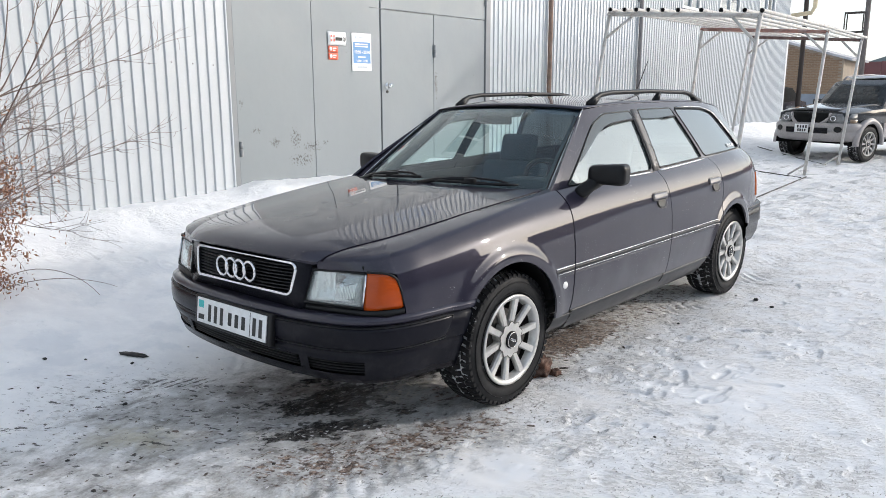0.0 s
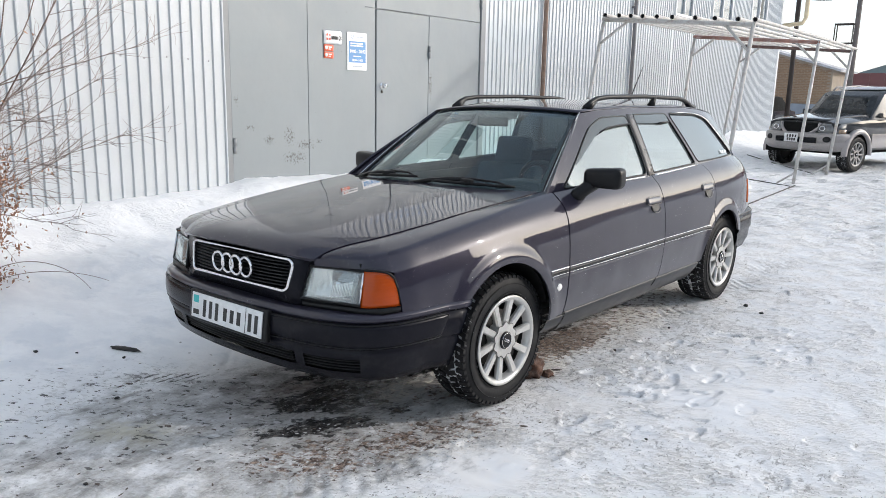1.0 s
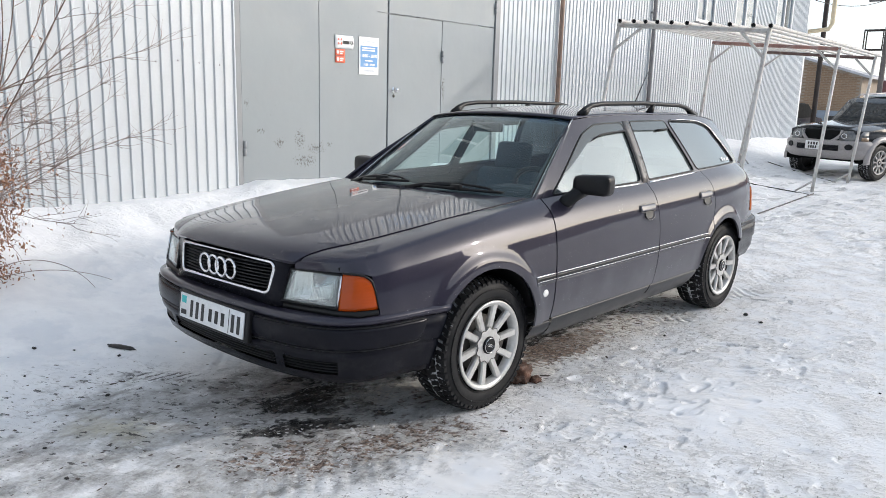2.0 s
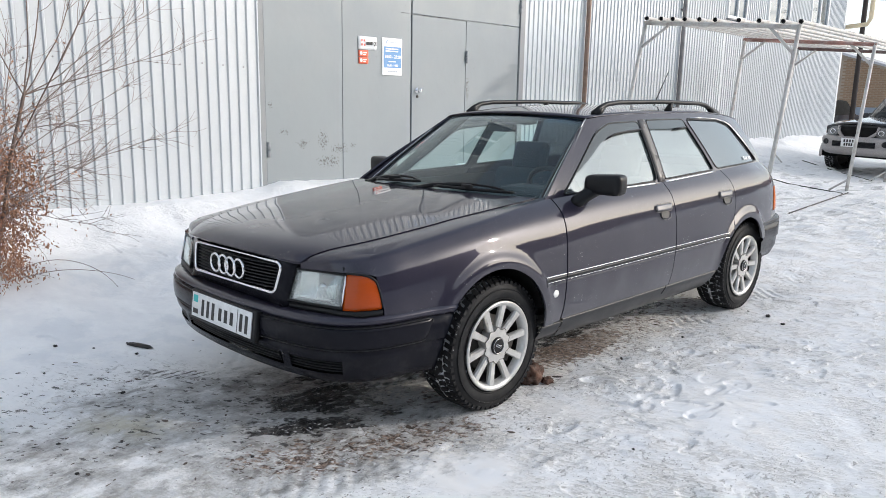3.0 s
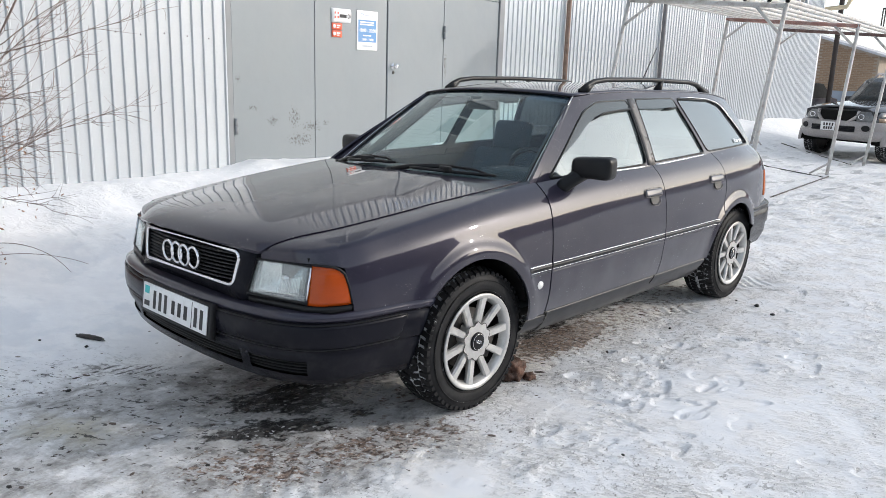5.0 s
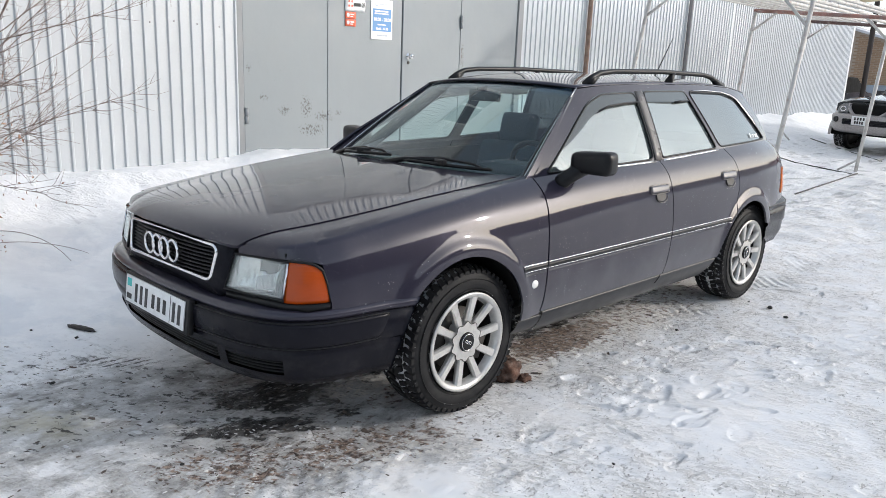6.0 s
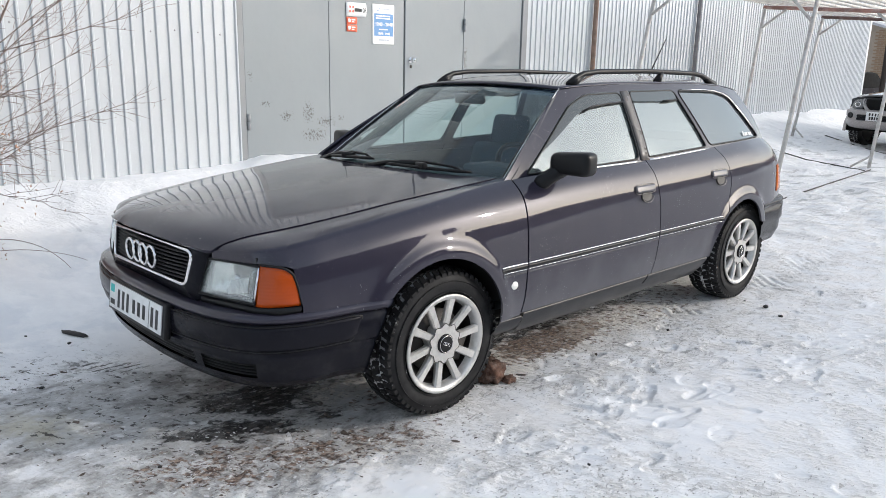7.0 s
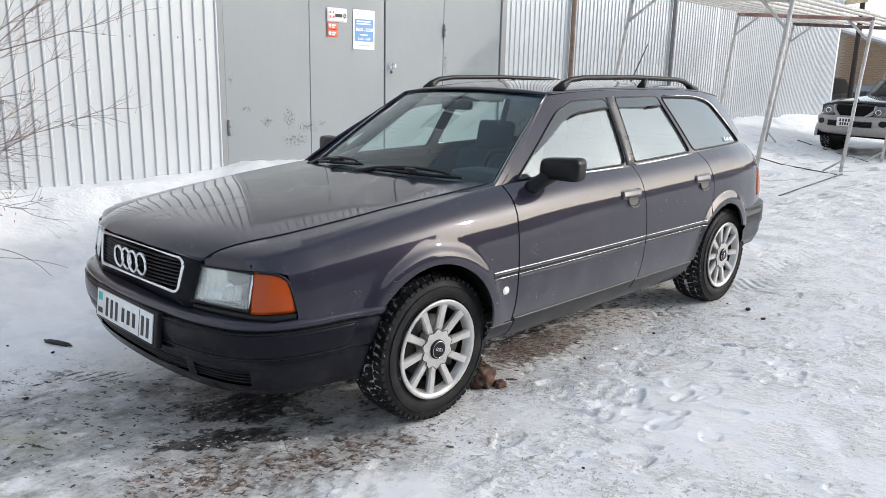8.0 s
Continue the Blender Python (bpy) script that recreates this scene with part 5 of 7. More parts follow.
# side mouldings, sills, repeater, handles
for side in (1, -1):
    for name, u0, u1 in (("fender_moulding", 0.246, SEAM_A - 0.006), ("front_moulding", SEAM_A + 0.006, SEAM_B - 0.006), ("rear_moulding", SEAM_B + 0.006, 2.140)):
        def band(z0, z1, out, mt, nm, par):
            rows = []
            for z, o in ((z1, 0.0), (z1 - 0.002, out), (z0 + 0.002, out), (z0, 0.0)):
                rows.append([P(u, side * (side_v(u, z) + o), z) for u in np.linspace(u0, u1, 18)])
            return part(nm, sheet(bmesh.new(), rows[:: -side]), mt, par)
        mo = band(0.557, 0.607, 0.012, PAINT, name, car)
        # topmost strip stands in for the highlight along the body crease
        band(0.5995, 0.6070, 0.0145, STRIPMETAL, "bright_strip", mo)
        band(0.5735, 0.5785, 0.0145, STRIPMETAL, "bright_strip", mo)
        band(0.5790, 0.5985, 0.0135, BLACK, "groove_line", mo)
        band(0.5615, 0.5655, 0.0140, STRIPMETAL, "bright_strip", mo)
    rows = []
    for o, z, u0, u1 in ((-0.02, 0.374, 0.41, 2.03), (0.006, 0.3725, 0.412, 2.03), (0.013, 0.367, 0.412, 2.03), (0.0145, 0.360, 0.412, 2.03), (0.012, 0.338, 0.411, 2.02), (0.004, 0.305, 0.41, 2.0), (-0.012, 0.268, 0.405, 1.965), (-0.08, 0.250, 0.40, 1.94)):
        rows.append([P(u, side * (side_v(u, max(z, 0.28)) + o), z) for u in np.linspace(u0, u1, 30)])
    sill = part("sill", sheet(bmesh.new(), rows[:: -side]), SILL, car, "dull, dirty dark sill")
    for seam in (SEAM_B,):
        pts = [P(seam - 0.05 - 0.02 * (0.376 - z) / 0.03, side * (side_v(seam, max(z, 0.28)) + o + 0.001), z) for o, z in ((0.002, 0.376), (0.013, 0.368), (0.0145, 0.360), (0.012, 0.338), (0.0095, 0.326))]
        part("sill_seam", tube(bmesh.new(), pts, 0.0035, 6), BLACK, sill)
    rows = []
    for o, z, u0 in ((-0.03, 0.359, 0.262), (0.004, 0.357, 0.262), (0.010, 0.350, 0.258), (0.006, 0.315, 0.245), (-0.008, 0.282, 0.230), (-0.08, 0.262, 0.225)):
        rows.append([P(u, side * (side_v(0.40, max(z, 0.28)) + o), z) for u in np.linspace(u0, 0.4065, 8)])
    part("splash_flap", sheet(bmesh.new(), rows[:: -side]), SILL, car, "dirt-caked panel end behind the front wheel")
    bm = lathe(bmesh.new(), [(0.0, -0.012), (0.018, -0.011), (0.025, -0.006), (0.027, 0.004)], 24)
    part("side_repeater", outward(bm), plain("repeater_lens", (0.72, 0.72, 0.70), 0.2, coat=0.6), car, "oval clear side repeater", m=Matrix.Translation(P(0.330, side * (side_v(0.330, 0.512) + 0.004), 0.512)) @ Matrix.Rotation(radians(180 if side < 0 else 0), 4, "Z") @ Matrix.Diagonal((1.0, 1, 0.78, 1)))
    for uh, zh in ((1.315, 0.828), (2.085, 0.845)):
        vh = side_v(uh, zh)
        h = part("door_handle", boxed(-0.085, 0.085, -0.018, 0.012, -0.017, 0.020, 0.009, seg=3), PAINT, car, m=Matrix.Translation(P(uh, side * (vh + 0.004), zh + 0.012)) @ Matrix.Rotation(radians(-16 * side), 4, "X"))
        # black disc puts the shade of the scooped recess into colour
        cup = lathe(bmesh.new(), [(0.0, -0.006), (0.040, -0.006), (0.046, -0.007), (0.050, 0.004)], 24)
        part("recess", outward(cup), BLACK, h, "black disc drawn for the shaded scoop", m=Matrix.Translation(P(0.012, side * 0.000, -0.036)) @ Matrix.Rotation(radians(180 if side < 0 else 0), 4, "Z") @ Matrix.Diagonal((1.0, 1, 0.62, 1)))
        # pale tube paints the highlight on the recess's lower edge
        arc = [P(0.012 + 0.050 * math.cos(a), side * 0.011, -0.040 + 0.031 * math.sin(a)) for a in np.linspace(math.pi * 0.98, math.pi * 2.02, 21)]
        part("recess_rim", tube(bmesh.new(), arc, 0.0022, 6), PILLARTRIM, h)
        ol = [P(0.088 * math.copysign(abs(math.cos(a)) ** 0.4, math.cos(a)), side * 0.012, 0.024 * math.copysign(abs(math.sin(a)) ** 0.4, math.sin(a)) + 0.001) for a in np.linspace(0, 2 * math.pi, 41)]
        part("bright_edge", tube(bmesh.new(), ol, 0.0014, 6, False), PILLARTRIM, h)

# ---- greenhouse ----
roof_v = curve([(0.6, 0.500), (0.9, 0.520), (1.2, 0.535), (1.8, 0.541), (2.3, 0.536), (2.7, 0.520), (3.05, 0.495)])
roof_z = curve([(0.86, 1.322), (0.98, 1.336), (1.26, 1.352), (1.78, 1.360), (2.4, 1.352), (2.7, 1.330), (2.92, 1.290), (3.05, 1.255)])


def glass_v(u, z):
    zb, zr = belt_z(u), roof_z(u)
    t = max(0.0, min(1.15, (z - zb) / (zr - zb)))
    return lerp(belt_v(u) - 0.002, roof_v(u), t ** 1.12)


def dense(poly, d=0.04):
    out = []
    for (a, b), (c, e) in zip(poly, poly[1:] + poly[:1]):
        k = max(1, int(math.hypot(c - a, e - b) / d))
        out += [(lerp(a, c, i / k), lerp(b, e, i / k)) for i in range(k)]
    return out


def shrink(poly, d):
    """Moves a closed outline inwards by d."""
    n = len(poly)
    area = sum(poly[i][0] * poly[(i + 1) % n][1] - poly[(i + 1) % n][0] * poly[i][1] for i in range(n))
    s = 1 if area > 0 else -1
    out = []
    for i in range(n):
        (x0, y0), (x1, y1), (x2, y2) = poly[i - 1], poly[i], poly[(i + 1) % n]
        a, b = Vector((x1 - x0, y1 - y0)).normalized(), Vector((x2 - x1, y2 - y1)).normalized()
        na, nb = Vector((-a.y, a.x)) * s, Vector((-b.y, b.x)) * s
        m = (na + nb)
        m = m / max(0.3, m.dot(na)) if m.length > 1e-6 else na
        out.append((x1 + m.x * d, y1 + m.y * d))
    return out


def soften(poly, r, n=4):
    """Rounds the corners of an outline."""
    out, m = [], len(poly)
    for i in range(m):
        p0, p1, p2 = Vector(poly[i - 1]), Vector(poly[i]), Vector(poly[(i + 1) % m])
        ra = min(r, (p0 - p1).length * 0.45)
        rb = min(r, (p2 - p1).length * 0.45)
        a, b = p1 + (p0 - p1).normalized() * ra, p1 + (p2 - p1).normalized() * rb
        for k in range(n + 1):
            t = k / n
            q = a.lerp(p1, t).lerp(p1.lerp(b, t), t)
            out.append((q.x, q.y))
    return out


def fill(loops, place):
    """Fills outlines (first the outer one, then its holes) and places each (u, z)."""
    bm = bmesh.new()
    edges = []
    for lp in loops:
        vs = [bm.verts.new((a, b, 0)) for a, b in lp]
        edges += [bm.edges.new((vs[i], vs[(i + 1) % len(vs)])) for i in range(len(vs))]
    bmesh.ops.triangle_fill(bm, use_beauty=True, use_dissolve=False, edges=edges)
    for v in bm.verts:
        v.co = place(v.co.x, v.co.y)
    return bm


front_win = soften([(0.50, 0.966), (1.375, 0.982), (1.425, 1.322), (1.13, 1.314), (0.99, 1.268)], 0.04)
rear_win = soften([(1.452, 0.986), (2.075, 1.006), (1.955, 1.330), (1.508, 1.328)], 0.03)
quarter_win = soften([(2.112, 1.010), (2.84, 1.026), (2.62, 1.285), (2.46, 1.318), (1.990, 1.330)], 0.045)
REAR_EDGE = [(2.955, 0.995), (2.94, 1.09), (2.905, 1.185), (2.84, 1.283)]
shell = [(0.36, belt_z(0.36) - 0.002)] + [(u, belt_z(u) - 0.002) for u in np.arange(0.5, 2.95, 0.1)] + REAR_EDGE + [(u, roof_z(u)) for u in np.arange(2.80, 1.0, -0.1)] + [(0.945, 1.330), (0.745, 1.20), (0.545, 1.075)]
def mirror_housing(side):
    """Rounded shell, taller at its outer end and drawn in towards the arm."""
    bm = boxed(-0.055, 0.060, -0.104, 0.096, -0.052, 0.056, 0.034, seg=5)
    for v in bm.verts:
        k = (v.co.y * side + 0.104) / 0.2
        v.co.z -= 0.010 * k * (1 if v.co.z > 0 else -0.6)
        if v.co.x < 0:
            v.co.x *= 1 - 0.25 * abs(v.co.y / 0.104) ** 2
    return outward(bm)


for side in (1, -1):
    def on_side(u, z, inset=0.0):
        return P(u, side * (glass_v(u, z) - inset), z)
    bm = fill([dense(shell), dense(front_win), dense(rear_win), dense(quarter_win)], on_side)
    cab = part("side_frame", bm, PAINT, car)
    md = cab.modifiers.new("thickness", "SOLIDIFY")
    md.thickness, md.offset = 0.012, 0.0
    cab.modifiers.new("crisp_edges", "EDGE_SPLIT").split_angle = radians(35)
    for nm, win, mt in (("front_side_window", front_win, SIDEGLASS), ("rear_side_window", rear_win, SIDEGLASS), ("quarter_window", quarter_win, DARKGLASS)):
        rim = [on_side(u, z, -0.006) for u, z in dense(shrink(win, 0.004))]
        mt = GLASS if side < 0 and nm != "quarter_window" else mt
        w = part(nm, fill([dense(shrink(win, -0.004), 0.06)], lambda u, z: on_side(u, z, 0.002)), mt, car)
        w.visible_shadow = False
        part("rubber_seal", tube(bmesh.new(), rim + rim[:2], 0.0055, 6, False), BLACK, w)
        if nm == "quarter_window" and side > 0:
            for k, (u0, wd, ht) in enumerate(((2.60, 0.018, 0.026), (2.63, 0.012, 0.018), (2.65, 0.022, 0.02), (2.69, 0.03, 0.018), (2.73, 0.014, 0.022))):
                rows = [[on_side(u, z, -0.002) for u in (u0, u0 + wd)] for z in (1.045, 1.045 + ht)]
                part("sticker_bar", sheet(bmesh.new(), rows, 0.0006), WHITEPLATE, w, smooth=False)
        if nm != "quarter_window":
            u0, u1 = (0.60, 1.375) if nm == "front_side_window" else (1.452, 2.075)
            part("bright_strip", tube(bmesh.new(), [on_side(u, belt_z(u) + 0.008, -0.014) for u in np.linspace(u0, u1, 12)], 0.0055, 6), CHROME, w)
    # black door pillar between the doors
    pil = [(1.382, 0.975), (1.448, 0.977), (1.503, 1.330), (1.431, 1.328)]
    part("door_pillar", sheet(bmesh.new(), [[on_side(lerp(pil[0][0], pil[3][0], t), lerp(pil[0][1], pil[3][1], t), -0.012), on_side(lerp(1.411, 1.463, t), lerp(0.976, 1.329, t), -0.0125), on_side(lerp(1.4185, 1.470, t), lerp(0.976, 1.329, t), -0.0125), on_side(lerp(pil[1][0], pil[2][0], t), lerp(pil[1][1], pil[2][1], t), -0.012)] for t in np.linspace(0, 1, 9)][:: side], 0.003), PILLARTRIM, car)
    # smoked wind deflectors along the top of the door windows
    for line, deep in (([(0.70, 1.085), (0.85, 1.180), (0.985, 1.266), (1.06, 1.298), (1.15, 1.318), (1.29, 1.324), (1.424, 1.324)], [0.012, 0.040, 0.058, 0.064, 0.062, 0.056, 0.050]), ([(1.512, 1.332), (1.66, 1.334), (1.80, 1.334), (1.952, 1.332)], [0.058, 0.062, 0.062, 0.054])):
        rows = [[on_side(u, z - d * f, -0.009) for (u, z), d in zip(line, deep)] for f in (0.0, 0.5, 1.0)]
        d = part("wind_deflector", sheet(bmesh.new(), rows[:: -side]), SMOKED, car, "smoked plastic wind deflector")
        # black tube draws the shadow under the deflector's lower edge
        part("dark_edge", tube(bmesh.new(), [p + P(0, 0, -0.003) for p in rows[2][len(line) // 2:]], 0.006, 6), BLACK, d)
    trim_line = [(2.06, 1.326), (2.25, 1.324), (2.44, 1.316), (2.56, 1.296), (2.63, 1.268), (2.73, 1.155), (2.83, 1.036)]
    part("bright_strip", tube(bmesh.new(), [on_side(u, z + 0.006, -0.009) for u, z in trim_line], 0.0036, 6), STRIPMETAL, car)
    # mirror
    mir = part("door_mirror", mirror_housing(side), BLACK, car, "black plastic door mirror", m=Matrix.Translation(P(0.655, 0.876 if side > 0 else -0.835, 1.022)) @ Matrix.Rotation(radians(8 * side), 4, "Z"))
    part("mirror_glass", boxed(0.0605, 0.063, -0.078, 0.080, -0.040, 0.044, 0.002), plain("mirror_silver", (0.85, 0.87, 0.88), 0.02, 1.0, relief=0), mir)
    part("mirror_arm", tube(bmesh.new(), [P(-0.090, -side * 0.125, -0.100), P(-0.070, -side * 0.105, -0.084), P(-0.036, -side * 0.080, -0.056), P(0.0, -side * 0.045, -0.022)], [0.028, 0.036, 0.034, 0.040], 14), BLACK, mir)

# roof and rails
rows = []
front_edge = curve([(0.0, 0.885), (0.3, 0.902), (0.52, 0.965)])
for i in range(31):
    t = i / 30
    line = []
    for j in range(25):
        w = j / 12 - 1
        u = lerp(front_edge(abs(w) * 0.52) - 0.010, 2.90 - 0.06 * w * w, t)
        v = w * (roof_v(u) + 0.004)
        z = roof_z(u) + 0.004 + 0.046 * (1 - abs(w) ** 2.4) * min(1.0, 0.75 + t * 2)
        line.append(P(u, v, z))
    rows.append(line)
part("roof_panel", sheet(bmesh.new(), rows[::-1], 0.006), PAINT, car)
for side in (1, -1):
    def rz(u):
        return roof_z(u) + 0.012
    line = [(1.095, rz(1.095) + 0.004), (1.15, 1.395), (1.21, 1.416), (1.33, 1.428), (1.8, 1.434), (2.31, 1.425), (2.41, 1.413), (2.50, 1.385), (2.58, rz(2.58) + 0.004)]
    vv = curve([(1.08, 0.488), (1.8, 0.500), (2.6, 0.485)])
    rail = part("roof_rail", tube(bmesh.new(), [P(u, side * vv(u), z) for u, z in line], [0.02, 0.017, 0.015, 0.0135, 0.0135, 0.0135, 0.015, 0.017, 0.02], 10), BLACK, car, "black roof rail on three feet")
    for u0, z0, u1, z1, r0 in ((1.89, rz(1.89) - 0.002, 1.94, 1.432, 0.026), (1.11, rz(1.11), 1.20, 1.408, 0.03), (2.57, rz(2.57), 2.44, 1.402, 0.03)):
        part("rail_foot", tube(bmesh.new(), [P(u0, side * vv(u0), z0), P(u1, side * vv(u1), z1)], [r0, 0.013], 8), BLACK, rail)
part("antenna", tube(bmesh.new(), [P(2.70, -0.10, 1.375), P(2.74, -0.10, 1.40), P(2.94, -0.10, 1.68)], [0.010, 0.006, 0.0025], 8), BLACK, car, "thin whip antenna on the roof")

# windscreen
rows = []
base_u = curve([(0.0, 0.20), (0.3, 0.23), (0.5, 0.30), (0.63, 0.405), (0.665, 0.435)])
for i in range(15):
    t = i / 14
    line = []
    for j in range(25):
        w = j / 12 - 1
        vb, vt = w * 0.662, w * 0.526
        ub, ut = base_u(abs(vb)), front_edge(abs(vt)) + 0.004
        zb, zt = 0.968 - 0.022 * w * w, roof_z(ut) + 0.0005 + 0.046 * (1 - abs(w) ** 2.4) * 0.75
        p = P(ub, vb, zb).lerp(P(ut, vt, zt), t)
        line.append(p + Vector((-0.018, 0, 0.012)) * 4 * t * (1 - t) * (0.4 + 0.6 * (1 - w * w)))
    rows.append(line)
screen = part("windscreen", sheet(bmesh.new(), rows[::-1]), SCREENGLASS, car, "windscreen with a blue shade strip and melted snow drops")
screen.visible_shadow = False
edge_pts = rows[0] + [r[-1] for r in rows[1:]] + rows[-1][::-1][1:] + [r[0] for r in rows[::-1][1:]]
part("rubber_seal", tube(bmesh.new(), [p + Vector((-0.002, 0, 0.003)) for p in edge_pts[::1]] + [edge_pts[1]], 0.0055, 6, False), BLACK, screen)
strip = [[p + Vector((0.006, 0, -0.006)) for p in r] for r in rows[13:15]]
st = part("shade_strip", sheet(bmesh.new(), strip[::-1]), BLUETINT, screen, "blue tinted shade strip")
st.visible_shadow = False
for side in (1, -1):
    # outer face of the windscreen pillar
    a = [rows[k][-1 if side > 0 else 0] for k in range(15)] if rows[0][-1].y < 0 else [rows[k][0 if side > 0 else -1] for k in range(15)]
    b = [P(u, side * (glass_v(u, z) + 0.004), z) for u, z in [(lerp(0.42, 0.96, t), lerp(0.952, 1.335, t)) for t in np.linspace(0, 1, 15)]]
    part("screen_pillar", sheet(bmesh.new(), [[p, p.lerp(q, 0.5) + Vector((-0.006, -side * 0.006, 0.004)), q] for p, q in zip(a, b)][:: -side], 0.006), PAINT, car)
    part("screen_moulding", tube(bmesh.new(), [p.lerp(q, 0.16) + Vector((-0.006, -side * 0.004, 0.006)) for p, q in zip(a, b)], 0.0032, 6), STRIPMETAL, car, "thin bright moulding beside the windscreen")
    inner = [p + Vector((0.02, side * 0.006, -0.03)) for p in a]
    part("pillar_trim", sheet(bmesh.new(), [[p, p + Vector((0.03, side * 0.075, -0.01))] for p in inner][:: -side], 0.01), DASHMAT, car, "dark inner pillar trim")
# scuttle below the screen, wipers
rows = [[P(cowl(abs(v)) - 0.04 + du, v, top_z(cowl(abs(v)), v) + dz) for v in np.linspace(-0.68, 0.68, 25)] for du, dz in ((0.0, -0.022), (0.05, -0.020), (0.09, -0.012))]
part("scuttle", sheet(bmesh.new(), rows[::-1], 0.01), BLACK, car)


def wiper(v0, v1, lift):
    """Arm and blade that lie along the foot of the screen."""
    def on_screen(v, k):
        return P(base_u(abs(v)) + 0.06 * k - 0.02, v, 0.968 - 0.022 * (v / 0.628) ** 2 + 0.055 * k + 0.016)
    w = part("wiper", tube(bmesh.new(), [on_screen(v0, -0.3) + Vector((0, 0, 0.004)), on_screen(lerp(v0, v1, 0.2), 0.25), on_screen(lerp(v0, v1, 0.6), lift + 0.45)], [0.017, 0.012, 0.008], 8), BLACK, car, "black wiper lying at the foot of the windscreen")
    part("blade", tube(bmesh.new(), [on_screen(lerp(v0, v1, t), 0.15 + lift * t) for t in np.linspace(0.18, 1.0, 9)], [0.007, 0.009, 0.008, 0.009, 0.010, 0.009, 0.008, 0.009, 0.006], 6), BLACK, w)
    part("blade_bridge", tube(bmesh.new(), [on_screen(lerp(v0, v1, t), 0.15 + lift * t + h) for t, h in ((0.26, 0.1), (0.34, 0.3), (0.58, 0.42), (0.84, 0.3), (0.92, 0.1))], 0.0065, 6), BLACK, w)
    clip = on_screen(lerp(v0, v1, 0.58), 0.24 + lift * 0.6)
    part("blade_clip", outward(boxed(-0.013, 0.013, -0.04, 0.04, -0.010, 0.018, 0.006)), BLACK, w, m=Matrix.Translation(clip) @ Matrix.Rotation(radians(12 if v0 < 0 else -14), 4, "Z"))
    part("pivot_cap", outward(lathe(bmesh.new(), [(0, -0.02), (0.018, -0.018), (0.024, 0.0)], 14)), BLACK, w, m=Matrix.Translation(on_screen(v0, -0.3)) @ Matrix.Rotation(radians(-90), 4, "X"))
    return w


wiper(-0.52, 0.02, 0.25)
wiper(0.02, 0.56, 0.10)

# tail
rows = [[P(lerp(2.89, 3.20, t) - 0.05 * w * w, w * lerp(0.46, 0.54, t), lerp(1.288, 1.0, t)) for w in np.linspace(-1, 1, 13)] for t in np.linspace(0, 1, 7)]
part("rear_window", sheet(bmesh.new(), rows), DARKGLASS, car)
rows = [[P(lerp(3.20, 3.33, t) - 0.06 * w * w, w * lerp(0.56, 0.64, t), lerp(1.0, 0.60, t)) for w in np.linspace(-1, 1, 13)] for t in np.linspace(0, 1, 7)]
for side in (1, -1):
    edge = curve([(z, u) for u, z in REAR_EDGE])
    strip = []
    for t in np.linspace(0, 1, 9):
        z = lerp(1.283, 1.000, t)
        q = P(lerp(2.89, 3.20, t) - 0.05, side * lerp(0.46, 0.54, t), z)
        p = P(edge(z) - 0.01, side * (glass_v(edge(z) - 0.01, z) + 0.002), z)
        strip.append([p, p.lerp(q, 0.5) + P(0.004, side * 0.006, 0.0), q])
    part("tail_pillar", sheet(bmesh.new(), strip[:: -side], 0.012), PAINT, car)
part("tailgate", sheet(bmesh.new(), rows, 0.02), PAINT, car)
rows = None
for side in (1, -1):
    rows = [[P(2.985 + 0.285 * s, side * (side_v(2.985 + 0.285 * s, z) + 0.017), z) for s in np.linspace(0, 1, 9)] for z in np.linspace(0.668, 0.838, 7)]
    t = part("tail_lamp", sheet(bmesh.new(), rows[:: side], 0.02), TAILAMBER, car, "amber wrap-round tail lamp")
    rows = [[P(3.28, side * side_v(3.28, z), z), P(3.27 - 0.3 * max(0, z - 0.8), side * 0.60, z)] for z in np.linspace(0.55, 0.82, 9)]
    part("tail_corner", sheet(bmesh.new(), rows[:: side], 0.01), PAINT, car)

# underbody, wells, cabin
part("floor_pan", boxed(-0.42, 3.2, -0.62, 0.62, 0.27, 0.36, 0.02), WELL, car, "dark underbody")
for uc, zc, wide, tall in ((-0.083, 0.325, 0.392, 0.384), (2.480, 0.320, 0.415, 0.368)):
    for side in (1, -1):
        bm = lathe(bmesh.new(), [(0.0, 0.0), (0.997, 0.0), (1.0, -0.34)], 28, 146, 17)
        part("wheel_well", bm, WELL, car, m=Matrix.Translation(P(uc, side * 0.47, zc)) @ Matrix.Rotation(radians(0 if side > 0 else 180), 4, "Z") @ Matrix.Diagonal((wide, 1, tall, 1)))
dash = part("dashboard", outward(boxed(0.36, 0.78, -0.64, 0.64, 0.62, 0.925, 0.06, seg=3)), DASHMAT, car, "dark grey dashboard")
part("instrument_hood", outward(boxed(0.60, 0.80, -0.56, -0.22, 0.90, 0.975, 0.03, seg=3)), DASHMAT, dash)
wheel_m = Matrix.Translation(P(0.92, 0.38, 0.90)) @ Matrix.Rotation(radians(62), 4, "Y")
bm = tube(bmesh.new(), [(0.185 * math.cos(a), 0.185 * math.sin(a), 0) for a in np.linspace(0, 2 * math.pi, 33)], 0.015, 8, False)
box(bm, -0.05, 0.05, -0.07, 0.07, -0.03, 0.01, 0.015)
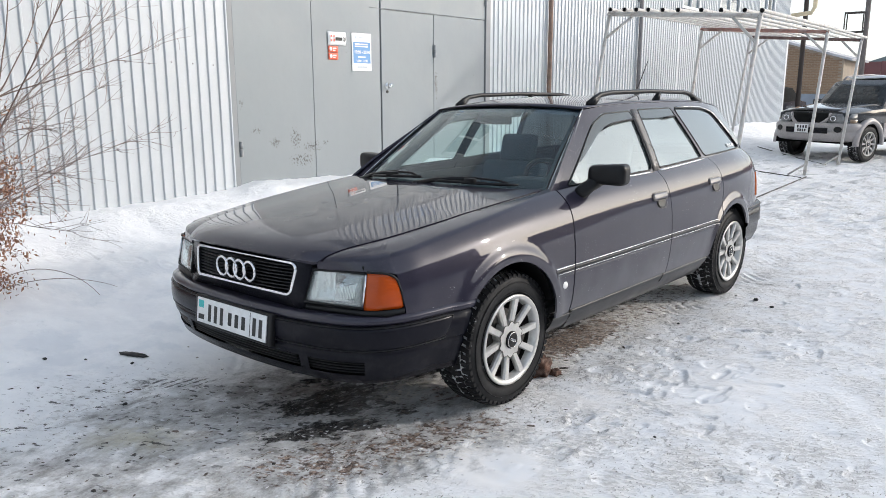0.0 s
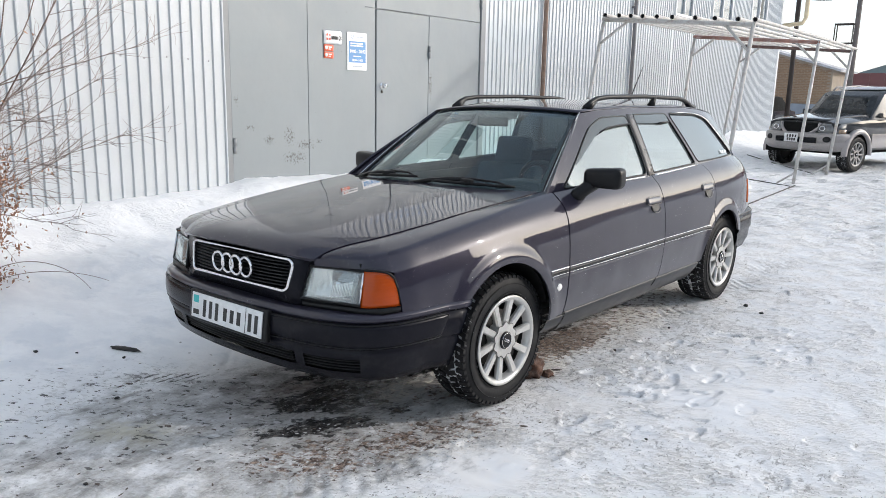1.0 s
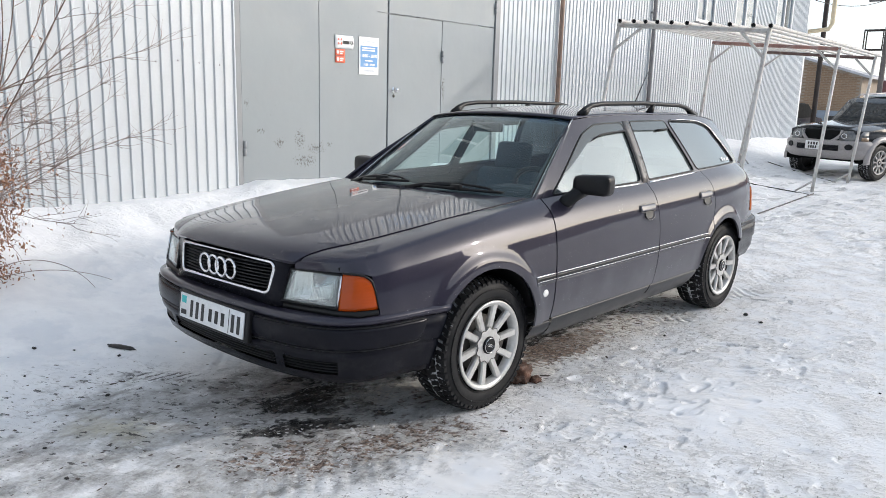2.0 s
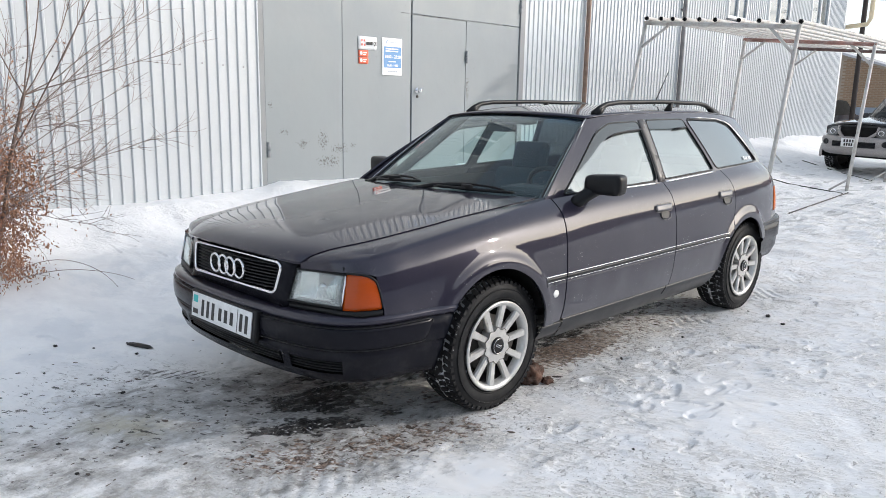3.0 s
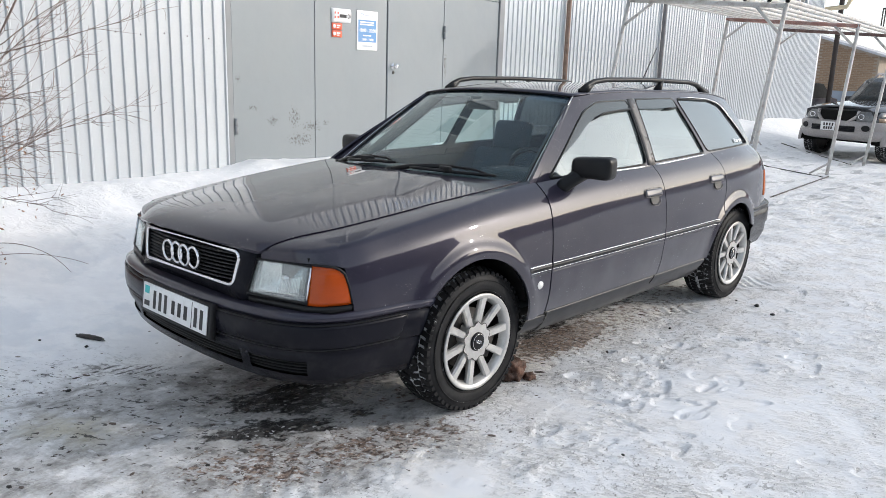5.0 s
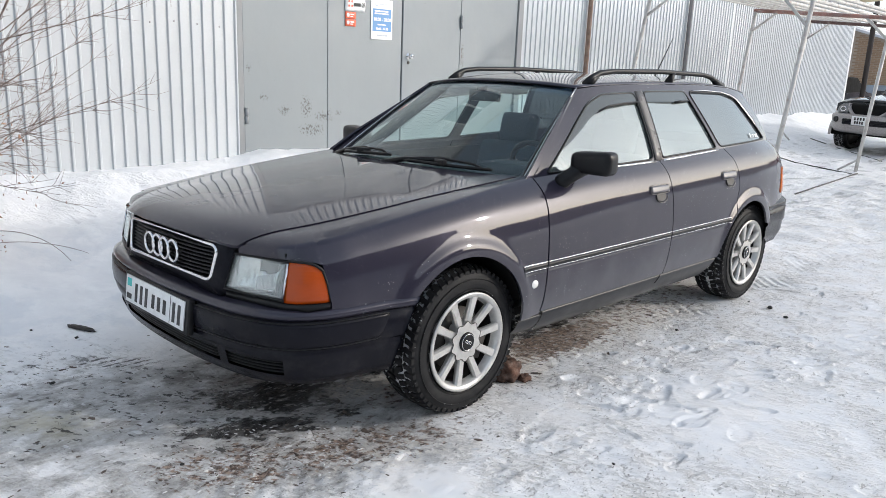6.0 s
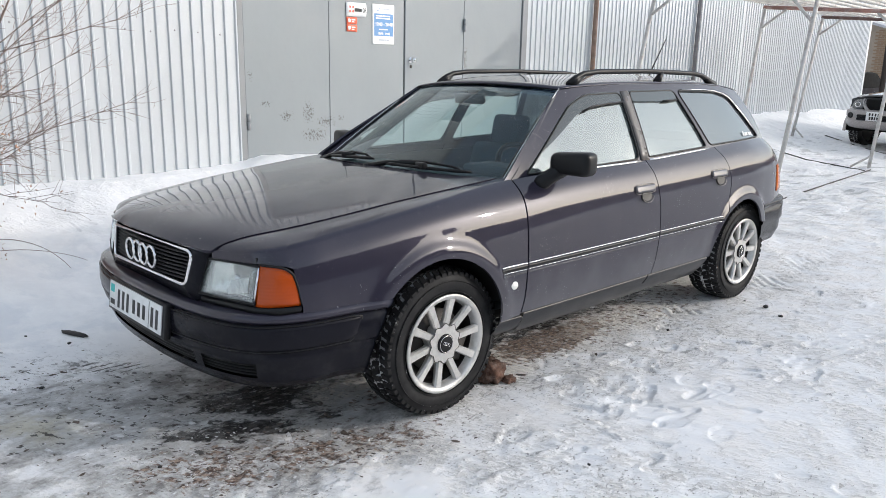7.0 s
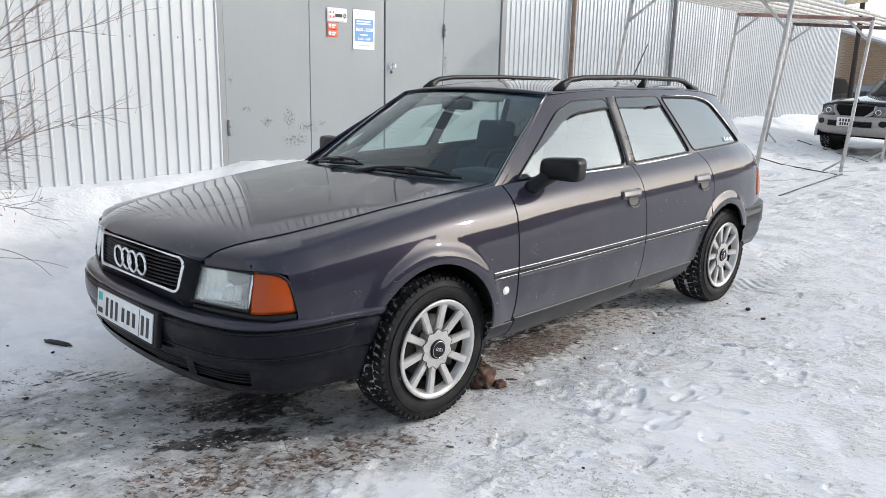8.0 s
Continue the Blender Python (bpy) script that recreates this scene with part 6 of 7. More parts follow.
for a in (20, 160, 270):
    tube(bm, [(0, 0, -0.01), (0.18 * math.cos(radians(a + 90)), 0.18 * math.sin(radians(a + 90)), 0)], 0.014, 6)
part("steering_wheel", bm, BLACK, car, m=wheel_m)


def seat(u, v, back_h=0.50):
    s = part("front_seat", outward(boxed(u - 0.05, u + 0.48, -v - 0.25, -v + 0.25, 0.40, 0.58, 0.06, seg=3)), SEATCLOTH, car, "dark cloth front seat with headrest")
    part("backrest", outward(boxed(-0.06, 0.07, -0.25, 0.25, 0.0, back_h, 0.06, seg=4)), SEATCLOTH, s, m=Matrix.Translation((u + 0.44, -v, 0.50)) @ Matrix.Rotation(radians(17), 4, "Y"))
    part("headrest", outward(boxed(-0.045, 0.045, -0.14, 0.14, 0.0, 0.20, 0.045, seg=3)), SEATCLOTH, s, m=Matrix.Translation((u + 0.60, -v, 0.965)) @ Matrix.Rotation(radians(12), 4, "Y"))


seat(0.98, 0.36)
seat(0.98, -0.36)
rear_seat = part("rear_seat", outward(boxed(1.95, 2.35, -0.6, 0.6, 0.42, 0.60, 0.06, seg=3)), SEATCLOTH, car, "dark cloth rear bench")
part("backrest", outward(boxed(-0.06, 0.08, -0.6, 0.6, 0.0, 0.5, 0.05, seg=3)), SEATCLOTH, rear_seat, m=Matrix.Translation((2.32, 0, 0.52)) @ Matrix.Rotation(radians(20), 4, "Y"))
part("cabin_floor", boxed(0.4, 3.1, -0.68, 0.68, 0.345, 0.40), DASHMAT, car, smooth=False)
for side in (1, -1):
    part("door_card", boxed(0.5, 2.2, -0.72 * side - 0.01, -0.72 * side + 0.01, 0.40, 0.93, 0.004), DASHMAT, car)
part("firewall", boxed(0.30, 0.36, -0.7, 0.7, 0.25, 0.92), WELL, car, smooth=False)
part("rear_mirror", outward(boxed(0.86, 0.885, -0.11, 0.11, 1.255, 1.31, 0.012)), BLACK, car, "inside mirror")
part("load_cover", boxed(2.45, 3.15, -0.62, 0.62, 0.92, 0.94, 0.005), DASHMAT, car)

# the body sags a little on the springs of its right side
SAG = 0.021
lean_over = Matrix(((1, 0, 0, 0), (0, 1, 0, 0), (0, -SAG, 1, -0.85 * SAG), (0, 0, 0, 1)))
for ob in car.children_recursive:
    m, up = Matrix.Identity(4), ob
    while up is not car:
        m, up = up.matrix_basis @ m, up.parent
    ob.data.transform(m.inverted() @ lean_over @ m)


# ---- wheels ----
def ring_solid(bm, pts2, y0, y1):
    a = [bm.verts.new((x, y0, z)) for x, z in pts2]
    b = [bm.verts.new((x, y1, z)) for x, z in pts2]
    n = len(pts2)
    bm.faces.new(a)
    bm.faces.new(b[::-1])
    for i in range(n):
        bm.faces.new([a[i], b[i], b[(i + 1) % n], a[(i + 1) % n]])


TYRE = [(0.200, -0.080), (0.212, -0.094), (0.235, -0.104), (0.262, -0.105), (0.285, -0.100), (0.299, -0.091), (0.306, -0.080), (0.3095, -0.05), (0.310, 0.0), (0.3095, 0.05), (0.306, 0.080), (0.299, 0.091), (0.285, 0.100), (0.262, 0.105), (0.235, 0.104), (0.212, 0.094), (0.200, 0.080)]
TYRE = [(r, y + 0.020) for r, y in TYRE]


# near-black colour gives the rim's inside the shade behind the spokes
BARREL = plain("shade_dark_metal", (0.045, 0.042, 0.040), 0.55, 0.5, var=0.3, scale=12)


def make_wheel(parent, u, v, z, alloy, spin=0.0):
    """A wheel whose outer face looks to -Y in its own frame (the car's left)."""
    side = 1 if v > 0 else -1
    m = Matrix.Translation(P(u, v, z)) @ Matrix.Rotation(0 if side > 0 else math.pi, 4, "Z") @ Matrix.Rotation(radians(spin), 4, "Y")
    tyre = part("wheel", outward(lathe(bmesh.new(), TYRE, 72)), CARCASS, parent, "winter tyre on a ten-spoke silver alloy rim", m=m)
    bm = bmesh.new()
    n = 56
    for k in range(n):
        for row, (y0, y1, r0, r1) in enumerate(((-0.078, -0.042, 0.296, 0.3165), (-0.030, 0.008, 0.305, 0.3175), (0.032, 0.070, 0.305, 0.3175), (0.082, 0.118, 0.296, 0.3165))):
            a = 2 * math.pi * (k + 0.5 * (row % 2)) / n
            w = 0.0105
            rot = Matrix.Rotation(a, 4, "Y")
            top_in = 0.308 if row in (0, 3) else r1
            q = []
            for sy, rr in ((y0, r1 - (0.012 if row == 0 else 0)), (y1, r1 - (0.012 if row == 3 else 0))):
                for sx in (-w, w):
                    q.append(bm.verts.new(rot @ Vector((sx + 0.006 * (1 if row % 2 else -1) * (1 if sy == y0 else -1), sy, rr))))
            lo = [bm.verts.new(Vector(p.co) - (rot @ Vector((0, 0, 0.016)))) for p in q]
            for f in ((q[0], q[1], q[3], q[2]), (q[0], q[2], lo[2], lo[0]), (q[1], lo[1], lo[3], q[3]), (q[0], lo[0], lo[1], q[1]), (q[2], q[3], lo[3], lo[2])):
                bm.faces.new(f)
    tagged(part("tread", outward(bm), RUBBER, tyre, smooth=False), kind="stuff")
    bm = bmesh.new()
    for r, y in ((0.2235, -0.0835), (0.268, -0.0862)):
        tube(bm, [(r * math.cos(a), y, r * math.sin(a)) for a in np.linspace(0, 2 * math.pi, 73)], 0.0022, 5, False)
    part("sidewall_ring", bm, RUBBER, tyre)
    rim = part("rim", outward(lathe(bmesh.new(), [(0.180, -0.050), (0.1835, -0.058), (0.188, -0.078), (0.194, -0.086), (0.206, -0.0905), (0.2125, -0.089), (0.2135, -0.083), (0.205, -0.078)], 72)), alloy, tyre, "worn silver ten-spoke alloy rim")
    part("barrel", lathe(bmesh.new(), [(0.02, 0.085), (0.186, 0.08), (0.192, 0.02), (0.181, -0.050)], 48), BARREL, rim, "inner barrel, darkened for the shade behind the spokes")
    for k in range(10):
        a = 2 * math.pi * k / 10 + 0.08
        bm = bmesh.new()
        sec = []
        for r, w, y, d in ((0.060, 0.0175, -0.070, 0.03), (0.09, 0.0165, -0.074, 0.028), (0.13, 0.0165, -0.078, 0.026), (0.17, 0.018, -0.081, 0.024), (0.198, 0.0215, -0.083, 0.02)):
            sec.append([Vector((r, y, -w)) + Vector((0, 0.010, 0)), Vector((r, y, -w * 0.72)), Vector((r, y, w * 0.72)), Vector((r, y, w)) + Vector((0, 0.010, 0)), Vector((r, y + d, w * 0.9)), Vector((r, y + d, -w * 0.9))])
        vv = [[bm.verts.new(Matrix.Rotation(a, 4, "Y") @ p) for p in s] for s in sec]
        for s0, s1 in zip(vv, vv[1:]):
            for i in range(6):
                bm.faces.new([s0[i], s0[(i + 1) % 6], s1[(i + 1) % 6], s1[i]])
        bm.faces.new(vv[0])
        bm.faces.new(vv[-1][::-1])
        part("spoke", outward(bm), alloy, rim, smooth=False)
    bm = bmesh.new()
    pts = []
    for k in range(80):
        a = 2 * math.pi * k / 80
        r = 0.081 + 0.006 * math.cos(10 * (a - 0.08))
        pts.append((r * math.cos(a), r * math.sin(a)))
    ring_solid(bm, pts, -0.078, -0.03)
    hub = part("hub_cover", outward(bm), alloy, rim)
    sharp(hub)
    outline = [(x * 1.005, -0.0775, z * 1.005) for x, z in pts + pts[:1]]
    part("cover_gap", tube(bmesh.new(), outline, 0.0018, 5, False), DARKMETAL, rim)
    part("centre_cap", outward(lathe(bmesh.new(), [(0.0, -0.0885), (0.026, -0.0885), (0.0385, -0.087), (0.0415, -0.083), (0.0415, -0.07)], 32)), BLACK, rim, "black centre cap with four small rings")
    part("cap_ring", tube(bmesh.new(), [(0.035 * math.cos(a), -0.0885, 0.035 * math.sin(a)) for a in np.linspace(0, 2 * math.pi, 33)], 0.0013, 6, False), CHROME, rim)
    for k in range(4):
        c = -0.0135 + 0.009 * k
        part("small_ring", tube(bmesh.new(), [(c + 0.0062 * math.cos(a), -0.0892, 0.0062 * math.sin(a)) for a in np.linspace(0, 2 * math.pi, 17)], 0.0011, 5, False), CHROME, rim)
    part("brake_disc", outward(lathe(bmesh.new(), [(0.03, -0.02), (0.135, -0.02), (0.135, 0.0), (0.03, 0.0)], 40)), DARKMETAL, tyre, "rusty brake disc")
    part("brake_caliper", outward(boxed(0.07, 0.155, -0.045, 0.03, -0.06, 0.06, 0.012)), DARKMETAL, tyre)
    return tyre


for uc, vw in zip(WHEELS * 2, (0.722, 0.722, -0.722, -0.722)):
    make_wheel(car, uc, vw, 0.3165, ALLOY, 24 + 32 * max(0, uc))


# ---- off-road car parked behind the canopy ----
SUVDARK = car_paint("dark_green_grey_paint", (0.020, 0.023, 0.028), 0.2)
SUVSILVER = car_paint("silver_cladding_paint", (0.32, 0.298, 0.292), 0.3)
SUVLAMP = plain("dull_lamp_glass", (0.15, 0.155, 0.16), 0.12, 0.3, var=0.35, scale=14, relief=0.1, coat=0.8)
SUVAMBER = plain("pale_amber_glass", (0.34, 0.24, 0.16), 0.15, var=0.2, scale=14, relief=0.0, coat=0.8)
SNOW = plain("loose_snow", (0.82, 0.835, 0.86), 0.7, var=0.05, scale=9, relief=0.5)
DULLALLOY = plain("dull_grey_alloy", (0.30, 0.295, 0.29), 0.5, 0.5, var=0.2, scale=12, dirt=0.5, dirt_col=(0.14, 0.13, 0.12))
SUV_TURN, SUV_AT = 70.0, (-3.22, 17.1)
suv = empty("off_road_car", pose(SUV_AT[0] - 0.05, SUV_AT[1] - 0.03, ground_at(*SUV_AT) - 0.015, 0, 0, SUV_TURN) @ Matrix.Scale(0.955, 4), "dark off-road car with silver bumper and cladding, parked on snow", "car")


def hull(bm, sections):
    """Skins half outlines (v, z), bottom to top, mirrored, along u."""
    rings = []
    for u, pts in sections:
        full = [(v, z) for v, z in pts] + [(-v, z) for v, z in pts[::-1]]
        rings.append([bm.verts.new(P(u, v, z)) for v, z in full])
    for a, b in zip(rings, rings[1:]):
        for k in range(len(a)):
            l = (k + 1) % len(a)
            bm.faces.new([a[k], a[l], b[l], b[k]])
    bm.faces.new(rings[0][::-1])
    bm.faces.new(rings[-1])
    return outward(bm)


def lower(w, z0, z1):
    return [(w * 0.9, z0), (w, z0 + 0.06), (w + 0.01, (z0 + z1) / 2), (w, z1)]


body = [(-0.66, [(0.55, 0.80), (0.72, 0.82), (0.72, 0.96), (0.60, 1.0)]), (-0.45, [(0.80, 0.76), (0.855, 0.84), (0.83, 0.98), (0.66, 1.045)]), (0.0, [(0.845, 0.74), (0.872, 0.88), (0.845, 1.02), (0.68, 1.085)]), (0.55, [(0.85, 0.74), (0.872, 0.9), (0.85, 1.05), (0.70, 1.12)]), (1.6, [(0.855, 0.74), (0.875, 0.9), (0.855, 1.06), (0.74, 1.10)]), (3.3, [(0.85, 0.74), (0.87, 0.9), (0.85, 1.07), (0.74, 1.11)]), (3.72, [(0.80, 0.76), (0.82, 0.9), (0.80, 1.06), (0.70, 1.10)])]
sharp(part("body", hull(bmesh.new(), body), SUVDARK, suv), 50)
for u0, u1 in ((0.44, 2.28), (3.17, 3.74)):
    sharp(part("side_cladding", hull(bmesh.new(), [(lerp(u0, u1, t), lower(0.876 - 0.03 * max(0, t - 0.8), 0.42, 0.755)) for t in (0, 0.5, 1)]), SUVSILVER, suv), 40)
cabin = [(0.62, [(0.76, 1.09), (0.76, 1.10), (0.72, 1.11), (0.60, 1.12)]), (1.10, [(0.79, 1.09), (0.76, 1.30), (0.66, 1.565), (0.55, 1.61)]), (2.2, [(0.80, 1.09), (0.77, 1.32), (0.67, 1.64), (0.55, 1.69)]), (3.4, [(0.79, 1.09), (0.76, 1.32), (0.66, 1.62), (0.54, 1.67)]), (3.68, [(0.76, 1.09), (0.73, 1.30), (0.63, 1.50), (0.52, 1.54)])]
sharp(part("cabin", hull(bmesh.new(), cabin), SUVDARK, suv), 40)
SUVGLASS = plain("dark_car_glass", (0.014, 0.018, 0.021), 0.05, var=0.2, relief=0, coat=0.2, spec=0.35, dirt=0.15, dirt_col=(0.16, 0.18, 0.2))
# pale base colour stands in for the sky mirrored in the side windows
SUVSIDE = plain("sky_pale_car_glass", (0.42, 0.44, 0.46), 0.08, var=0.25, scale=7, relief=0, coat=0.6, spec=0.5)
rows = [[P(lerp(0.66, 1.08, t) - 0.018, w * lerp(0.68, 0.57, t), lerp(1.125, 1.585, t) + 0.012) for w in np.linspace(-1, 1, 9)] for t in np.linspace(0, 1, 5)]
part("windscreen", sheet(bmesh.new(), rows[::-1], 0.004), SUVGLASS, suv)
for side in (1, -1):
    for u0, u1 in ((1.22, 1.95), (2.02, 2.75), (2.82, 3.45)):
        rows = [[P(lerp(u0 + (0.0 if u0 > 1.3 else 0.10 * t), u1, s), side * (lerp(0.784, 0.685, t) + 0.006), lerp(1.13, 1.55, t)) for s in np.linspace(0, 1, 3)] for t in np.linspace(0, 1, 4)]
        part("side_window", sheet(bmesh.new(), rows[:: side], 0.003), SUVSIDE, suv, "side window coloured pale for mirrored sky")
    mi = part("door_mirror", outward(boxed(-0.05, 0.06, -0.11, 0.11, -0.08, 0.08, 0.03)), SUVDARK, suv, m=Matrix.Translation(P(1.02, side * 0.96, 1.14)))
    rows = [[P(u, side * v, z) for u, v in ((-0.752 + d, 0.40 + k), (-0.715 + d, 0.58), (-0.645 + d, 0.72), (-0.49, 0.842))] for z, d, k in ((0.765, 0.0, 0.05), (0.80, -0.006, 0.015), (0.88, 0.0, 0.0), (0.965, 0.03, -0.01))]
    hl = part("headlamp", sheet(bmesh.new(), rows[:: side], 0.03), SUVLAMP, suv, "clear headlamp with amber corner")
    rows = [[P(u, side * v, z) for u, v in ((-0.60, 0.772), (-0.55, 0.815), (-0.488, 0.852))] for z in (0.78, 0.85)]
    part("amber_corner", sheet(bmesh.new(), rows[:: side], 0.004), SUVAMBER, hl)
    part("lamp_ring", tube(bmesh.new(), [P(-0.762, side * 0.51, 0.865) + P(0.0, 0.055 * math.cos(a), 0.045 * math.sin(a)) for a in np.linspace(0, 2 * math.pi, 19)], 0.008, 5, False), CHROME, hl)
    # flared arches
    for uc in (-0.07, 2.725):
        prof = [(0.40, 0.0), (0.40, -0.05), (0.47, -0.055), (0.50, -0.02), (0.50, 0.03)]
        part("wheel_arch", lathe(bmesh.new(), prof, 24, 190, -5), SUVSILVER, suv, m=Matrix.Translation(P(uc, side * 0.872, 0.37)) @ Matrix.Rotation(0 if side > 0 else math.pi, 4, "Z"))
        part("wheel_well", lathe(bmesh.new(), [(0.0, 0.25), (0.42, 0.25), (0.42, -0.02)], 24, 190, -5), WELL, suv, m=Matrix.Translation(P(uc, side * 0.872, 0.37)) @ Matrix.Rotation(0 if side > 0 else math.pi, 4, "Z"))
        w = make_wheel(suv, uc, side * 0.79, 0.36, DULLALLOY, 20 * uc)
        w.matrix_basis = w.matrix_basis @ Matrix.Diagonal((1.14, 1.15, 1.14, 1))
        tagged(w, "knobbly tyre on a silver alloy rim")
# front: bumper with lamps, grille in a bright V frame
SUV_PLAN = [(-0.40, -0.87), (-0.58, -0.82), (-0.72, -0.66), (-0.80, -0.35), (-0.82, 0.0), (-0.80, 0.35), (-0.72, 0.66), (-0.58, 0.82), (-0.40, 0.87)]
suv_path = norm_out(sweep_path(SUV_PLAN, 49))
sb = part("front_bumper", swept(suv_path, [(-0.10, 0.780), (-0.02, 0.775), (0.02, 0.755), (0.035, 0.72), (0.034, 0.66), (0.020, 0.615), (0.012, 0.60), (0.024, 0.585), (0.022, 0.50), (-0.03, 0.43), (-0.15, 0.40)]), SUVSILVER, suv, "silver bumper with round fog lamps")
for side in (1, -1):
    k = min(range(49), key=lambda i: (suv_path[i][0] - Vector((-0.70, side * 0.62, 0))).length)
    p, nrm = suv_path[k]
    ang = math.atan2(-nrm.y, nrm.x)
    fm = Matrix.Translation(P(p.x + nrm.x * 0.03, p.y + nrm.y * 0.03, 0.655)) @ Matrix.Rotation(ang + math.pi / 2, 4, "Z") @ Matrix.Diagonal((0.80, 1, 0.62, 1))
    part("fog_lamp", outward(lathe(bmesh.new(), [(0, -0.012), (0.06, -0.012), (0.085, -0.018), (0.095, 0.0)], 20)), BLACK, sb, "dark fog lamp", m=fm)
ids = [k for k, (p, n) in enumerate(suv_path) if abs(p.y) < 0.45]
part("air_intake", swept(suv_path, [(0.030, 0.685), (0.040, 0.68), (0.038, 0.575), (0.026, 0.57)], ids[0], ids[-1] + 1), BLACK, sb)
for z in (0.655, 0.628, 0.60):
    part("intake_bar", swept(suv_path, [(0.040, z + 0.008), (0.047, z + 0.006), (0.047, z - 0.006), (0.040, z - 0.008)], ids[0], ids[-1] + 1), PLASTIC, sb)
g = part("grille", sheet(bmesh.new(), [[P(-0.775 + 0.03 * (z - 0.79) / 0.165 + 0.05 * (v / 0.4) ** 2, v, z) for v in np.linspace(-lerp(0.20, 0.40, min(1.0, (z - 0.715) / 0.16)), lerp(0.20, 0.40, min(1.0, (z - 0.715) / 0.16)), 9)] for z in (0.715, 0.76, 0.82, 0.875, 0.965)], 0.02), WELL, suv, "dark grille in a bright frame")
fr = [P(-0.79 + 0.05 * (v / 0.4) ** 2 + 0.04 * (z - 0.79) / 0.165, v, z) for v, z in [(-0.42, 0.97), (-0.405, 0.87), (-0.33, 0.80), (-0.20, 0.71), (0.20, 0.71), (0.33, 0.80), (0.405, 0.87), (0.42, 0.97)]]
part("bright_frame", tube(bmesh.new(), fr, 0.034, 8), SUVSILVER, g)
rows = [[P(lerp(-0.72, 0.60, t) + 0.06 * (w * w) * (1 - t), w * lerp(0.52, 0.68, t), lerp(0.985, 1.115, t ** 0.8) + 0.022 * (1 - w * w) + 0.012) for w in np.linspace(-1, 1, 11)] for t in np.linspace(0, 1, 9)]
part("bonnet", sheet(bmesh.new(), rows[::-1], 0.02), SUVDARK, suv)
pl = part("number_plate", boxed(-0.004, 0.004, -0.15, 0.15, -0.085, 0.085, 0.003), WHITEPLATE, suv, "white number plate", m=Matrix.Translation(P(-0.87, -0.08, 0.66)))
for y0, z0, w in ((-0.12, 0.005, 0.24), (-0.10, -0.065, 0.2)):
    for k in range(4):
        part("character_bar", boxed(-0.0052, -0.0044, y0 + k * w / 4, y0 + k * w / 4 + 0.035, z0, z0 + 0.055), INK, pl, smooth=False)
for side in (1, -1):
    part("roof_rail", tube(bmesh.new(), [P(1.3, side * 0.58, 1.63), P(1.4, side * 0.58, 1.70), P(2.3, side * 0.58, 1.745), P(3.2, side * 0.58, 1.72), P(3.3, side * 0.58, 1.66)], 0.02, 8), SUVSILVER, suv)
part("underbody", boxed(-0.5, 3.6, -0.7, 0.7, 0.36, 0.75), WELL, suv, smooth=False)
part("snow_patch_on_roof", hull(bmesh.new(), [(1.30, [(0.42, 1.655), (0.46, 1.66), (0.44, 1.685), (0.30, 1.70)]), (2.2, [(0.50, 1.675), (0.52, 1.68), (0.50, 1.72), (0.30, 1.735)]), (3.1, [(0.46, 1.66), (0.48, 1.665), (0.45, 1.70), (0.30, 1.715)])]), SNOW, suv, "thin snow lying on the roof")

# ---- dark car behind the hall corner, snow on its bonnet ----
far_car = empty("far_car", pose(-8.45, 28.2, ground_at(-8.45, 28.2), 0, 0, 80), "dark car with snow on its bonnet behind the hall", "car")
sharp(part("body", hull(bmesh.new(), [(-0.8, [(0.6, 0.3), (0.75, 0.45), (0.72, 0.66), (0.5, 0.70)]), (0.0, [(0.78, 0.3), (0.85, 0.5), (0.82, 0.84), (0.5, 0.88)]), (2.6, [(0.78, 0.3), (0.85, 0.5), (0.82, 0.9), (0.5, 0.92)]), (3.5, [(0.7, 0.35), (0.8, 0.5), (0.75, 0.85), (0.5, 0.9)])]), SUVDARK, far_car), 40)
sharp(part("cabin", hull(bmesh.new(), [(0.5, [(0.72, 0.86), (0.7, 0.88), (0.6, 0.89), (0.4, 0.9)]), (1.2, [(0.74, 0.86), (0.68, 1.1), (0.6, 1.36), (0.4, 1.4)]), (2.6, [(0.74, 0.86), (0.68, 1.1), (0.6, 1.36), (0.4, 1.4)]), (3.3, [(0.7, 0.86), (0.66, 0.9), (0.6, 0.92), (0.4, 0.93)])]), WELL, far_car), 40)
part("snow_on_bonnet", hull(bmesh.new(), [(-0.6, [(0.5, 0.70), (0.55, 0.71), (0.5, 0.74), (0.3, 0.76)]), (0.35, [(0.6, 0.885), (0.65, 0.89), (0.6, 0.93), (0.3, 0.95)])]), SNOW, far_car)
for uc in (0.0, 2.6):
    for v in (0.76, -0.76):
        part("tyre", outward(lathe(bmesh.new(), [(0.0, -0.09), (0.28, -0.09), (0.31, -0.06), (0.31, 0.06), (0.28, 0.09), (0.0, 0.09)], 24)), RUBBER, far_car, m=Matrix.Translation(P(uc, v, 0.31)))


# ---- shrub by the wall ----
BARK = plain("grey_brown_bark", (0.17, 0.125, 0.105), 0.85, var=0.25, scale=20, relief=0.4)
TWIG = plain("thin_grey_twigs", (0.27, 0.215, 0.195), 0.85, var=0.2, scale=20)
DRYLEAF = Nodes("dry_red_brown_leaves")
_isl = DRYLEAF.add("ShaderNodeNewGeometry")
DRYLEAF = DRYLEAF.surface(DRYLEAF.mix(_isl.outputs["Random Per Island"], (0.24, 0.115, 0.070), (0.46, 0.26, 0.165)), 0.8)
rnd = random.Random(11)
SHRUB = Vector((-5.05, 1.95, ground_at(-5.05, 1.95) - 0.05))
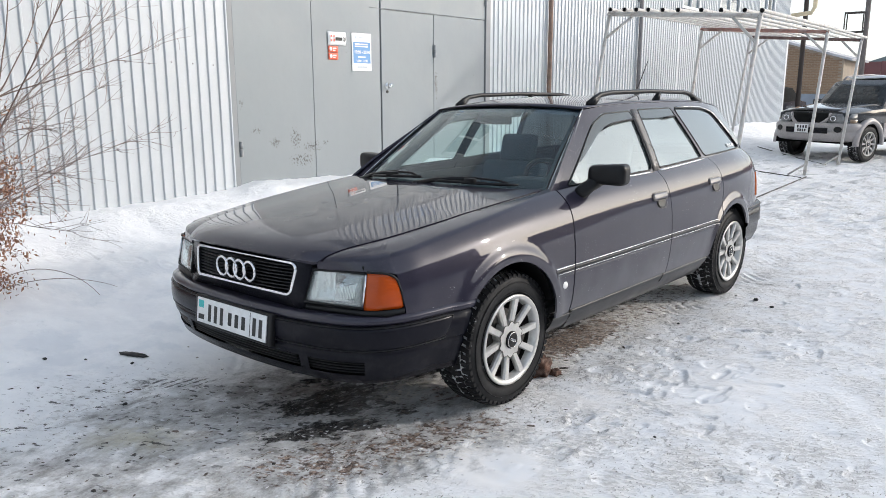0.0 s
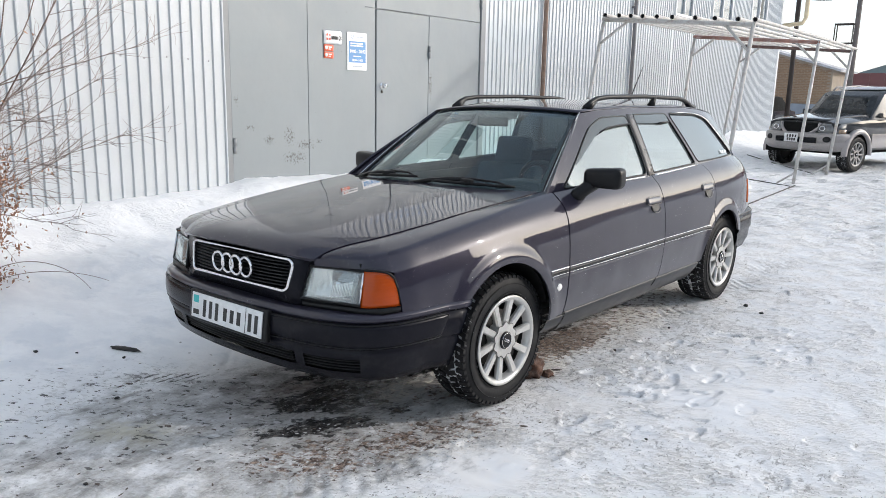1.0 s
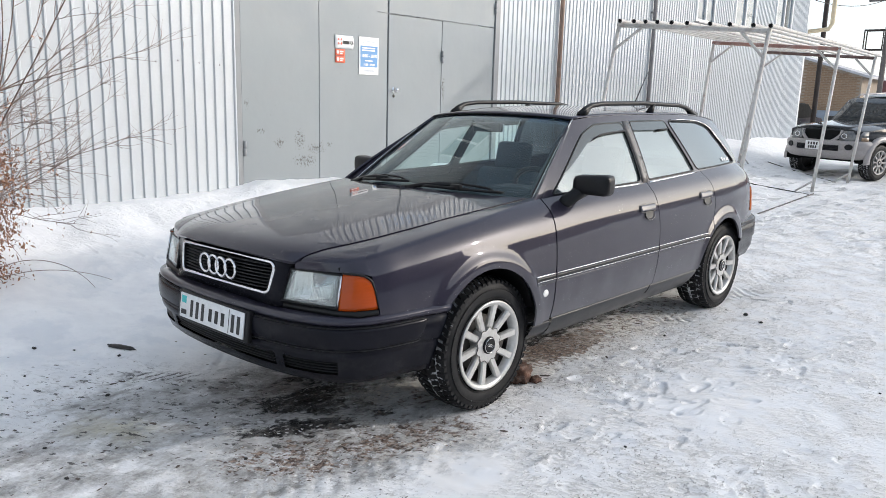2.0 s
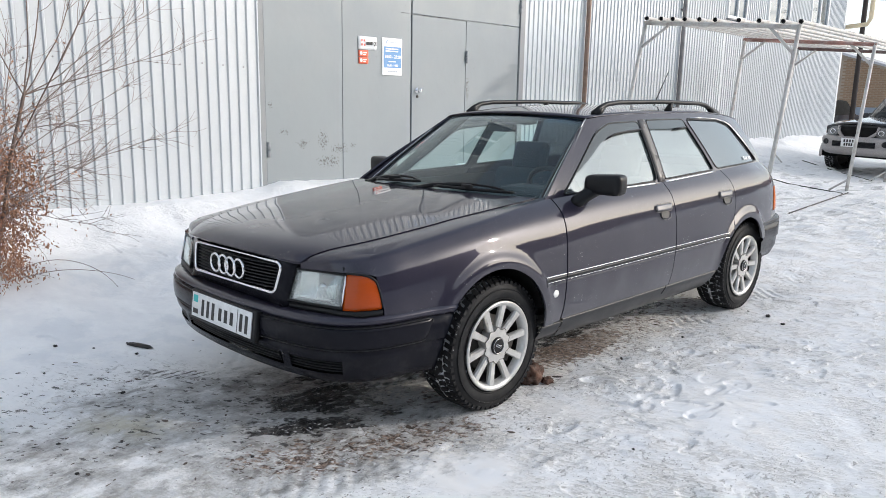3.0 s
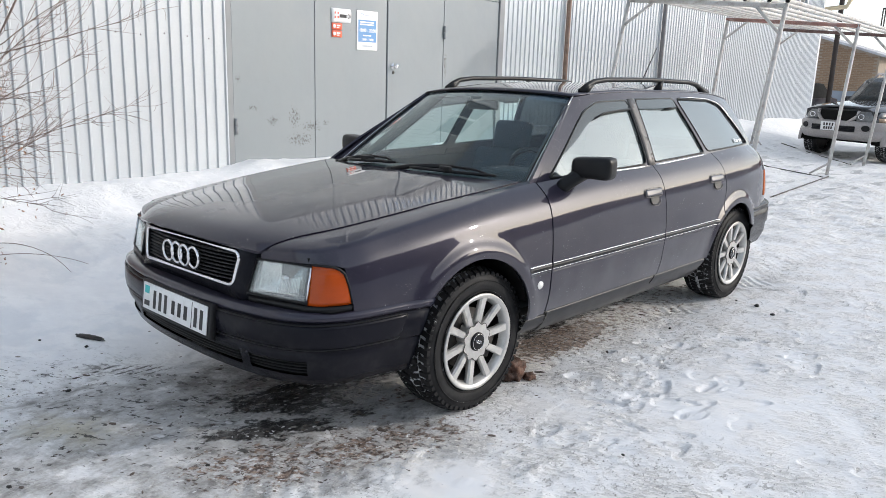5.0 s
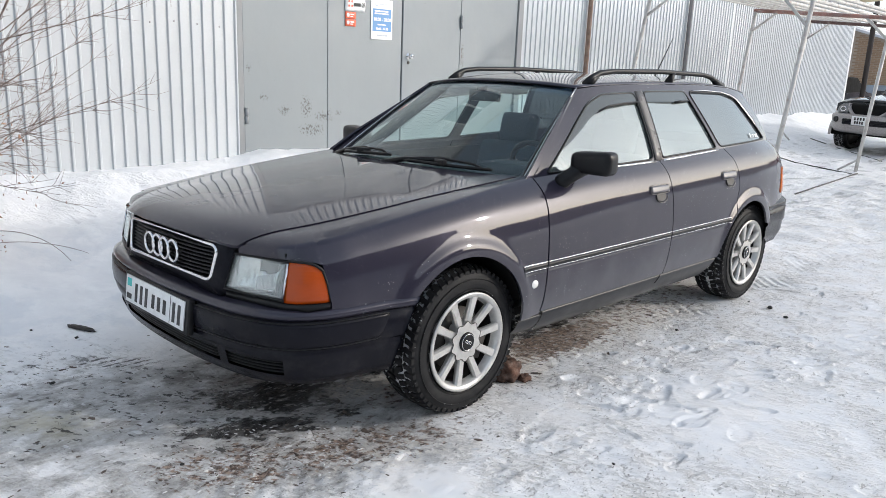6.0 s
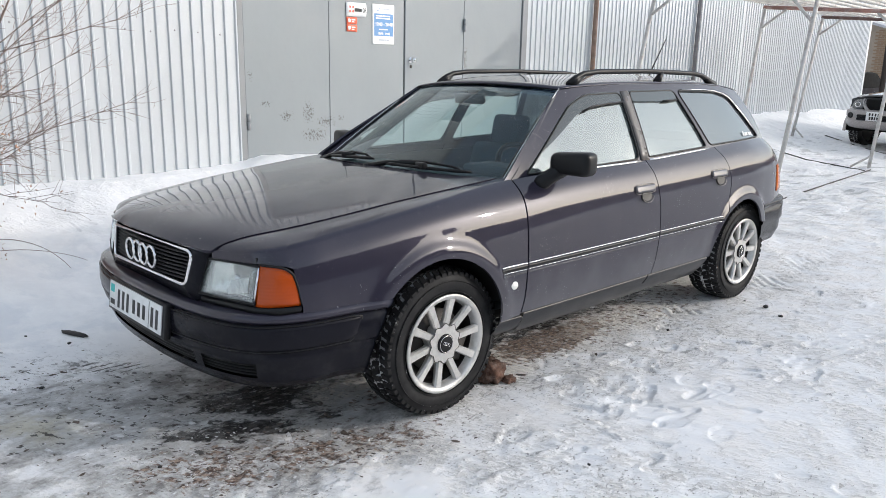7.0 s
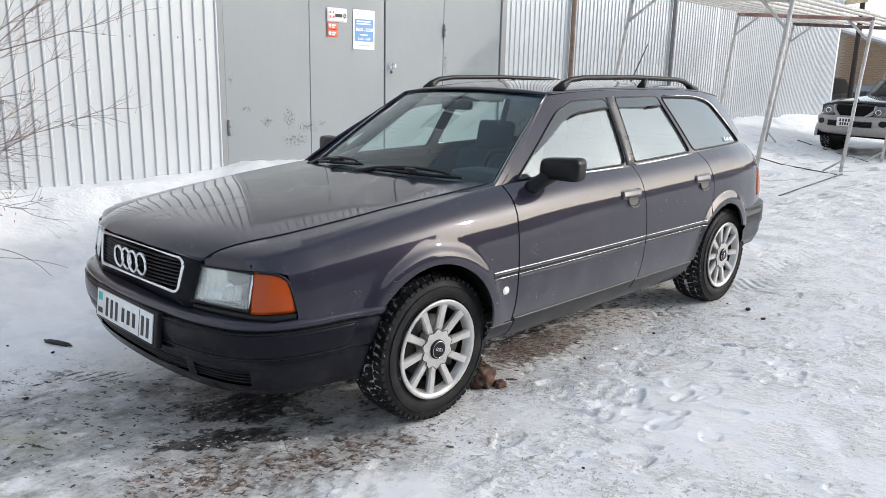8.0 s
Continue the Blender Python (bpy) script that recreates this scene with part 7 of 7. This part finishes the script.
shrub = empty("shrub", pose(*SHRUB), "leafless shrub with dry red-brown leaves in the snow", "shrub")
twig_bm, leaf_bm = bmesh.new(), bmesh.new()
leaf_spots = []


def grow(bm_, start, way, length, r0, r1, n, droop=0.0, wander=0.12):
    pts, p, d = [start.copy()], start.copy(), way.normalized()
    for k in range(n):
        d = (d + Vector((rnd.gauss(0, wander), rnd.gauss(0, wander), rnd.gauss(0, wander) - droop))).normalized()
        p = p + d * (length / n)
        pts.append(p.copy())
    tube(bm_, pts, [lerp(r0, r1, k / n) for k in range(n + 1)], 5 if r0 > 0.006 else 3, False)
    return pts


def twigs_on(pts, count, size, lean, droop=0.02):
    for k in range(count):
        i = rnd.randrange(len(pts) // 3, len(pts) - 1)
        base = pts[i].lerp(pts[i + 1], rnd.random())
        d = (pts[i + 1] - pts[i]).normalized()
        side = Vector((rnd.gauss(0, 1), rnd.gauss(0, 1), rnd.gauss(0.1, 0.8))).normalized()
        tw = grow(twig_bm, base, d * 0.9 + side * 0.75 + lean, size * rnd.uniform(0.4, 1.1), 0.0024, 0.0009, 6, droop, 0.11)
        for _ in range(2):
            j = rnd.randrange(1, 5)
            grow(twig_bm, tw[j], (tw[j + 1] - tw[j]).normalized() + Vector((rnd.gauss(0, 0.6), rnd.gauss(0, 0.6), rnd.gauss(0, 0.6))), size * rnd.uniform(0.15, 0.45), 0.0017, 0.0008, 3, droop)
        yield tw


for k in range(7):
    b = Vector((rnd.uniform(-0.18, 0.18), rnd.uniform(-0.22, 0.16), 0.0))
    way = Vector((rnd.gauss(0.05, 0.16), rnd.gauss(-0.16, 0.20), 1.0))
    stem_bm = bmesh.new()
    pts = grow(stem_bm, b, way, rnd.uniform(1.5, 2.9), 0.007, 0.003, 12, 0.0, 0.08)
    part("stem", stem_bm, BARK, shrub)
    for tw in twigs_on(pts, 17, 0.55, Vector((0.05, 0.15, 0.15)), 0.01):
        if tw[0].z < 1.5:
            leaf_spots += tw[1:]
# the forked limb that reaches along the wall
limb_bm = bmesh.new()
limb = grow(limb_bm, Vector((0.05, 0.05, 0.05)), Vector((0.02, 0.30, 1.15)), 1.18, 0.014, 0.011, 8, 0.0, 0.05)
fork = limb[-1]
part("limb", limb_bm, BARK, shrub)
for way, length in (((0.05, 0.30, 1.0), 1.9), ((0.0, 0.75, 0.85), 1.5), ((0.1, 1.0, 0.62), 1.35), ((0.1, 0.1, 1.0), 1.8), ((0.05, 1.0, 0.40), 1.5), ((-0.1, -0.3, 1.0), 1.6)):
    branch_bm = bmesh.new()
    pts = grow(branch_bm, fork, Vector(way), length * 0.82, 0.0052, 0.0016, 12, -0.006, 0.05)
    part("branch", branch_bm, BARK, shrub)
    for tw in twigs_on(pts, 9, 0.5, Vector((0.0, 0.25, 0.25)), -0.01):
        pass
# long shoots that rise along the wall from lower down
for z, rise, length in ((0.95, 0.75, 1.25), (0.85, 0.55, 1.3), (0.72, 0.62, 1.25), (0.66, 0.42, 1.45), (0.55, 0.50, 1.3), (0.48, 0.30, 1.1), (0.40, 0.62, 0.9)):
    branch_bm = bmesh.new()
    pts = grow(branch_bm, Vector((rnd.uniform(-0.1, 0.2), rnd.uniform(-0.15, 0.15), z)), Vector((0.08, 1.0, rise)), length, 0.0045, 0.0013, 12, -0.012, 0.045)
    part("branch", branch_bm, BARK, shrub)
    for tw in twigs_on(pts, 9, 0.42, Vector((0.0, 0.3, 0.2)), -0.01):
        pass
for start, way, length, droop in (((0.25, 0.15, 0.10), (0.1, 1.0, 0.55), 0.80, 0.13), ((0.30, 0.15, 0.06), (0.1, 1.0, 0.20), 0.70, 0.05)):
    grow(twig_bm, Vector(start), Vector(way), length, 0.0035, 0.0016, 14, droop, 0.015)
for k in range(16):
    b = Vector((rnd.uniform(-0.1, 0.2), rnd.uniform(-0.1, 0.25), rnd.uniform(0.35, 0.95)))
    pts = grow(twig_bm, b, Vector((rnd.gauss(0.1, 0.3), rnd.uniform(0.3, 1.0), rnd.uniform(-0.1, 0.9))), rnd.uniform(0.4, 0.8), 0.004, 0.0015, 9, 0.05, 0.10)
    for tw in twigs_on(pts, 6, 0.35, Vector((0.0, 0.2, 0.0)), 0.02):
        if rnd.random() < 0.6:
            leaf_spots += tw[1:4]
for k in range(190):
    b = Vector((rnd.uniform(-0.25, 0.2), rnd.uniform(-0.35, 0.30), rnd.uniform(0.02, 1.15)))
    tw = grow(twig_bm, b, Vector((rnd.gauss(0, 0.5), rnd.gauss(0.2, 0.5), rnd.gauss(0.1, 0.4))), rnd.uniform(0.2, 0.45), 0.0025, 0.001, 6, 0.12, 0.15)
    leaf_spots += tw * 4
for k in range(16000):
    q = rnd.choice(leaf_spots) + Vector((rnd.gauss(0, 0.035), rnd.gauss(0, 0.035), rnd.gauss(0, 0.04)))
    if q.z > 0.85 and rnd.random() < 0.8 or q.y > 0.35 and rnd.random() < 0.8:
        continue
    m = Euler((rnd.uniform(0, 6.3), rnd.uniform(0, 6.3), rnd.uniform(0, 6.3))).to_matrix()
    s = rnd.uniform(0.007, 0.016)
    a, b, c, d, e = (leaf_bm.verts.new(q + m @ Vector(v) * s) for v in ((-1.2, 0, 0), (0, -0.5, 0.15), (1.2, 0, 0.3), (0, 0.5, 0.15), (0, 0, -0.15)))
    leaf_bm.faces.new((a, b, e))
    leaf_bm.faces.new((b, c, e))
    leaf_bm.faces.new((c, d, e))
    leaf_bm.faces.new((d, a, e))
tagged(part("twig_tangle", twig_bm, TWIG, shrub), kind="stuff")
tagged(part("dry_foliage", leaf_bm, DRYLEAF, shrub, smooth=False), kind="stuff")

# ---- things lying on the snow ----
DEBRIS = plain("dark_wet_debris", (0.03, 0.027, 0.026), 0.6, var=0.3)
MUDSNOW = plain("muddy_frozen_snow", (0.095, 0.048, 0.032), 0.85, var=0.5, scale=25, relief=0.9, grain=120, dirt=0.5, dirt_col=(0.30, 0.24, 0.21))


def lump(name, x, y, rx, ry, rz, material, label, category, turn=0.0, seed=0, rough=0.35, group="", sink=0.3):
    bm = bmesh.new()
    bmesh.ops.create_icosphere(bm, subdivisions=4, radius=1.0)
    for v in bm.verts:
        n = noise.fractal(v.co * 1.6 + Vector((seed * 7.1, 0, 0)), 1.0, 2.0, 4)
        n += 0.6 * noise.fractal(v.co * 5.5 + Vector((seed * 3.3, 1, 0)), 1.0, 2.0, 3)
        v.co = v.co * (1 + rough * n)
        v.co = Vector((v.co.x * rx, v.co.y * ry, v.co.z * rz))
    ob = part(name, bm, material, None, label, m=pose(x, y, ground_at(x, y) + rz * (1 - sink), 0, 0, turn))
    return tagged(ob, category=category, group=group)


lump("mud_clod", -1.79, 3.50, 0.060, 0.075, 0.062, MUDSNOW, "brown lump of frozen muddy snow behind the wheel", "clod", 20, 8, 0.30, sink=0.35)
lump("mud_crumb", -1.72, 3.55, 0.030, 0.035, 0.016, MUDSNOW, "small brown crumb of frozen mud", "clod", 20, 5, 0.4)
lump("rubber_scrap", -3.62, 2.285, 0.082, 0.020, 0.010, DEBRIS, "long dark scrap of rubber on the snow", "scrap", 22, 1, 0.3, sink=0.2)
for k, (x, y, s) in enumerate(((-3.887, 1.937, 0.022), (-3.78, 2.10, 0.012), (-3.1, 1.94, 0.02), (-3.52, 2.22, 0.018), (-3.55, 1.75, 0.012), (-2.45, 1.45, 0.016), (-2.75, 1.5, 0.014), (-1.3, 5.58, 0.035), (-1.45, 5.62, 0.02), (-1.0, 3.13, 0.012), (-1.16, 5.45, 0.025), (-2.1, 2.0, 0.014), (-1.53, 4.75, 0.018), (-0.3, 4.6, 0.012))):
    lump("dark_crumb", x, y, s * 0.55, s * 0.4, s * 0.3, DEBRIS, "small dark crumb lying on the snow", "crumb", 40 * k, k, 0.4, "dark crumbs", 0.2)

def scatter(name, label, material, count, spots, size, seed):
    """Many small broken bits lying on the ground, as one piece of stuff; spots: x, y, spread across, spread along, turn."""
    r = np.random.default_rng(seed)
    ico = [(0, 0, 1.0), (0.9, 0, 0.35), (0.28, 0.85, 0.3), (-0.72, 0.53, 0.4), (-0.72, -0.53, 0.3), (0.28, -0.85, 0.35), (0.6, 0.5, -0.5), (-0.3, 0.8, -0.5), (-0.85, -0.1, -0.5), (-0.2, -0.8, -0.5), (0.7, -0.45, -0.5)]
    tri = [(0, 1, 2), (0, 2, 3), (0, 3, 4), (0, 4, 5), (0, 5, 1), (1, 6, 2), (2, 7, 3), (3, 8, 4), (4, 9, 5), (5, 10, 1), (1, 10, 6), (2, 6, 7), (3, 7, 8), (4, 8, 9), (5, 9, 10)]
    verts, faces, places = [], [], []
    weight = np.array([s[5] for s in spots], float)
    for _ in range(count):
        sx, sy, wide, long, turn, _w = spots[r.choice(len(spots), p=weight / weight.sum())]
        a, b = r.normal(0, wide), r.normal(0, long)
        places.append((sx + a * math.cos(radians(turn)) - b * math.sin(radians(turn)), sy + a * math.sin(radians(turn)) + b * math.cos(radians(turn))))
    places = np.array(places)
    for (x, y), z in zip(places, ground_height(places[:, 0], places[:, 1])):
        s = size * math.exp(r.normal(0, 0.45))
        spin, flat, stretch = r.normal(0.9, 0.7), r.uniform(0.15, 0.4), r.uniform(0.3, 0.8)
        base = len(verts)
        for p in ico:
            q = np.array(p) * (1 + r.normal(0, 0.25))
            px, py = q[0] * s * 1.3, q[1] * s * stretch
            verts.append((x + px * math.cos(spin) - py * math.sin(spin), y + px * math.sin(spin) + py * math.cos(spin), z + q[2] * s * flat))
        faces += [tuple(base + i for i in f) for f in tri]
    bits_me = bpy.data.meshes.new(name)
    bits_me.from_pydata(verts, [], faces)
    bits_me.materials.append(material)
    return tagged(new(name, bits_me), label, "debris", kind="stuff")


CRUSTBITS = plain("broken_snow_crust", (0.62, 0.62, 0.63), 0.7, var=0.15, scale=30, relief=0.4)
DIRTBITS = plain("dirty_ice_bits", (0.10, 0.078, 0.066), 0.7, var=0.5, scale=40, relief=0.4)
scatter("snow_crumbs", "small broken bits of snow crust on the trodden ground", CRUSTBITS, 1300, [(-1.80, 2.50, 0.16, 0.40, -25, 3), (-1.75, 4.4, 0.20, 1.3, -3.5, 3), (-2.3, 2.3, 0.45, 0.30, 20, 1), (-1.2, 3.6, 0.5, 1.2, 0, 2), (-1.9, 2.0, 0.4, 0.2, 0, 2)], 0.0050, 31)
scatter("dirt_crumbs", "small dark bits of dirty ice on the trodden ground", DIRTBITS, 1000, [(-1.86, 2.55, 0.14, 0.40, -25, 3), (-1.86, 4.4, 0.16, 1.2, -3.5, 4), (-2.5, 2.4, 0.45, 0.35, 30, 3), (-2.95, 1.75, 0.40, 0.35, -20, 1.5)], 0.0052, 32)

# ---- unseen walls added behind the camera, dark in the car's reflections ----
unseen_wall = part("wall_yard", boxed(15.0, 15.3, -22.0, 75.0, -0.4, 2.3, 0.03), plain("weathered_render", (0.27, 0.25, 0.24), 0.9, var=0.3, scale=0.8, grain=30, relief=0.3, dirt=0.4, dirt_col=(0.07, 0.065, 0.06)), None, "added unseen dark wall, there for the car's reflections", smooth=False)
tagged(unseen_wall, category="wall", kind="structure")
tall_unseen_wall = part("wall_shed", boxed(15.4, 21.0, -22.0, 15.5, -0.4, 6.4, 0.03), plain("dark_weathered_render", (0.16, 0.15, 0.145), 0.9, var=0.3, scale=0.8, grain=30, relief=0.3), None, "added taller unseen wall that darkens the fender's reflection", smooth=False)
tagged(tall_unseen_wall, category="wall", kind="structure")

# ---- distance ----
BRICK = plain("tan_brick", (0.31, 0.205, 0.13), 0.85, var=0.15, scale=4, relief=0.3, rand=0.35)
MORTAR = plain("tan_mortar", (0.33, 0.27, 0.21), 0.9, var=0.15, scale=3)
SLATE = plain("grey_sheet_roof_with_snow", (0.46, 0.45, 0.46), 0.7, var=0.2, scale=0.8, dirt=0.6, dirt_col=(0.7, 0.71, 0.73))
POLEDARK = plain("dark_pole", (0.045, 0.036, 0.032), 0.8, var=0.3)
POLEGREY = plain("weathered_pole", (0.15, 0.13, 0.12), 0.85, var=0.25)
REDWALL = plain("dark_red_fence_sheet", (0.20, 0.085, 0.085), 0.6, var=0.12, scale=2)
GREENROOF = plain("dark_green_sheet_roof", (0.055, 0.085, 0.085), 0.6, var=0.15)

brick_house = empty("brick_house", pose(0, 0, 0), "tan brick house with a snowy grey sheet roof", "house")
slope = 0.30


def verge(x):
    return 3.62 - slope * (x + 10.2)


bm = bmesh.new()
vs = [(-17.5, 40.0), (-7.6, 40.0), (-7.6, 43.5), (-17.5, 43.5)]
loop_lo = [bm.verts.new((x, y, -0.5)) for x, y in vs]
loop_hi = [bm.verts.new((x, y, min(verge(x), verge(-25 - x)) - 0.12)) for x, y in vs]
mid_f, mid_b = bm.verts.new((-12.5, 40.0, verge(-12.5) - 0.12)), bm.verts.new((-12.5, 43.5, verge(-12.5) - 0.12))
bm.faces.new([loop_lo[0], loop_lo[1], loop_hi[1], mid_f, loop_hi[0]])
bm.faces.new([loop_lo[1], loop_lo[2], loop_hi[2], loop_hi[1]])
bm.faces.new([loop_lo[2], loop_lo[3], loop_hi[3], mid_b, loop_hi[2]])
bm.faces.new([loop_lo[3], loop_lo[0], loop_hi[0], loop_hi[3]])
hw = part("wall", bm, MORTAR, brick_house, smooth=False)
for s in (1, -1):
    e = -7.2 if s > 0 else -17.8
    rows = [[(lerp(-12.5, e, t), y, verge(-12.5) - slope * abs(lerp(0, e + 12.5, t))) for t in (0, 0.5, 1)] for y in (39.7, 43.8)]
    part("roof_slope", sheet(bmesh.new(), rows[:: s], 0.10), SLATE, brick_house, smooth=False)
part("plinth", boxed(-17.6, -7.55, 39.90, 39.985, -0.5, 1.14, 0.01), plain("blue_grey_plinth", (0.25, 0.28, 0.32), 0.85, var=0.15, scale=2), brick_house, smooth=False)
bmx = bmesh.new()
box(bmx, 0, 0.245, -0.012, 0.0, 0, 0.063)
brick_me = bpy.data.meshes.new("brick")
bmx.to_mesh(brick_me)
bmx.free()
brick_me.materials.append(BRICK)
count = 0
for r in range(34):
    z = 1.15 + r * 0.078
    for k in range(11):
        x = -10.15 + k * 0.262 + (0.13 if r % 2 else 0)
        if verge(x + 0.25) - 0.15 < z + 0.07 or x > -7.86:
            continue
        ob = new("brick", brick_me)
        ob.parent, ob.location = hw, (x, 39.999, z)
        count += 1

yard_pole = part("yard_pole", tube(bmesh.new(), [(-7.02, 30.0, -0.5), (-7.06, 30.0, 9.0)], [0.085, 0.075], 14), POLEDARK, None, "dark round pole beside the yard")
tagged(yard_pole, category="pole")
mast = empty("power_pole", pose(-6.85, 40.0, 0), "weathered power pole with a steel bracket", "pole")
part("pole", tube(bmesh.new(), [(0, 0, -0.5), (0.0, 0, 9.5)], [0.115, 0.10], 12), POLEGREY, mast)
bm = bmesh.new()
x0, x1, z0, z1 = -0.86, -0.1, 3.9, 4.75
for y in (-0.25, 0.25):
    for a, b in (((x0, y, z0), (x0, y, z1)), ((x1, y, z0), (x1, y, z1)), ((x0, y, z0), (x1, y, z0)), ((x0, y, z1), (x1, y, z1))):
        tube(bm, [a, b], 0.03, 6)
for x, z in ((x0, z0), (x0, z1), (x1, z0), (x1, z1)):
    tube(bm, [(x, -0.25, z), (x, 0.25, z)], 0.03, 6)
part("bracket", bm, POLEDARK, mast, "rectangular steel bracket")
part("cross_arm", boxed(-0.9, 0.9, -0.06, 0.06, 6.0, 6.12, 0.01), POLEGREY, mast)
for k, (b, sag) in enumerate(((Vector((14, -14, -1.0)), 0.8), (Vector((14.5, -12, -0.6)), 0.8), (Vector((-0.2, -15.6, -1.3)), 0.5), (Vector((30, 25, 0.5)), 1.2))):
    a = Vector((0.6 * (k % 2), 0, 6.15))
    part("wire", tube(bmesh.new(), [a.lerp(a + b, t) - Vector((0, 0, sag * 4 * t * (1 - t))) for t in np.linspace(0, 1, 12)], 0.013, 5), POLEDARK, mast)
red = empty("red_fence", pose(0, 0, 0), "dark red sheet metal fence along the yard", "fence")
for k in range(26):
    part("fence_sheet", boxed(-8.4 + 0.7 * k, -8.4 + 0.7 * k + 0.69, 46 - 0.02 * (k % 2), 46.05, -0.3, 2.72 + 0.02 * (k % 3)), REDWALL, red, smooth=False)
gh = empty("green_roof_house", pose(-8.4, 60, 0), "low house with a dark green sheet roof", "house")
part("wall", boxed(-1.2, 9, 0, 8, -0.4, 3.2), MORTAR, gh, smooth=False)
bm = bmesh.new()
vs = [bm.verts.new(p) for p in ((-1.6, -0.4, 3.1), (9.4, -0.4, 3.1), (9.4, 8.4, 3.1), (-1.6, 8.4, 3.1), (1.2, 4, 4.4), (6.6, 4, 4.4))]
for f in ((0, 1, 5, 4), (1, 2, 5), (2, 3, 4, 5), (3, 0, 4), (3, 2, 1, 0)):
    bm.faces.new([vs[i] for i in f])
part("roof", bm, GREENROOF, gh, smooth=False)
